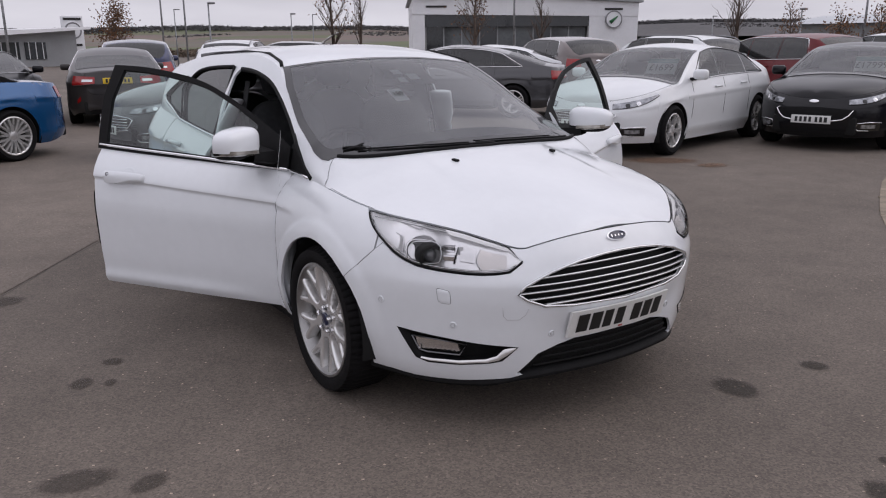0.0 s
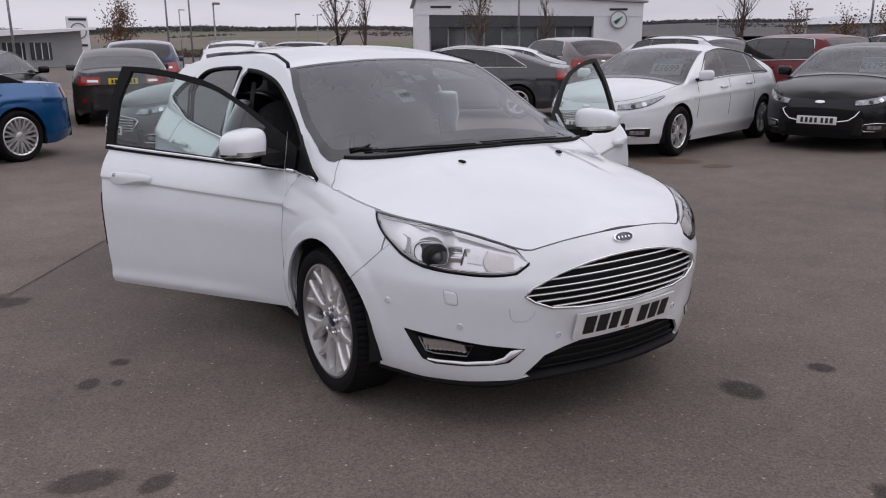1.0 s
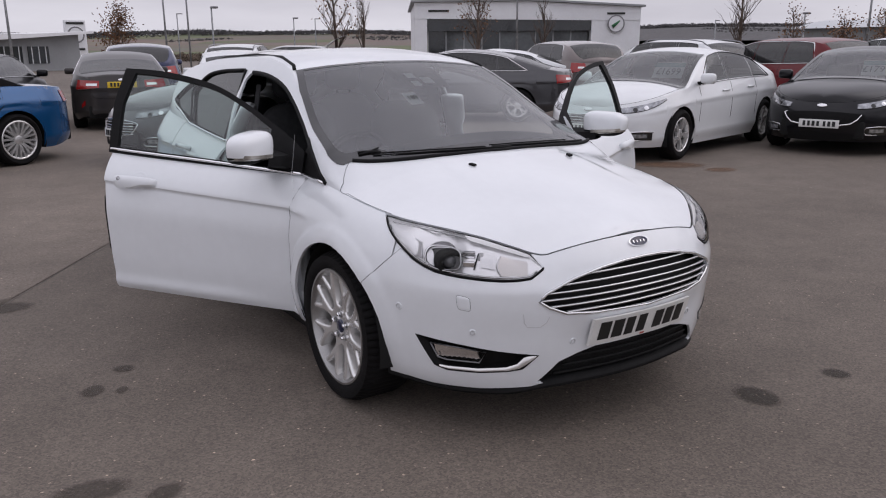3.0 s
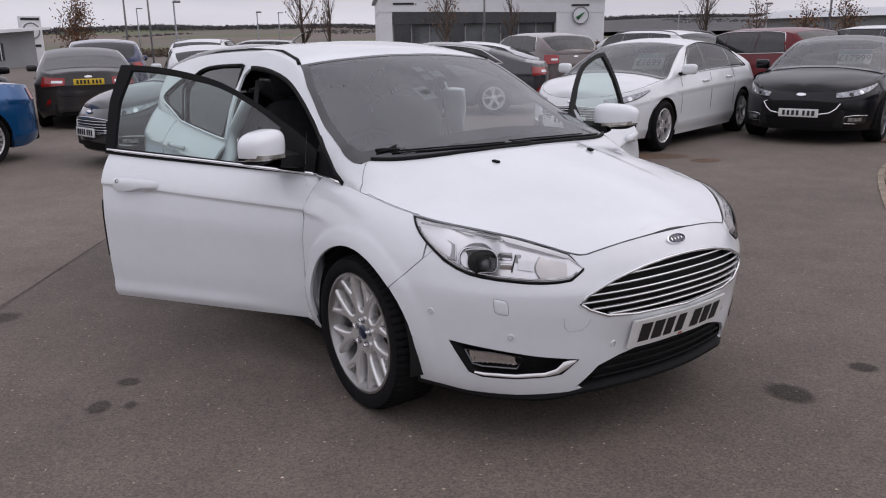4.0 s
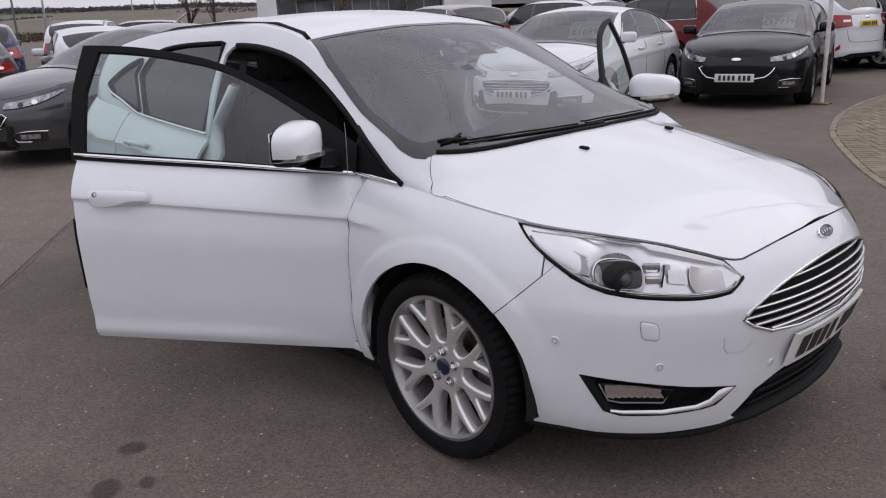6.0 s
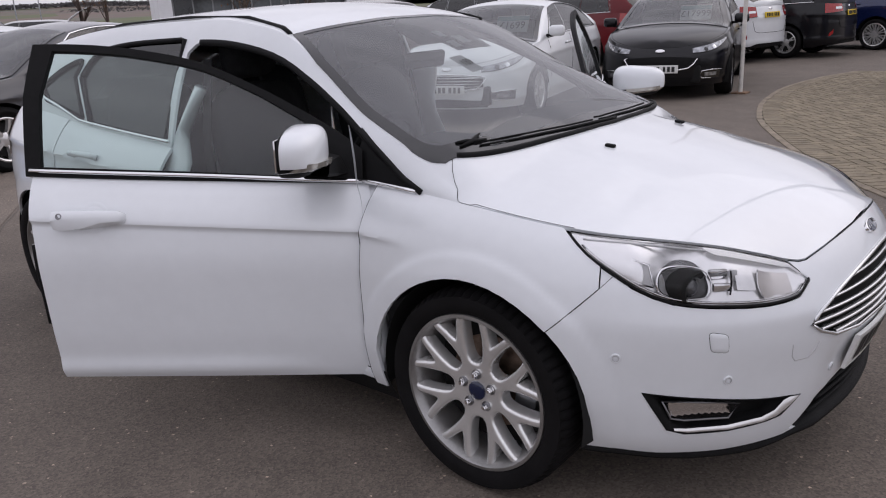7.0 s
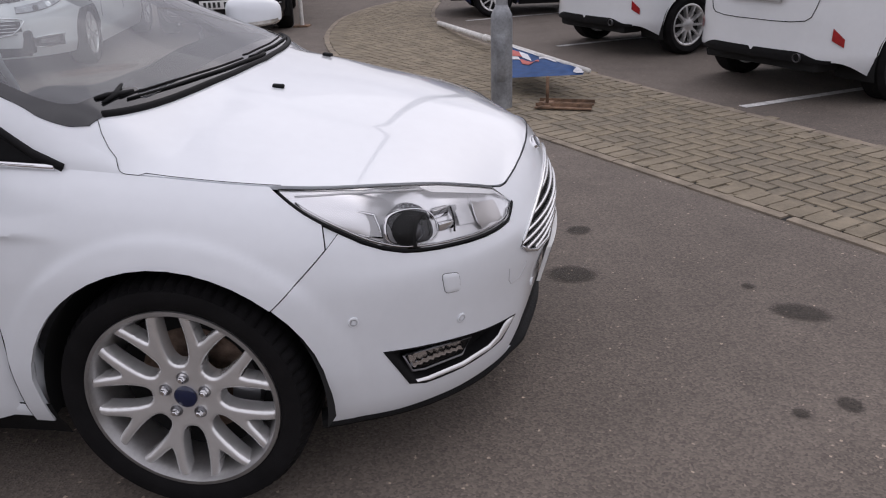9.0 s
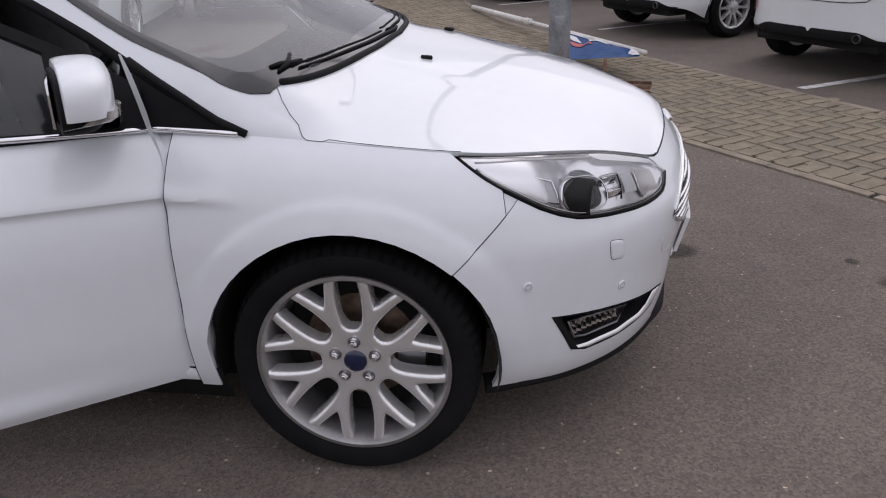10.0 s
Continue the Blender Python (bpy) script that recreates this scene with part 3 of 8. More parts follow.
        part("lens_edge", bm, GLOSSB, tl)
        bm = bmesh.new()
        flank_patch(F, bm, F.total - 0.86 * F.half, F.total - 0.76 * F.half, lambda u: 0.44 + 0.05 * u, lambda u: 0.50 + 0.08 * u, sg, 0.008, 4, 3)
        part("rear_reflector", bm, REDLENS, car)
        # fog lamp recess
        bm = bmesh.new()
        flank_patch(F, bm, 0.62 * F.half, 0.98 * F.half, 0.30, 0.40, sg, 0.006, 6, 4)
        fog = part("fog_lamp", bm, GLOSSB, car)
        bm = bmesh.new()
        flank_patch(F, bm, 0.68 * F.half, 0.90 * F.half, 0.33, 0.38, sg, 0.011, 5, 3)
        part("lens", bm, FARLAMP, fog)
        bm = bmesh.new()
        sweep(bm, [mirror_y(F.out(lambda p, z: F.side(p, z), q * F.half, z, 0.012), sg) for q, z in ((0.99, 0.405), (0.80, 0.412), (0.63, 0.40), (0.60, 0.345), (0.64, 0.305), (0.80, 0.300))], 0.008, 5)
        part("fog_trim", bm, CHROME, fog)
        mirror_part(car, F, sb - 0.42, material if material is not PINKP else PLASTIC, sg)
        # doors: shut lines and handles
        for x in (sb - 0.36, sb - 1.38, sb - 2.28):
            if x > -F.wb - 0.1:
                seam(car, F, [(x, F.low + 0.08 if x > -F.wb + F.arch + 0.05 else 0.68)] + [(x - 0.02 * k, z) for k, z in enumerate(lin(0.5, F.belt(x) - 0.01, 5))] if x > -F.wb + F.arch + 0.05 else [(x + 0.16, 0.70), (x + 0.02, 0.80), (x, F.belt(x) - 0.01)], sg)
        for x in (sb - 1.22, sb - 2.12):
            bm = bmesh.new()
            fn = lambda p, z: F.side(p, z)
            sweep(bm, [mirror_y(F.out(fn, F.at_x(x + dx), F.belt(x) - 0.12, 0.018 if abs(dx) < 0.09 else 0.004), sg) for dx in (-0.11, -0.085, 0, 0.085, 0.11)], 0.014, 6)
            part("door_handle", bm, material, car)
        # dark lower edge
        bm = bmesh.new()
        p4, p5 = F.at_x(-F.arch - 0.03), F.at_x(-F.wb + F.arch + 0.03)
        flank_patch(F, bm, p4, p5, F.low - 0.02, F.low + 0.06, sg, 0.004, 12, 3)
        part("sill_strip", bm, PLASTIC if material is not WHITE2 else material, car)
    window_panel(car, F, "windscreen", [(st - 0.03, 0.43), (sb + 0.03, 0.43), (sb + 0.03, 1.0), (st - 0.03, 1.0)], glassm, 1, nu=14, nv=10)
    window_panel(car, F, "rear_window", [(rw1 - 0.02, 0.45), (rw0 + 0.02, 0.45), (rw0 + 0.02, 1.0), (rw1 - 0.02, 1.0)], TINT, 1, nu=8, nv=8)
    # grille
    zh = F.belt(F.fo) - 0.10
    bm = bmesh.new()
    for sg in (1, -1):
        flank_patch(F, bm, 0, 0.52 * F.half, lambda u: zh - 0.20 + 0.05 * u, lambda u: zh - 0.02 - 0.03 * u * u, sg, 0.006, 8, 6)
    gr = part("grille", bm, DARK, car)
    fn = lambda p, z: F.side(p, z)
    if grille == "bars":
        for k in range(5):
            bm = bmesh.new()
            z = zh - 0.045 - 0.033 * k
            sweep(bm, [Vector(mirror_y(F.out(fn, abs(y), z, 0.012), 1 if y >= 0 else -1)) for y in lin(-0.47 * F.half, 0.47 * F.half, 15)], 0.006, 6)
            part("grille_bar", bm, CHROME if material is not BLACKP else PLASTIC, gr)
    bm = bmesh.new()
    hv = F.half
    if grille == "mesh":
        back = bmesh.new()
        for sg in (1, -1):
            flank_patch(F, back, 0, 0.60 * F.half, lambda u: zh - 0.225 + 0.10 * u ** 3, lambda u: zh - 0.015 - 0.035 * u * u, sg, 0.008, 10, 6)
        part("grille_mesh", back, PLASTIC, gr)
    half_ring = [(0.0, zh - 0.205), (0.25 * hv, zh - 0.20), (0.42 * hv, zh - 0.175), (0.50 * hv, zh - 0.12), (0.555 * hv, zh - 0.05), (0.50 * hv, zh - 0.028), (0.25 * hv, zh - 0.008), (0.0, zh - 0.002)]
    ring = [Vector(mirror_y(F.out(fn, y, z, 0.010), 1)) for y, z in half_ring] + [Vector(mirror_y(F.out(fn, y, z, 0.010), -1)) for y, z in half_ring[::-1] if y > 0]
    if grille == "mesh":
        ring = ring[-5:] + ring[:5]
        sweep(bm, ring, [0.006] + [0.012] * 8 + [0.006], 6)
    else:
        sweep(bm, ring + ring[:1], 0.009, 6)
    part("grille_surround", bm, CHROME, gr)
    bm = bmesh.new()
    for sg in (1, -1):
        flank_patch(F, bm, 0, 0.58 * F.half, 0.22, lambda u: 0.33 - 0.03 * u, sg, 0.006, 8, 4)
    part("lower_intake", bm, PLASTIC, car)
    bm = bmesh.new()
    for sg in (1, -1):
        flank_patch(F, bm, F.total - 0.78 * F.half, F.total, F.low + F.tail_lift - 0.012, lambda u: F.low + F.tail_lift + 0.015 + 0.05 * step(u, 0.1, 0.4), sg, 0.006, 14, 4)
    part("rear_diffuser", bm, PLASTIC, car)
    bm = bmesh.new()
    v = Vector(mirror_y(F.side(F.total - 0.50 * F.half, F.low + F.tail_lift + 0.02), -1))
    lathe(bm, [(0.0, 0.02), (0.026, 0.02), (0.030, -0.02), (0.033, -0.02), (0.033, 0.10)], 20, axis="Z")
    bmesh.ops.transform(bm, matrix=Matrix.Translation(v + Vector((0.0, 0, 0.0))) @ pose(0, 0, 0, 0, 90, 0), verts=bm.verts)
    part("exhaust_pipe", bm, ALLOYD, car)
    if front_plate:
        x = F.side(0, 0.44)[0]
        plate(car, pose(x + 0.022, 0, 0.44, -4, 0, 90), PLATEW, True, seed=seed)
    if rear_plate:
        x, mt, z, txt = F.side(F.total, rear_plate[1])[0], rear_plate[0], rear_plate[1], rear_plate[2]
        plate(car, pose(x - 0.02, 0, z, -6, 0, -90), mt, txt, seed=seed + 5)
    bm = bmesh.new()
    bmesh.ops.create_uvsphere(bm, u_segments=16, v_segments=8, radius=1)
    x, _, z = F.side(0, F.belt(F.fo) - 0.05)
    bmesh.ops.transform(bm, matrix=pose(x + 0.005, 0, z + 0.015, 0, -25, 0) @ Matrix.Diagonal((0.008, 0.065, 0.027, 1)), verts=bm.verts)
    part("badge", bm, CHROME, car)
    bm = bmesh.new()
    bmesh.ops.create_uvsphere(bm, u_segments=16, v_segments=8, radius=1)
    x, _, z = F.side(F.total, F.belt(F.rear) - 0.06)
    bmesh.ops.transform(bm, matrix=pose(x - 0.004, 0, z, 0, 15, 0) @ Matrix.Diagonal((0.008, 0.065, 0.027, 1)), verts=bm.verts)
    part("badge", bm, CHROME, car)
    if roof_rails:
        for sg in (1, -1):
            bm = bmesh.new()
            sweep(bm, [Vector(mirror_y(F.out(F.cap, x, 0.46, 0.045 if k not in (0, 11) else 0.0), sg)) for k, x in enumerate(lin(st - 0.15, F.rear + 0.45, 12))], 0.014, 6)
            part("roof_rail", bm, ALLOYD, car)
    # bonnet shut line
    bm = bmesh.new()
    ring = [Vector(mirror_y(F.out(F.cap, sb + 0.05 + (F.front - 0.05 - sb) * t, 0.02 if F.section(sb + 0.05 + (F.front - 0.05 - sb) * t)[2] > 0.01 else 0.42, 0.0), 1)) for t in lin(0.05, 0.93, 14)]
    sweep(bm, ring, 0.003, 5)
    part("bonnet_joint", bm, DARK, car)
    bm = bmesh.new()
    sweep(bm, [Vector((v.x, -v.y, v.z)) for v in ring], 0.003, 5)
    part("bonnet_joint", bm, DARK, car)
    # tailgate outline and bumper joint
    bm = bmesh.new()
    pts = []
    for sg in (1, -1):
        gate = ((0.66 * F.half, F.belt(F.rear) - 0.03), (0.63 * F.half, 0.80), (0.60 * F.half, 0.72), (0.57 * F.half, 0.65), (0.52 * F.half, 0.62), (0.38 * F.half, 0.606), (0.2 * F.half, 0.602), (0.0, 0.60))
        q = [Vector(mirror_y(F.out(fn, F.total - y, z, 0.0025), sg)) for y, z in gate]
        pts = pts + (q if sg > 0 else q[::-1])
    sweep(bm, pts, 0.0035, 5)
    part("tailgate_joint", bm, DARK, car)
    if soft_top:
        bm = bmesh.new()
        for sg in (1, -1):
            grid(bm, lambda x, e: mirror_y(F.out(F.cap, x, e, 0.008), sg), lin(F.rearglass[1] - 0.1, st + 0.02, 30), [0.36, 0.40, 0.5, 0.6, 0.75, 0.9, 1.0], keep=lambda x, e: not (F.rearglass[1] < x < F.rearglass[0] and e > 0.55), flip=sg < 0)
            grid(bm, lambda x, e: mirror_y(F.out(F.cap, x, e, 0.008), sg), lin(F.rearglass[1] - 0.1, F.dlo[-1][1] - 0.02, 10), lin(0.04, 0.40, 6), flip=sg < 0)
        tidy(bm, 0.002)
        part("soft_top", bm, FABRIC, car, "black fabric folding roof")
    cabin(car, F)
    if price:
        price_card(car, F, sb - 0.62, price[1], F.belt(-0.5) + 0.20, 90, price[0])
    put_wheels(car, wheels, F.wb, track or F.half - 0.115)
    return car


FASTBACK = Form(0.93, 2.85, 1.09, 0.925, belt=[(0.93, 0.72), (0.6, 0.80), (0, 0.92), (-1.2, 0.98), (-2.6, 1.015), (-3.4, 1.025), (-3.94, 1.005)],
                top=[(0.93, 0.74), (0.75, 0.84), (0.3, 0.96), (-0.12, 1.03), (-0.6, 1.24), (-1.05, 1.40), (-1.6, 1.475), (-2.2, 1.435), (-2.9, 1.275), (-3.5, 1.10), (-3.8, 1.055), (-3.94, 1.02)],
                nose=(0.09, 0.55), arch=0.375, wheel=0.335, screen=(-0.12, -1.1), tumble=0.5)
FASTBACK.dlo = [(-0.62, -1.42, -1.12, -1.46), (-1.52, -2.38, -1.54, -2.34), (-2.46, -2.98, -2.42, -2.60)]
FASTBACK.rearglass, FASTBACK.glass_end, FASTBACK.tail, FASTBACK.tail_drop = (-2.75, -3.45), -3.0, "wide", (0.06, 0.24)

SUV = Form(0.90, 2.69, 0.96, 0.92, belt=[(0.90, 0.88), (0.6, 0.95), (0, 1.05), (-1.2, 1.10), (-2.6, 1.15), (-3.3, 1.17), (-3.65, 1.12)],
           top=[(0.90, 0.90), (0.7, 1.00), (0.3, 1.09), (-0.08, 1.15), (-0.5, 1.38), (-0.85, 1.56), (-1.4, 1.665), (-2.2, 1.66), (-2.95, 1.60), (-3.25, 1.48), (-3.5, 1.27), (-3.65, 1.13)],
           nose=(0.08, 0.65), low=0.26, arch=0.40, wheel=0.35, screen=(-0.08, -0.9), tumble=0.38, nr=3.6)
SUV.dlo = [(-0.58, -1.36, -0.95, -1.38), (-1.46, -2.26, -1.47, -2.22), (-2.36, -2.98, -2.34, -2.86)]
SUV.rearglass, SUV.glass_end, SUV.tail, SUV.tail_drop = (-3.08, -3.5), -3.0, "tall", (0.02, 0.26)

MPV = Form(0.95, 2.85, 1.00, 0.93, belt=[(0.95, 0.84), (0.6, 0.92), (0, 1.02), (-1.2, 1.06), (-2.8, 1.10), (-3.5, 1.12), (-3.85, 1.08)],
           top=[(0.95, 0.86), (0.7, 0.97), (0.3, 1.07), (-0.02, 1.13), (-0.5, 1.36), (-0.9, 1.54), (-1.5, 1.66), (-2.5, 1.665), (-3.3, 1.60), (-3.55, 1.46), (-3.72, 1.26), (-3.85, 1.09)],
           nose=(0.08, 0.6), low=0.22, arch=0.39, wheel=0.345, screen=(-0.02, -0.95), tumble=0.36, nr=3.6)
MPV.dlo = [(-0.58, -1.40, -0.98, -1.42), (-1.50, -2.40, -1.51, -2.38), (-2.48, -3.30, -2.46, -3.15)]
MPV.rearglass, MPV.glass_end, MPV.tail, MPV.tail_drop = (-3.38, -3.72), -3.3, "wide", (0.0, 0.2)

MINI = Form(0.82, 2.49, 0.73, 0.866, belt=[(0.82, 0.76), (0.5, 0.84), (0, 0.93), (-1.2, 0.98), (-2.4, 1.04), (-2.9, 1.05), (-3.22, 1.00)],
            top=[(0.82, 0.78), (0.62, 0.88), (0.3, 0.97), (-0.02, 1.04), (-0.5, 1.27), (-0.85, 1.41), (-1.35, 1.485), (-2.0, 1.47), (-2.6, 1.40), (-2.85, 1.30), (-3.08, 1.13), (-3.22, 1.01)],
            nose=(0.08, 0.55), low=0.20, arch=0.35, wheel=0.305, screen=(-0.04, -0.9), tumble=0.42, nr=3.0)
MINI.tail_lift = 0.13
MINI.dlo = [(-0.52, -1.28, -0.95, -1.32), (-1.38, -2.15, -1.40, -2.10), (-2.22, -2.5, -2.2, -2.4)]
MINI.rearglass, MINI.glass_end, MINI.tail, MINI.tail_drop = (-2.68, -3.02), -2.6, "wide", (0.03, 0.20)

SOFTTOP = Form(0.95, 2.72, 1.11, 0.955, belt=[(0.95, 0.72), (0.5, 0.82), (0, 0.92), (-1.2, 0.94), (-2.2, 0.99), (-2.8, 1.03), (-3.83, 0.98)],
               top=[(0.95, 0.74), (0.75, 0.84), (0.3, 0.96), (-0.3, 1.00), (-0.8, 1.20), (-1.2, 1.33), (-1.6, 1.385), (-2.2, 1.34), (-2.7, 1.17), (-3.0, 1.06), (-3.5, 1.03), (-3.83, 1.0)],
               nose=(0.09, 0.55), arch=0.385, wheel=0.34, screen=(-0.3, -1.2), tumble=0.45, nr=3.2)
SOFTTOP.dlo = [(-0.85, -1.65, -1.25, -1.68), (-1.75, -2.2, -1.77, -2.05)]
SOFTTOP.rearglass, SOFTTOP.glass_end, SOFTTOP.tail, SOFTTOP.tail_drop = (-2.5, -2.85), -2.3, "wide", (0.04, 0.2)


# ---- ground, paving, distance ----
def asphalt(name, k=1.0):
    m = mat(name, (0.062, 0.059, 0.056), 0.85)
    n, l = m.node_tree.nodes, m.node_tree.links
    b = n["Principled BSDF"]
    co = n.new("ShaderNodeTexCoord")
    def noise_(scale, detail=4, rough=0.55):
        t = n.new("ShaderNodeTexNoise")
        t.inputs["Scale"].default_value, t.inputs["Detail"].default_value, t.inputs["Roughness"].default_value = scale, detail, rough
        l.new(co.outputs["Object"], t.inputs["Vector"])
        return t
    big, mid, stone = noise_(0.45, 5), noise_(3.0, 6, 0.6), n.new("ShaderNodeTexVoronoi")
    stone.inputs["Scale"].default_value = 135
    l.new(co.outputs["Object"], stone.inputs["Vector"])
    r1 = n.new("ShaderNodeValToRGB")
    r1.color_ramp.elements[0].position, r1.color_ramp.elements[0].color = 0.3, (0.123 * k, 0.101 * k, 0.083 * k, 1)
    r1.color_ramp.elements[1].position, r1.color_ramp.elements[1].color = 0.72, (0.179 * k, 0.149 * k, 0.124 * k, 1)
    l.new(big.outputs["Fac"], r1.inputs["Fac"])
    r2 = n.new("ShaderNodeValToRGB")
    r2.color_ramp.elements[0].position, r2.color_ramp.elements[0].color = 0.30, (0.86, 0.86, 0.86, 1)
    r2.color_ramp.elements[1].position, r2.color_ramp.elements[1].color = 0.70, (1.10, 1.10, 1.10, 1)
    l.new(mid.outputs["Fac"], r2.inputs["Fac"])
    m1 = n.new("ShaderNodeMix")
    m1.data_type, m1.blend_type = "RGBA", "MULTIPLY"
    m1.inputs["Factor"].default_value = 1
    l.new(r1.outputs["Color"], m1.inputs["A"])
    l.new(r2.outputs["Color"], m1.inputs["B"])
    # pale and dark chippings
    r3 = n.new("ShaderNodeValToRGB")
    r3.color_ramp.elements[0].position, r3.color_ramp.elements[0].color = 0.0, (0.56, 0.56, 0.56, 1)
    r3.color_ramp.elements[1].position, r3.color_ramp.elements[1].color = 0.93, (1.25, 1.25, 1.25, 1)
    e = r3.color_ramp.elements.new(0.988)
    e.color = (4.0, 3.8, 3.5, 1)
    l.new(stone.outputs["Color"], r3.inputs["Fac"])
    m2 = n.new("ShaderNodeMix")
    m2.data_type, m2.blend_type = "RGBA", "MULTIPLY"
    m2.inputs["Factor"].default_value = 1
    l.new(m1.outputs["Result"], m2.inputs["A"])
    l.new(r3.outputs["Color"], m2.inputs["B"])
    l.new(m2.outputs["Result"], b.inputs["Base Color"])
    bp = n.new("ShaderNodeBump")
    bp.inputs["Strength"].default_value, bp.inputs["Distance"].default_value = 0.4, 0.004
    l.new(stone.outputs["Distance"], bp.inputs["Height"])
    l.new(bp.outputs["Normal"], b.inputs["Normal"])
    return m


ASPHALT = asphalt("worn_asphalt")
bm = bmesh.new()
S = 1500.0
cuts = [-S, -60, -20, 20, 60, S]
grid(bm, lambda x, y: (x, y, 0.0), cuts, cuts)
ground = part("ground", bm, ASPHALT, smooth=False)
tagged(ground, "worn grey asphalt forecourt with oil stains and patches", "ground", kind="structure")

# island of block paving: a band that bends round to the car rows
LEFT = [(4.6, -2.0), (2.31, 0.97), (0.82, 2.90), (-0.30, 4.30), (-1.00, 5.50), (-1.66, 6.9), (-2.12, 8.6), (-2.30, 10.2), (-2.20, 11.6), (-1.9, 12.8)]
RIGHT = [(6.0, -1.7), (2.90, 2.78), (1.42, 5.15), (0.45, 6.80), (-0.15, 8.0), (-0.55, 9.2), (-0.82, 10.4), (-0.92, 11.3), (-0.96, 12.1), (-1.0, 12.8)]


def band(pts):
    fx, fy = curve(*[(k, p[0]) for k, p in enumerate(pts)]), curve(*[(k, p[1]) for k, p in enumerate(pts)])
    return lambda t: Vector((fx(t * (len(pts) - 1)), fy(t * (len(pts) - 1)), 0))


EDGE_L, EDGE_R = band(LEFT), band(RIGHT)
JOINT = mat("dark_sand_joint", (0.028, 0.025, 0.021), 0.95, var=0.3, scale=20)
bm = bmesh.new()
grid(bm, lambda t, s: EDGE_L(t).lerp(EDGE_R(t), s) + Vector((0, 0, 0.0015)), lin(0, 1, 80), lin(0, 1, 3))
paving = part("pavement", bm, JOINT, smooth=False)
tagged(paving, "buff block-paved island laid in herringbone", "pavement", kind="structure")

LINEP = mat("worn_white_line", (0.55, 0.54, 0.52), 0.8, var=0.35, scale=9)


def road_line(a, b, w=0.085):
    a, b = Vector((*a, 0.004)), Vector((*b, 0.004))
    n = Vector((-(b - a).y, (b - a).x, 0)).normalized() * w / 2
    bm = bmesh.new()
    bm.faces.new([bm.verts.new(p) for p in (a - n, b - n, b + n, a + n)])
    ob = part("bay_line", bm, LINEP, smooth=False)
    tagged(ob, "worn white painted parking bay line on asphalt", "road marking", "bay lines", "structure")


FWD = Vector((0.86, 0.51, 0))
for x, y in ((2.41, 3.78), (1.05, 6.98), (-0.25, 9.6)):
    road_line((x, y), (x + 4.6 * FWD.x, y + 4.6 * FWD.y))


# herringbone blocks and the edging course
BLOCKS = [mat("buff_block", (0.238, 0.198, 0.138), 0.9, var=0.25, scale=5, bump=0.35, bump_scale=140),
          mat("grey_buff_block", (0.206, 0.174, 0.126), 0.9, var=0.25, scale=5, bump=0.35, bump_scale=140),
          mat("pale_edging_block", (0.232, 0.194, 0.138), 0.9, var=0.25, scale=5, bump=0.35, bump_scale=140)]


def block_mesh(name, lx, ly, material):
    bm = bmesh.new()
    box(bm, 0, 0, 0, lx, ly, 0.03)
    top = [e for e in bm.edges if all(v.co.z > 0 for v in e.verts)]
    bmesh.ops.bevel(bm, geom=top, offset=0.004, segments=1, affect="EDGES")
    me = bpy.data.meshes.new(name)
    bm.to_mesh(me)
    bm.free()
    me.materials.append(material)
    return me


BX, BY = 0.1865, 0.0865
FLAT = [block_mesh("block", BX, BY, m) for m in BLOCKS[:2]]
EL = [EDGE_L(t) for t in lin(0, 1, 160)]
ER = [EDGE_R(t) for t in lin(0, 1, 160)]
OUTER = [(v.x, v.y) for v in EL] + [(v.x, v.y) for v in ER[::-1]]
ang = math.atan2(-1.95, 1.49)
ca, sa = math.cos(ang), math.sin(ang)


def edge_gap(p):
    return min(min((Vector((v.x, v.y)) - p).length for v in EL), min((Vector((v.x, v.y)) - p).length for v in ER))


def inside_band(x, y):
    c = False
    for k in range(len(OUTER)):
        (x0, y0), (x1, y1) = OUTER[k], OUTER[k - 1]
        if (y0 > y) != (y1 > y) and x < (x1 - x0) * (y - y0) / (y1 - y0) + x0:
            c = not c
    return c


rest = bmesh.new()
spots = []
# herringbone cells: period of four steps along each row
for r in range(-70, 75):
    for c in range(-170, 95):
        k = (c - r) % 4
        if k == 0:
            u, v, rot = (c + 1.0) * 0.1, (r + 0.5) * 0.1, 0.0
        elif k == 3:
            u, v, rot = (c + 0.5) * 0.1, (r + 1.0) * 0.1, 90.0
        else:
            continue
        x, y = 0.82 + u * ca - v * sa, 2.92 + u * sa + v * ca
        if -3.5 < x < 5.6 and -2.2 < y < 13 and inside_band(x, y):
            spots.append((x, y, rot))
near = sorted(spots, key=lambda s_: math.hypot(s_[0] - 1.6, s_[1] - 3.0))
rnd = random.Random(5)
kept = 0
for x, y, rot in near:
    g = edge_gap(Vector((x, y)))
    if g < 0.07:
        continue
    m = pose(x, y, -0.0085 + 0.002 * rnd.random(), 0.5 * (rnd.random() - 0.5), 0.5 * (rnd.random() - 0.5), math.degrees(ang) + rot)
    if kept < 300:
        o = new("block", FLAT[rnd.random() > 0.6])
        o.parent = paving
        o.matrix_basis = m
    else:
        box(rest, 0, 0, 0, BX, BY, 0.03, 0.0, m)
    kept += 1
ro = part("far_blocks", rest, BLOCKS[0], paving, smooth=False)
tagged(ro, kind="stuff")
KERB = mat("pale_concrete_edging", (0.255, 0.212, 0.160), 0.9, var=0.25, scale=7, bump=0.3, bump_scale=120)


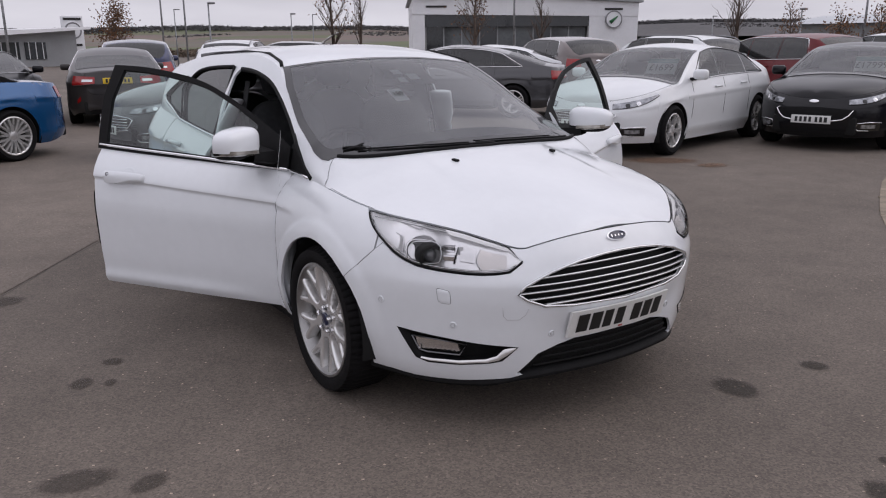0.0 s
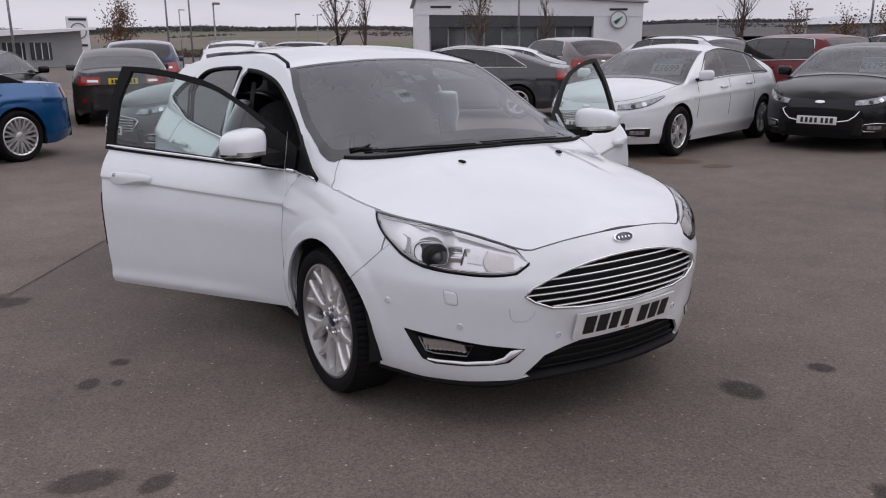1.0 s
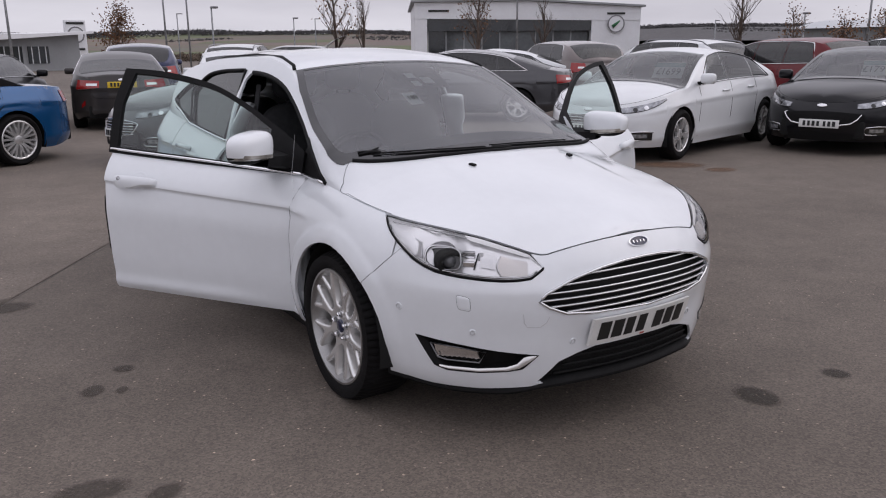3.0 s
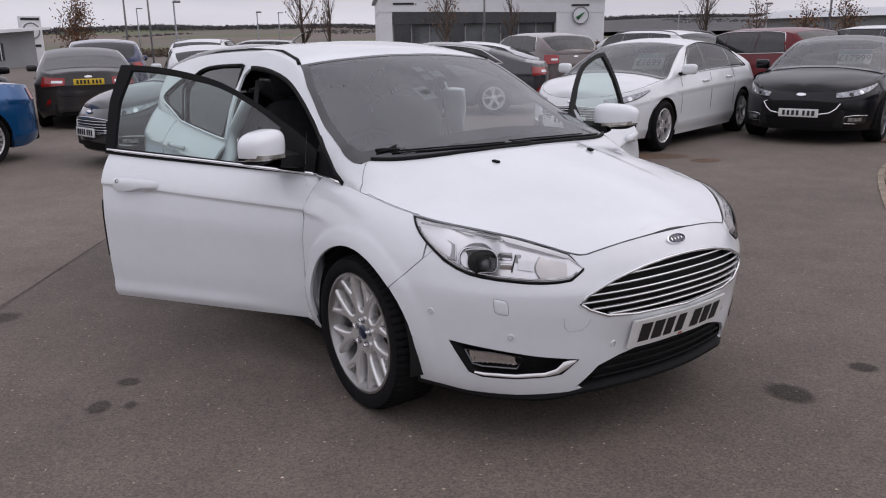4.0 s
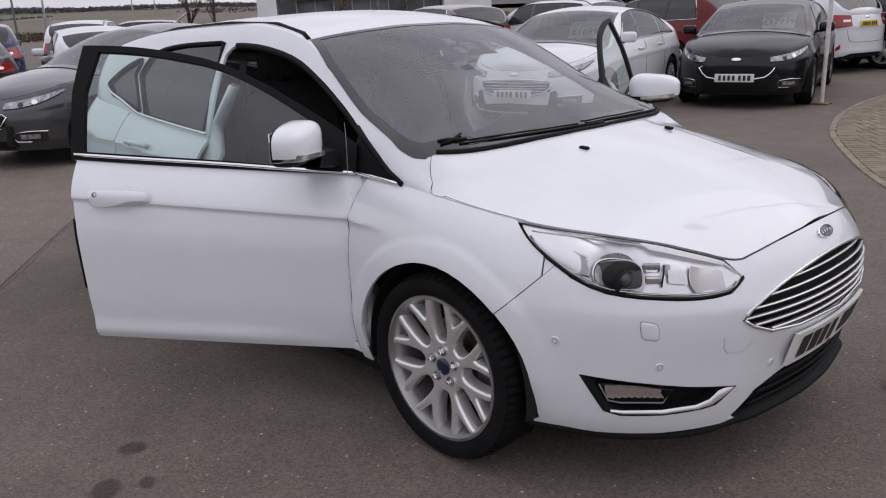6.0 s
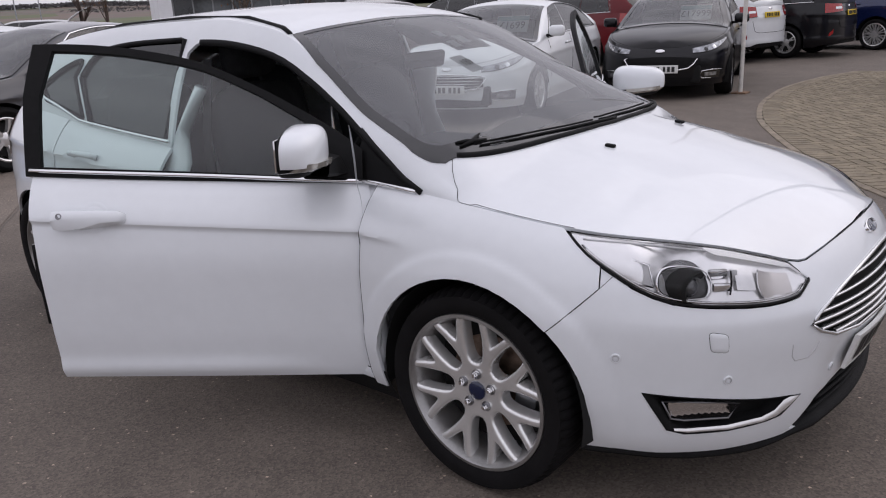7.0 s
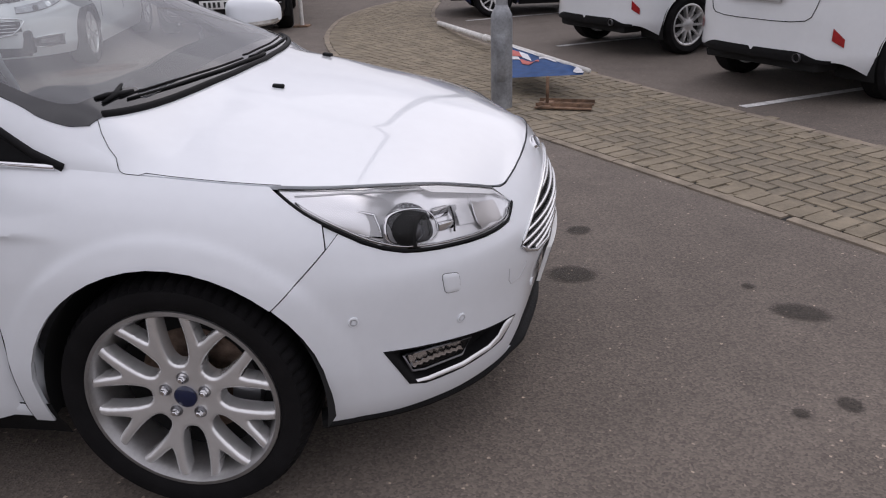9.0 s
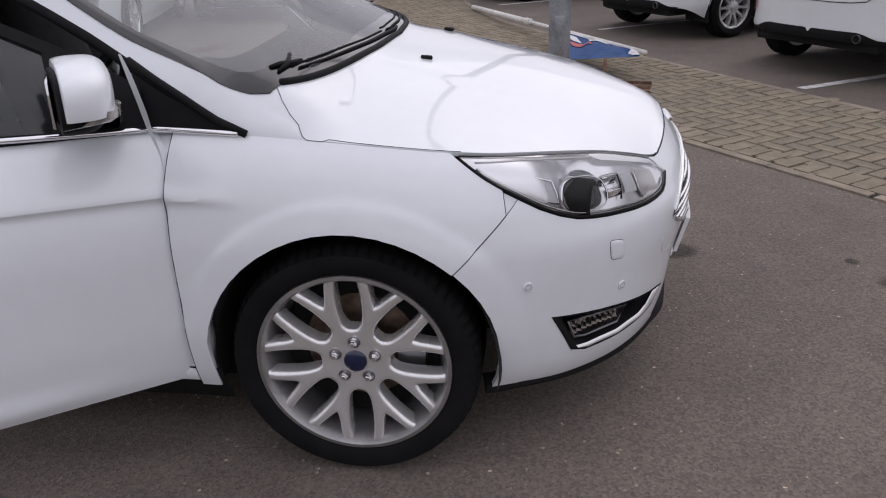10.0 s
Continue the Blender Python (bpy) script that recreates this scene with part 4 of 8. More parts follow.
def course(edge, pitch, length, width, inset, top, material, name):
    """A row of pieces laid along one edge of the island."""
    acc, last, row = pitch, edge(0.02), bmesh.new()
    for t in lin(0.02, 1, 700)[1:]:
        p = edge(t)
        acc += (p - last).length
        last = p
        if acc >= pitch:
            acc = 0.0
            d = (edge(min(t + 0.004, 1)) - edge(t - 0.004)).normalized()
            nrm = Vector((d.y, -d.x, 0))
            if nrm.dot(EDGE_R(t) + EDGE_L(t) - p * 2) < 0:
                nrm = -nrm
            c = p + nrm * inset
            box(row, 0, 0, 0, length, width, 0.03, 0.0, pose(c.x, c.y, top - 0.015 + 0.0015 * rnd.random(), 0, 0, math.degrees(math.atan2(d.y, d.x)) + 1.2 * (rnd.random() - 0.5)))
    tagged(part(name, row, material, paving, smooth=False), kind="stuff")


for edge in (EDGE_L, EDGE_R):
    course(edge, 0.60, 0.596, 0.062, 0.030, 0.0095, KERB, "pin_kerbs")
    course(edge, 0.100, 0.088, 0.188, 0.165, 0.0110, BLOCKS[2], "header_blocks")


# oil stains and the joint between two asphalt layers
def stain_mat(name, base):
    m = bpy.data.materials.new(name)
    m.use_nodes = True
    n, l = m.node_tree.nodes, m.node_tree.links
    b = n["Principled BSDF"]
    b.inputs["Base Color"].default_value, b.inputs["Roughness"].default_value = (*base, 1), 0.8
    co, no, ln, ad, rp, tr, mx = (n.new("ShaderNodeTexCoord"), n.new("ShaderNodeTexNoise"), n.new("ShaderNodeVectorMath"), n.new("ShaderNodeMath"), n.new("ShaderNodeValToRGB"), n.new("ShaderNodeBsdfTransparent"), n.new("ShaderNodeMixShader"))
    no.inputs["Scale"].default_value, no.inputs["Detail"].default_value = 5.0, 10
    no.inputs["Roughness"].default_value = 0.92
    ln.operation = "LENGTH"
    ad.operation = "MULTIPLY_ADD"
    ad.inputs[1].default_value = 0.8
    l.new(co.outputs["Object"], ln.inputs[0])
    l.new(co.outputs["Object"], no.inputs["Vector"])
    l.new(no.outputs["Fac"], ad.inputs[0])
    l.new(ln.outputs["Value"], ad.inputs[2])
    rp.color_ramp.elements[0].position, rp.color_ramp.elements[0].color = 0.80, (0.54, 0.54, 0.54, 1)
    rp.color_ramp.elements[1].position, rp.color_ramp.elements[1].color = 1.0, (0, 0, 0, 1)
    l.new(ad.outputs[0], rp.inputs["Fac"])
    l.new(rp.outputs["Color"], mx.inputs["Fac"])
    l.new(tr.outputs["BSDF"], mx.inputs[1])
    l.new(b.outputs["BSDF"], mx.inputs[2])
    l.new(mx.outputs["Shader"], n["Material Output"].inputs["Surface"])
    return m


STAIN, DAMP, RUSTST = stain_mat("oil_stain", (0.030, 0.025, 0.019)), stain_mat("damp_patch", (0.066, 0.054, 0.044)), stain_mat("rust_stain", (0.16, 0.085, 0.045))
for k, (x, y, sx, sy) in enumerate(((1.01, 0.62, 0.20, 0.16), (1.06, 1.13, 0.12, 0.10), (1.85, 0.32, 0.13, 0.20), (1.82, -0.29, 0.08, 0.07), (-0.66, -1.77, 0.12, 0.09), (1.71, 0.54, 0.05, 0.05), (1.66, -0.35, 0.05, 0.05),
                                     (0.22, -1.93, 0.24, 0.14), (0.37, -1.72, 0.14, 0.09), (-0.60, -1.66, 0.07, 0.05), (2.62, -0.35, 0.2, 0.2), (-0.85, -1.60, 0.10, 0.08), (-2.2, -2.0, 0.3, 0.2), (-6.2, 3.3, 0.4, 0.3))):
    bm = bmesh.new()
    bmesh.ops.create_circle(bm, cap_ends=True, segments=24, radius=1.0)
    o = part("oil_stain", bm, DAMP if k in (4, 7, 8, 9, 11, 12, 13) else STAIN, smooth=False)
    o.matrix_basis = pose(x, y, 0.004, 0, 0, 37 * k) @ Matrix.Diagonal((sx, sy, 1, 1))
    tagged(o, "dark oil stain soaked into the asphalt", "stain", "oil stains", "structure")
for k, (x, y, sx, sy) in enumerate(((-3.95, 5.72, 0.85, 0.50), (-3.3, 5.9, 0.4, 0.3))):
    bm = bmesh.new()
    bmesh.ops.create_circle(bm, cap_ends=True, segments=24, radius=1.0)
    o = part("rust_stain", bm, RUSTST, smooth=False)
    o.matrix_basis = pose(x, y, 0.0045, 0, 0, 50 + 37 * k) @ Matrix.Diagonal((sx, sy, 1, 1))
    tagged(o, "rust-brown stain washed over the asphalt", "stain", "rust stains", "structure")
# older, paler asphalt beyond the joint
OLD = asphalt("older_asphalt", 1.22)
bm = bmesh.new()
bm.faces.new([bm.verts.new(p) for p in ((-0.9, -2.92, 0.004), (-12.0, 4.40, 0.004), (-30.0, 2.0, 0.004), (-30.0, -14.0, 0.004), (-2.0, -14.0, 0.004))])
tagged(part("old_asphalt", bm, OLD, smooth=False), "paler coarse asphalt beyond the joint", "ground", kind="structure")
bm = bmesh.new()
jr = random.Random(4)
sweep(bm, [(-0.9 - 0.345 * k + 0.03 * jr.random(), -2.92 + 0.228 * k + 0.03 * jr.random(), -0.003) for k in range(34)], 0.006, 6)
tagged(part("asphalt_joint", bm, mat("dark_bitumen_joint", (0.100, 0.086, 0.074), 0.8, var=0.3, scale=20)), "dark bitumen joint between two asphalt layers", "joint", kind="structure")

# parked cars
def park(kind, form, x, y, heading, paintm, label, **kw):
    return simple_car(kind, form, pose(x, y, 0, 0, 0, heading), paintm, label, **kw)


park("fastback_car", FASTBACK, -5.10, 6.0, -75.7, WHITE2, "white five-door fastback with a price board in the windscreen", front_plate=True, price=("£1699", 0.3), wheels="five", seed=3)
park("fastback_car", FASTBACK, -3.68, 8.99, -74, BLACKP, "black fastback with a price board in the windscreen", front_plate=True, price=("£17999", 0.3), wheels="five_dark", grille="mesh", seed=4)
park("fastback_car", FASTBACK, -8.2, 0.72, -79, GREYP, "grey fastback parked beside the open door", front_plate=True, wheels="five", seed=6)
park("fastback_car", FASTBACK, -16.95, 1.65, 170, GREYB, "warm grey fastback with a yellow rear plate", rear_plate=(PLATEY, 0.86, True), wheels="five", seed=7)
park("fastback_car", FASTBACK, -16.1, -0.85, 160, BLACKP, "black fastback parked with its tail to the lane", rear_plate=(PLATEY, 0.86, True), wheels="five", seed=27)
park("convertible_car", SOFTTOP, -8.33, -4.05, 300, BLUEP, "bright blue convertible with a black fabric roof", wheels="mesh", soft_top=True, seed=8)
park("supermini_car", MINI, 1.93 + 2.49 * 0.83, 6.99 + 2.49 * 0.56, 34, WHITE2, "white supermini parked with its tail to the paving", rear_plate=(PLATEG, 0.80, True), wheels="ten", seed=9)
park("supermini_car", MINI, 3.14 + 2.49 * 0.83, 4.65 + 2.49 * 0.56, 34, WHITE2, "white supermini with a model plate on its tailgate", rear_plate=(PLATEG, 0.80, True), wheels="ten", seed=10)
park("supermini_car", MINI, 2.40, 11.30, 12, NAVYP, "deep blue supermini parked nose away", wheels="ten", seed=11)
park("people_carrier", MPV, -6.67, 16.75, 175, BLACKP, "black people carrier parked nose away", rear_plate=(PLATEY, 0.9, True), wheels="five", side_glass=TINT, seed=12)
park("sport_utility_car", SUV, -7.45, 15.6, 165, WHITE2, "white sport utility car with a yellow rear plate", rear_plate=(PLATEY, 0.95, True), wheels="five", side_glass=TINT, seed=13)
park("sport_utility_car", SUV, -5.1, 19.4, 168, NAVYP, "deep blue sport utility car parked nose away", rear_plate=(PLATEY, 0.95, True), wheels="mesh", side_glass=TINT, seed=14)
park("sport_utility_car", SUV, -3.3, 22.3, 165, NAVYP, "second deep blue sport utility car farther along the row", rear_plate=(PLATEY, 0.95, True), wheels="mesh", side_glass=TINT, seed=15)
park("people_carrier", MPV, -9.9, 15.0, 165, REDP, "dark red people carrier parked behind the price-boarded cars", wheels="five", side_glass=TINT, seed=16)
park("sport_utility_car", SUV, -12.3, 13.6, 178, WHITE2, "white sport utility car with a black rear window", wheels="five", side_glass=TINT, roof_rails=True, seed=17)
park("sport_utility_car", SUV, -14.95, 12.76, 165, PINKP, "faded bronze sport utility car in the second row", wheels="five", side_glass=TINT, seed=18)
park("fastback_car", FASTBACK, -12.6, 6.6, 225, GREYP, "dark grey fastback in the second row", wheels="five", side_glass=TINT, seed=19)
park("fastback_car", FASTBACK, -15.0, 9.2, 225, WHITE2, "white fastback far back in the second row", wheels="five", seed=20)
park("sport_utility_car", SUV, -20.2, 2.9, 168, NAVYP, "dark blue sport utility car far back", wheels="five", side_glass=TINT, seed=21)
park("sport_utility_car", SUV, -22.5, 6.9, 150, WHITE2, "white sport utility car with roof rails far back", wheels="five", side_glass=TINT, roof_rails=True, seed=22)
park("supermini_car", MINI, -14.6, 3.6, 165, WHITE2, "white supermini parked beyond the grey fastback", wheels="ten", seed=23)
park("sport_utility_car", SUV, -23.0, -1.6, 80, BLACKP, "black sport utility car far back by the showroom", wheels="five", side_glass=TINT, seed=24)

gate = park("sport_utility_car", SUV, -29.4, 9.5, 240, SILVERP, "silver sport utility car with its tailgate raised", wheels="five", side_glass=TINT, seed=25)
bm = bmesh.new()
grid(bm, lambda u, v: (-2.98 - 0.86 * u, 0.60 * v * (1 - 0.15 * u), 1.64 + 0.66 * u - 0.20 * u * u - 0.06 * v * v), lin(0, 1, 10), lin(-1, 1, 12))
bmesh.ops.solidify(bm, geom=bm.faces[:], thickness=0.05)
part("raised_tailgate", bm, SILVERP, gate)

# street furniture on the island
GALV = mat("galvanised_steel", (0.30, 0.31, 0.32), 0.55, 0.55, var=0.35, scale=6, bump=0.1, bump_scale=60)
RUST = mat("rusty_steel", (0.20, 0.125, 0.08), 0.85, 0.2, var=0.5, scale=14, bump=0.3, bump_scale=120)
FLAGB = mat("blue_flag_cloth", (0.010, 0.054, 0.175), 0.8, var=0.2, scale=14)
FLAGW = mat("white_flag_cloth", (0.66, 0.66, 0.68), 0.8, var=0.1, scale=14)
FLAGR = mat("red_flag_cloth", (0.48, 0.12, 0.10), 0.8, var=0.2, scale=14)
WPAINT = mat("white_tube_paint", (0.66, 0.64, 0.60), 0.5, var=0.15, scale=12)

post = thing("lamp_post", pose(0.56, 3.80, 0), "galvanised steel lamp post standing on the block paving", "lamp post")
bm = bmesh.new()
lathe(bm, [(0.084, 0.0), (0.084, 0.68), (0.080, 0.72), (0.055, 0.77), (0.046, 0.79)], 28, axis="Z")
base = part("base_tube", bm, GALV, post)
bm = bmesh.new()
lathe(bm, [(0.046, 0.76), (0.043, 4.0), (0.034, 6.0), (0.0, 6.02)], 20, axis="Z")
part("shaft", bm, GALV, post)
bm = bmesh.new()
box(bm, 0.0, -0.082, 0.40, 0.07, 0.012, 0.36, 0.004)
part("access_door", bm, GALV, base)
bm = bmesh.new()
box(bm, 0.35, 0, 6.0, 0.7, 0.24, 0.10, 0.03)
part("lamp_head", bm, ALLOYD, post)

wp = thing("flag_pole", pose(-2.66, 9.25, 0), "slim white flag pole at the edge of the lane", "pole")
bm = bmesh.new()
lathe(bm, [(0.030, 0.0), (0.030, 2.0), (0.026, 5.0), (0.0, 5.01)], 14, axis="Z")
part("tube", bm, WPAINT, wp)
bm = bmesh.new()
box(bm, 0, 0, 0.012, 0.22, 0.22, 0.024, 0.004)
part("base_plate", bm, RUST, wp)

flag = thing("fallen_flag", pose(0, 0, 0), "fallen blue flag with its white staff lying on the paving", "flag")
A, B = Vector((-0.58, 8.95, 0.05)), Vector((1.25, 4.02, 0.245))
bm = bmesh.new()
tube(bm, A, A.lerp(B, 0.45), 0.034, 0.034, 14)
tube(bm, A.lerp(B, 0.45), B, 0.024, 0.020, 14)
tube(bm, A.lerp(B, 0.44), A.lerp(B, 0.465), 0.042, 0.042, 14)
part("flag_staff", bm, WPAINT, flag)


def cloth(u, v):
    """The flag from the staff (v = 0) down to its lower hem (v = 1), bunched towards its inner end."""
    top = A.lerp(B, 0.56 + 0.42 * u)
    hem = Vector((0.60, 4.20, 0.16)).lerp(B + Vector((-0.05, 0.0, -0.03)), u)
    q = top.lerp(hem, v)
    fold = (1 - u) ** 0.6 * math.sin(math.pi * v)
    q.z += 0.05 * fold * (0.5 + 0.5 * math.sin(9 * u + 5 * v)) + 0.012 * math.sin(21 * u + 7 * v) * math.sin(math.pi * v)
    q += Vector((0.02 * math.sin(15 * u + 6 * v), 0.03 * math.cos(12 * u - 8 * v), 0)) * math.sin(math.pi * clamp(v, 0, 1))
    return q


bm = bmesh.new()
grid(bm, cloth, lin(0, 1, 50), lin(0, 1, 36))
part("cloth", bm, FLAGB, flag)
for nm, m, u0, u1, v0, v1 in (("red_patch", FLAGR, 0.10, 0.26, 0.22, 0.42), ("red_patch", FLAGR, 0.22, 0.50, 0.50, 0.62), ("white_patch", FLAGW, 0.0, 0.98, 0.0, 0.10), ("white_patch", FLAGW, 0.26, 0.36, 0.20, 0.44), ("white_patch", FLAGW, 0.04, 0.22, 0.44, 0.52), ("white_patch", FLAGW, 0.50, 0.72, 0.14, 0.30), ("white_patch", FLAGW, 0.92, 1.0, 0.0, 0.9)):
    bm = bmesh.new()
    grid(bm, lambda u, v: cloth(u, v) + Vector((-0.003, -0.004, 0.007)), lin(u0, u1, 16), lin(v0, v1, 10))
    part(nm, bm, m, flag)

stand = thing("sign_stand", pose(0.92, 3.79, 0, 0, 0, -10), "rusty steel sign stand on the block paving", "stand")
bm = bmesh.new()
tube(bm, (0, 0, 0.02), (0, 0, 0.245), 0.014, 0.014, 10)
part("upright", bm, RUST, stand)
for y in (-0.09, 0.09):
    bm = bmesh.new()
    box(bm, 0.14, y, 0.022, 0.44, 0.055, 0.012, 0.002)
    box(bm, 0.14, y + 0.024, 0.036, 0.44, 0.006, 0.03)
    part("foot_rail", bm, RUST, stand)
bm = bmesh.new()
box(bm, 0.0, 0, 0.030, 0.08, 0.24, 0.012, 0.002)
part("cross_bar", bm, RUST, stand)

# ---- distance ----
LEAFB = mat("autumn_leaf", (0.17, 0.085, 0.04), 0.8, var=0.4, scale=3)
BARK = mat("grey_bark", (0.10, 0.075, 0.06), 0.9, var=0.3, scale=8)


def tree(x, y, h, spread, leaves, seed, label):
    t = thing("tree", pose(x, y, 0), label, "tree", "car park trees")
    r = random.Random(seed)
    bm, lf = bmesh.new(), bmesh.new()

    def leafs(p, n):
        for _ in range(n):
            c = p + Vector((r.gauss(0, 0.22), r.gauss(0, 0.22), r.gauss(0, 0.22)))
            a = Vector((r.gauss(0, 1), r.gauss(0, 1), r.gauss(0, 1))).normalized() * 0.055
            b = a.orthogonal().normalized() * 0.035
            lf.faces.new([lf.verts.new(c + q) for q in (a, b, -a, -b)])

    def limb(p, d, ln, rad, depth):
        pts, q = [p], p
        for k in range(4):
            d = (d + Vector((r.gauss(0, 0.10), r.gauss(0, 0.10), 0.07))).normalized()
            q = q + d * ln / 4
            pts.append(q)
        sweep(bm, pts, [rad * (1 - 0.17 * k) for k in range(5)], 5 if depth > 1 else 4)
        if depth == 0:
            leafs(q, leaves)
            return
        for k in range(4 if depth > 1 else 3):
            a = r.random() * 6.283
            s = pts[1 + k % 4]
            nd = (d * 0.7 + Vector((math.cos(a), math.sin(a), 0.15)) * spread).normalized()
            limb(s, nd, ln * (0.5 + 0.2 * r.random()), rad * 0.45, depth - 1)

    # main stem with whorls of limbs
    q, d = Vector((0, 0, 0)), Vector((0, 0, 1))
    stem = [q]
    for k in range(10):
        q = q + Vector((r.gauss(0, 0.03), r.gauss(0, 0.03), h / 10))
        stem.append(q)
    sweep(bm, stem, [0.11 * (1 - 0.088 * k) for k in range(11)], 8)
    for k in range(3, 11):
        for _ in range(3):
            a = r.random() * 6.283
            limb(stem[k], Vector((math.cos(a) * spread * 1.4, math.sin(a) * spread * 1.4, 0.8)).normalized(), h * 0.26 * (1.15 - 0.075 * k), 0.035 * (1.1 - 0.07 * k), 2 if k < 9 else 1)
    part("trunk", bm, BARK, t)
    if leaves:
        part("crown", lf, LEAFB, t, smooth=False)
    else:
        lf.free()
    return t


EYE0 = Vector((2.97, -2.19, 0))


def ray_at(dx, dy, d):
    return EYE0.x + dx * d, EYE0.y + dy * d


for dx, dy, d, h, sp, lv, sd, lb in ((-0.981, 0.196, 42, 3.3, 0.55, 5, 1, "young tree holding some brown autumn leaves"), (-0.902, 0.432, 34, 4.6, 0.42, 1, 2, "slim bare tree with a few dead leaves"), (-0.888, 0.460, 44, 4.6, 0.3, 0, 3, "thin bare sapling among the cars"),
                                     (-0.815, 0.580, 34, 4.2, 0.42, 1, 4, "slim bare tree with a few dead leaves"), (-0.763, 0.647, 42, 3.8, 0.3, 0, 5, "thin bare sapling among the cars"), (-0.600, 0.800, 36, 4.8, 0.5, 0, 6, "bare tree with fine spreading twigs"),
                                     (-0.555, 0.832, 44, 3.1, 0.6, 1, 7, "small bare tree beside the warehouse"), (-0.515, 0.857, 40, 2.6, 0.7, 2, 8, "low brown tree beside the warehouse"), (-0.478, 0.878, 40, 2.8, 0.7, 2, 9, "low brown tree beside the warehouse")):
    x, y = ray_at(dx, dy, d)
    tree(x, y, h, sp, lv, sd, lb)

# lamp posts and flag poles over the car park
for dx, dy, d, h, kind in ((-0.996, 0.087, 34, 5.5, "flag"), (-0.969, 0.246, 45, 7.0, "flag"), (-0.963, 0.271, 45, 7.0, "flag"), (-0.966, 0.260, 60, 4.0, "lamp"), (-0.955, 0.297, 40, 3.4, "flood"), (-0.922, 0.386, 58, 3.6, "flood"), (-0.913, 0.41, 66, 3.9, "lamp"),
                           (-0.786, 0.619, 40, 7.5, "flag"), (-0.622, 0.783, 60, 3.3, "lamp"), (-0.546, 0.838, 46, 3.1, "flood"), (-0.491, 0.871, 40, 6.0, "flag")):
    x, y = ray_at(dx, dy, d)
    o = thing("car_park_pole" if kind == "flag" else "street_lamp", pose(x, y, 0), "tall slim grey pole over the car park" if kind == "flag" else "grey car park lamp on a slim column", "pole" if kind == "flag" else "lamp", "car park columns")
    bm = bmesh.new()
    tube(bm, (0, 0, 0), (0, 0, h), 0.055, 0.035, 10)
    part("column", bm, GALV, o)
    if kind != "flag":
        bm = bmesh.new()
        if kind == "lamp":
            box(bm, 0, 0.18, h, 0.12, 0.42, 0.06, 0.02)
        else:
            box(bm, 0.0, 0.14, h + 0.05, 0.30, 0.30, 0.10, 0.02, None)
        part("lamp_head", bm, ALLOYD, o)

# showrooms and warehouse
CLAD = mat("white_showroom_cladding", (0.78, 0.79, 0.81), 0.5, var=0.05, scale=0.6)
CLADG = mat("grey_roof_cladding", (0.28, 0.29, 0.30), 0.5, var=0.08, scale=0.6)
DARKGL = mat("dark_showroom_glass", (0.02, 0.024, 0.027), 0.08, coat=0.5, var=0.3, scale=0.4)
LIGHTGL = mat("pale_interior_behind_glass", (0.10, 0.11, 0.115), 0.4, var=0.5, scale=0.5)
GREENB = mat("green_emblem", (0.02, 0.14, 0.05), 0.4)


def face_frame(a, b):
    """A pose whose x runs from ray a to ray b along a facade, y away from the camera."""
    a, b = Vector((*a, 0)), Vector((*b, 0))
    return a, (b - a).length, math.degrees(math.atan2((b - a).y, (b - a).x))


pa, pb = ray_at(-0.8562, 0.5167, 67), ray_at(-0.6861, 0.7275, 70)
o, W, rz = face_frame(pa, pb)
sh = thing("showroom", pose(o.x, o.y, 0, 0, 0, rz), "white car showroom with a dark glazed front", "building")


def prism(bm, poly, y0, y1):
    """A facade outline pushed back from y0 to y1."""
    a, b = [bm.verts.new((x, y0, z)) for x, z in poly], [bm.verts.new((x, y1, z)) for x, z in poly]
    bm.faces.new(a)
    bm.faces.new(b[::-1])
    for k in range(len(poly)):
        bm.faces.new((a[k - 1], b[k - 1], b[k], a[k]))
    bmesh.ops.recalc_face_normals(bm, faces=bm.faces)


H = 5.2
EAVES = [(-0.3, H), (W * 0.5, H + 0.10), (W + 0.3, H - 0.42)]
bm = bmesh.new()
prism(bm, [(0, 3.92), (W - 4.1, 3.74), (W, 3.70), (W, H - 0.42), (W * 0.5, H + 0.06), (0, H - 0.02)], 0, 18)
part("fascia", bm, CLAD, sh, smooth=False)
for nm, dims in (("pier", (0.5, 9, 2.03, 1.0, 17.9, 4.06)), ("wall", (W - 2.05, 9, 1.87, 4.1, 17.9, 3.74)), ("inner_wall", (W / 2, 13, 2.0, W - 6.2, 8, 4.0))):
    bm = bmesh.new()
    box(bm, *dims)
    part(nm, bm, CLAD, sh, smooth=False)
bm = bmesh.new()
prism(bm, EAVES + [(x, z + 0.16) for x, z in EAVES[::-1]], -0.3, 18.2)
part("roof", bm, CLADG, sh, smooth=False)
bm = bmesh.new()
box(bm, (W - 3.1) / 2, 0.30, 3.40, W - 5.1, 0.1, 0.95)
part("glazed_band", bm, DARKGL, sh, smooth=False)
n = 9
for k in range(n):
    x0, x1 = 1.1 + (W - 5.3) * k / n, 1.1 + (W - 5.3) * (k + 1) / n
    win = bmesh.new()
    box(win, (x0 + x1) / 2, 0.75, 1.48, x1 - x0 - 0.12, 0.08, 2.9)
    w = part("window", win, LIGHTGL if k % 3 else DARKGL, sh, smooth=False)
    fb = bmesh.new()
    box(fb, x0, 0.70, 1.6, 0.1, 0.16, 3.2)
    part("mullion", fb, CLADG, w, smooth=False)
ex = W - 2.1
bm = bmesh.new()
lathe(bm, [(0.0, -0.12), (0.62, -0.12), (0.66, -0.05)], 40)
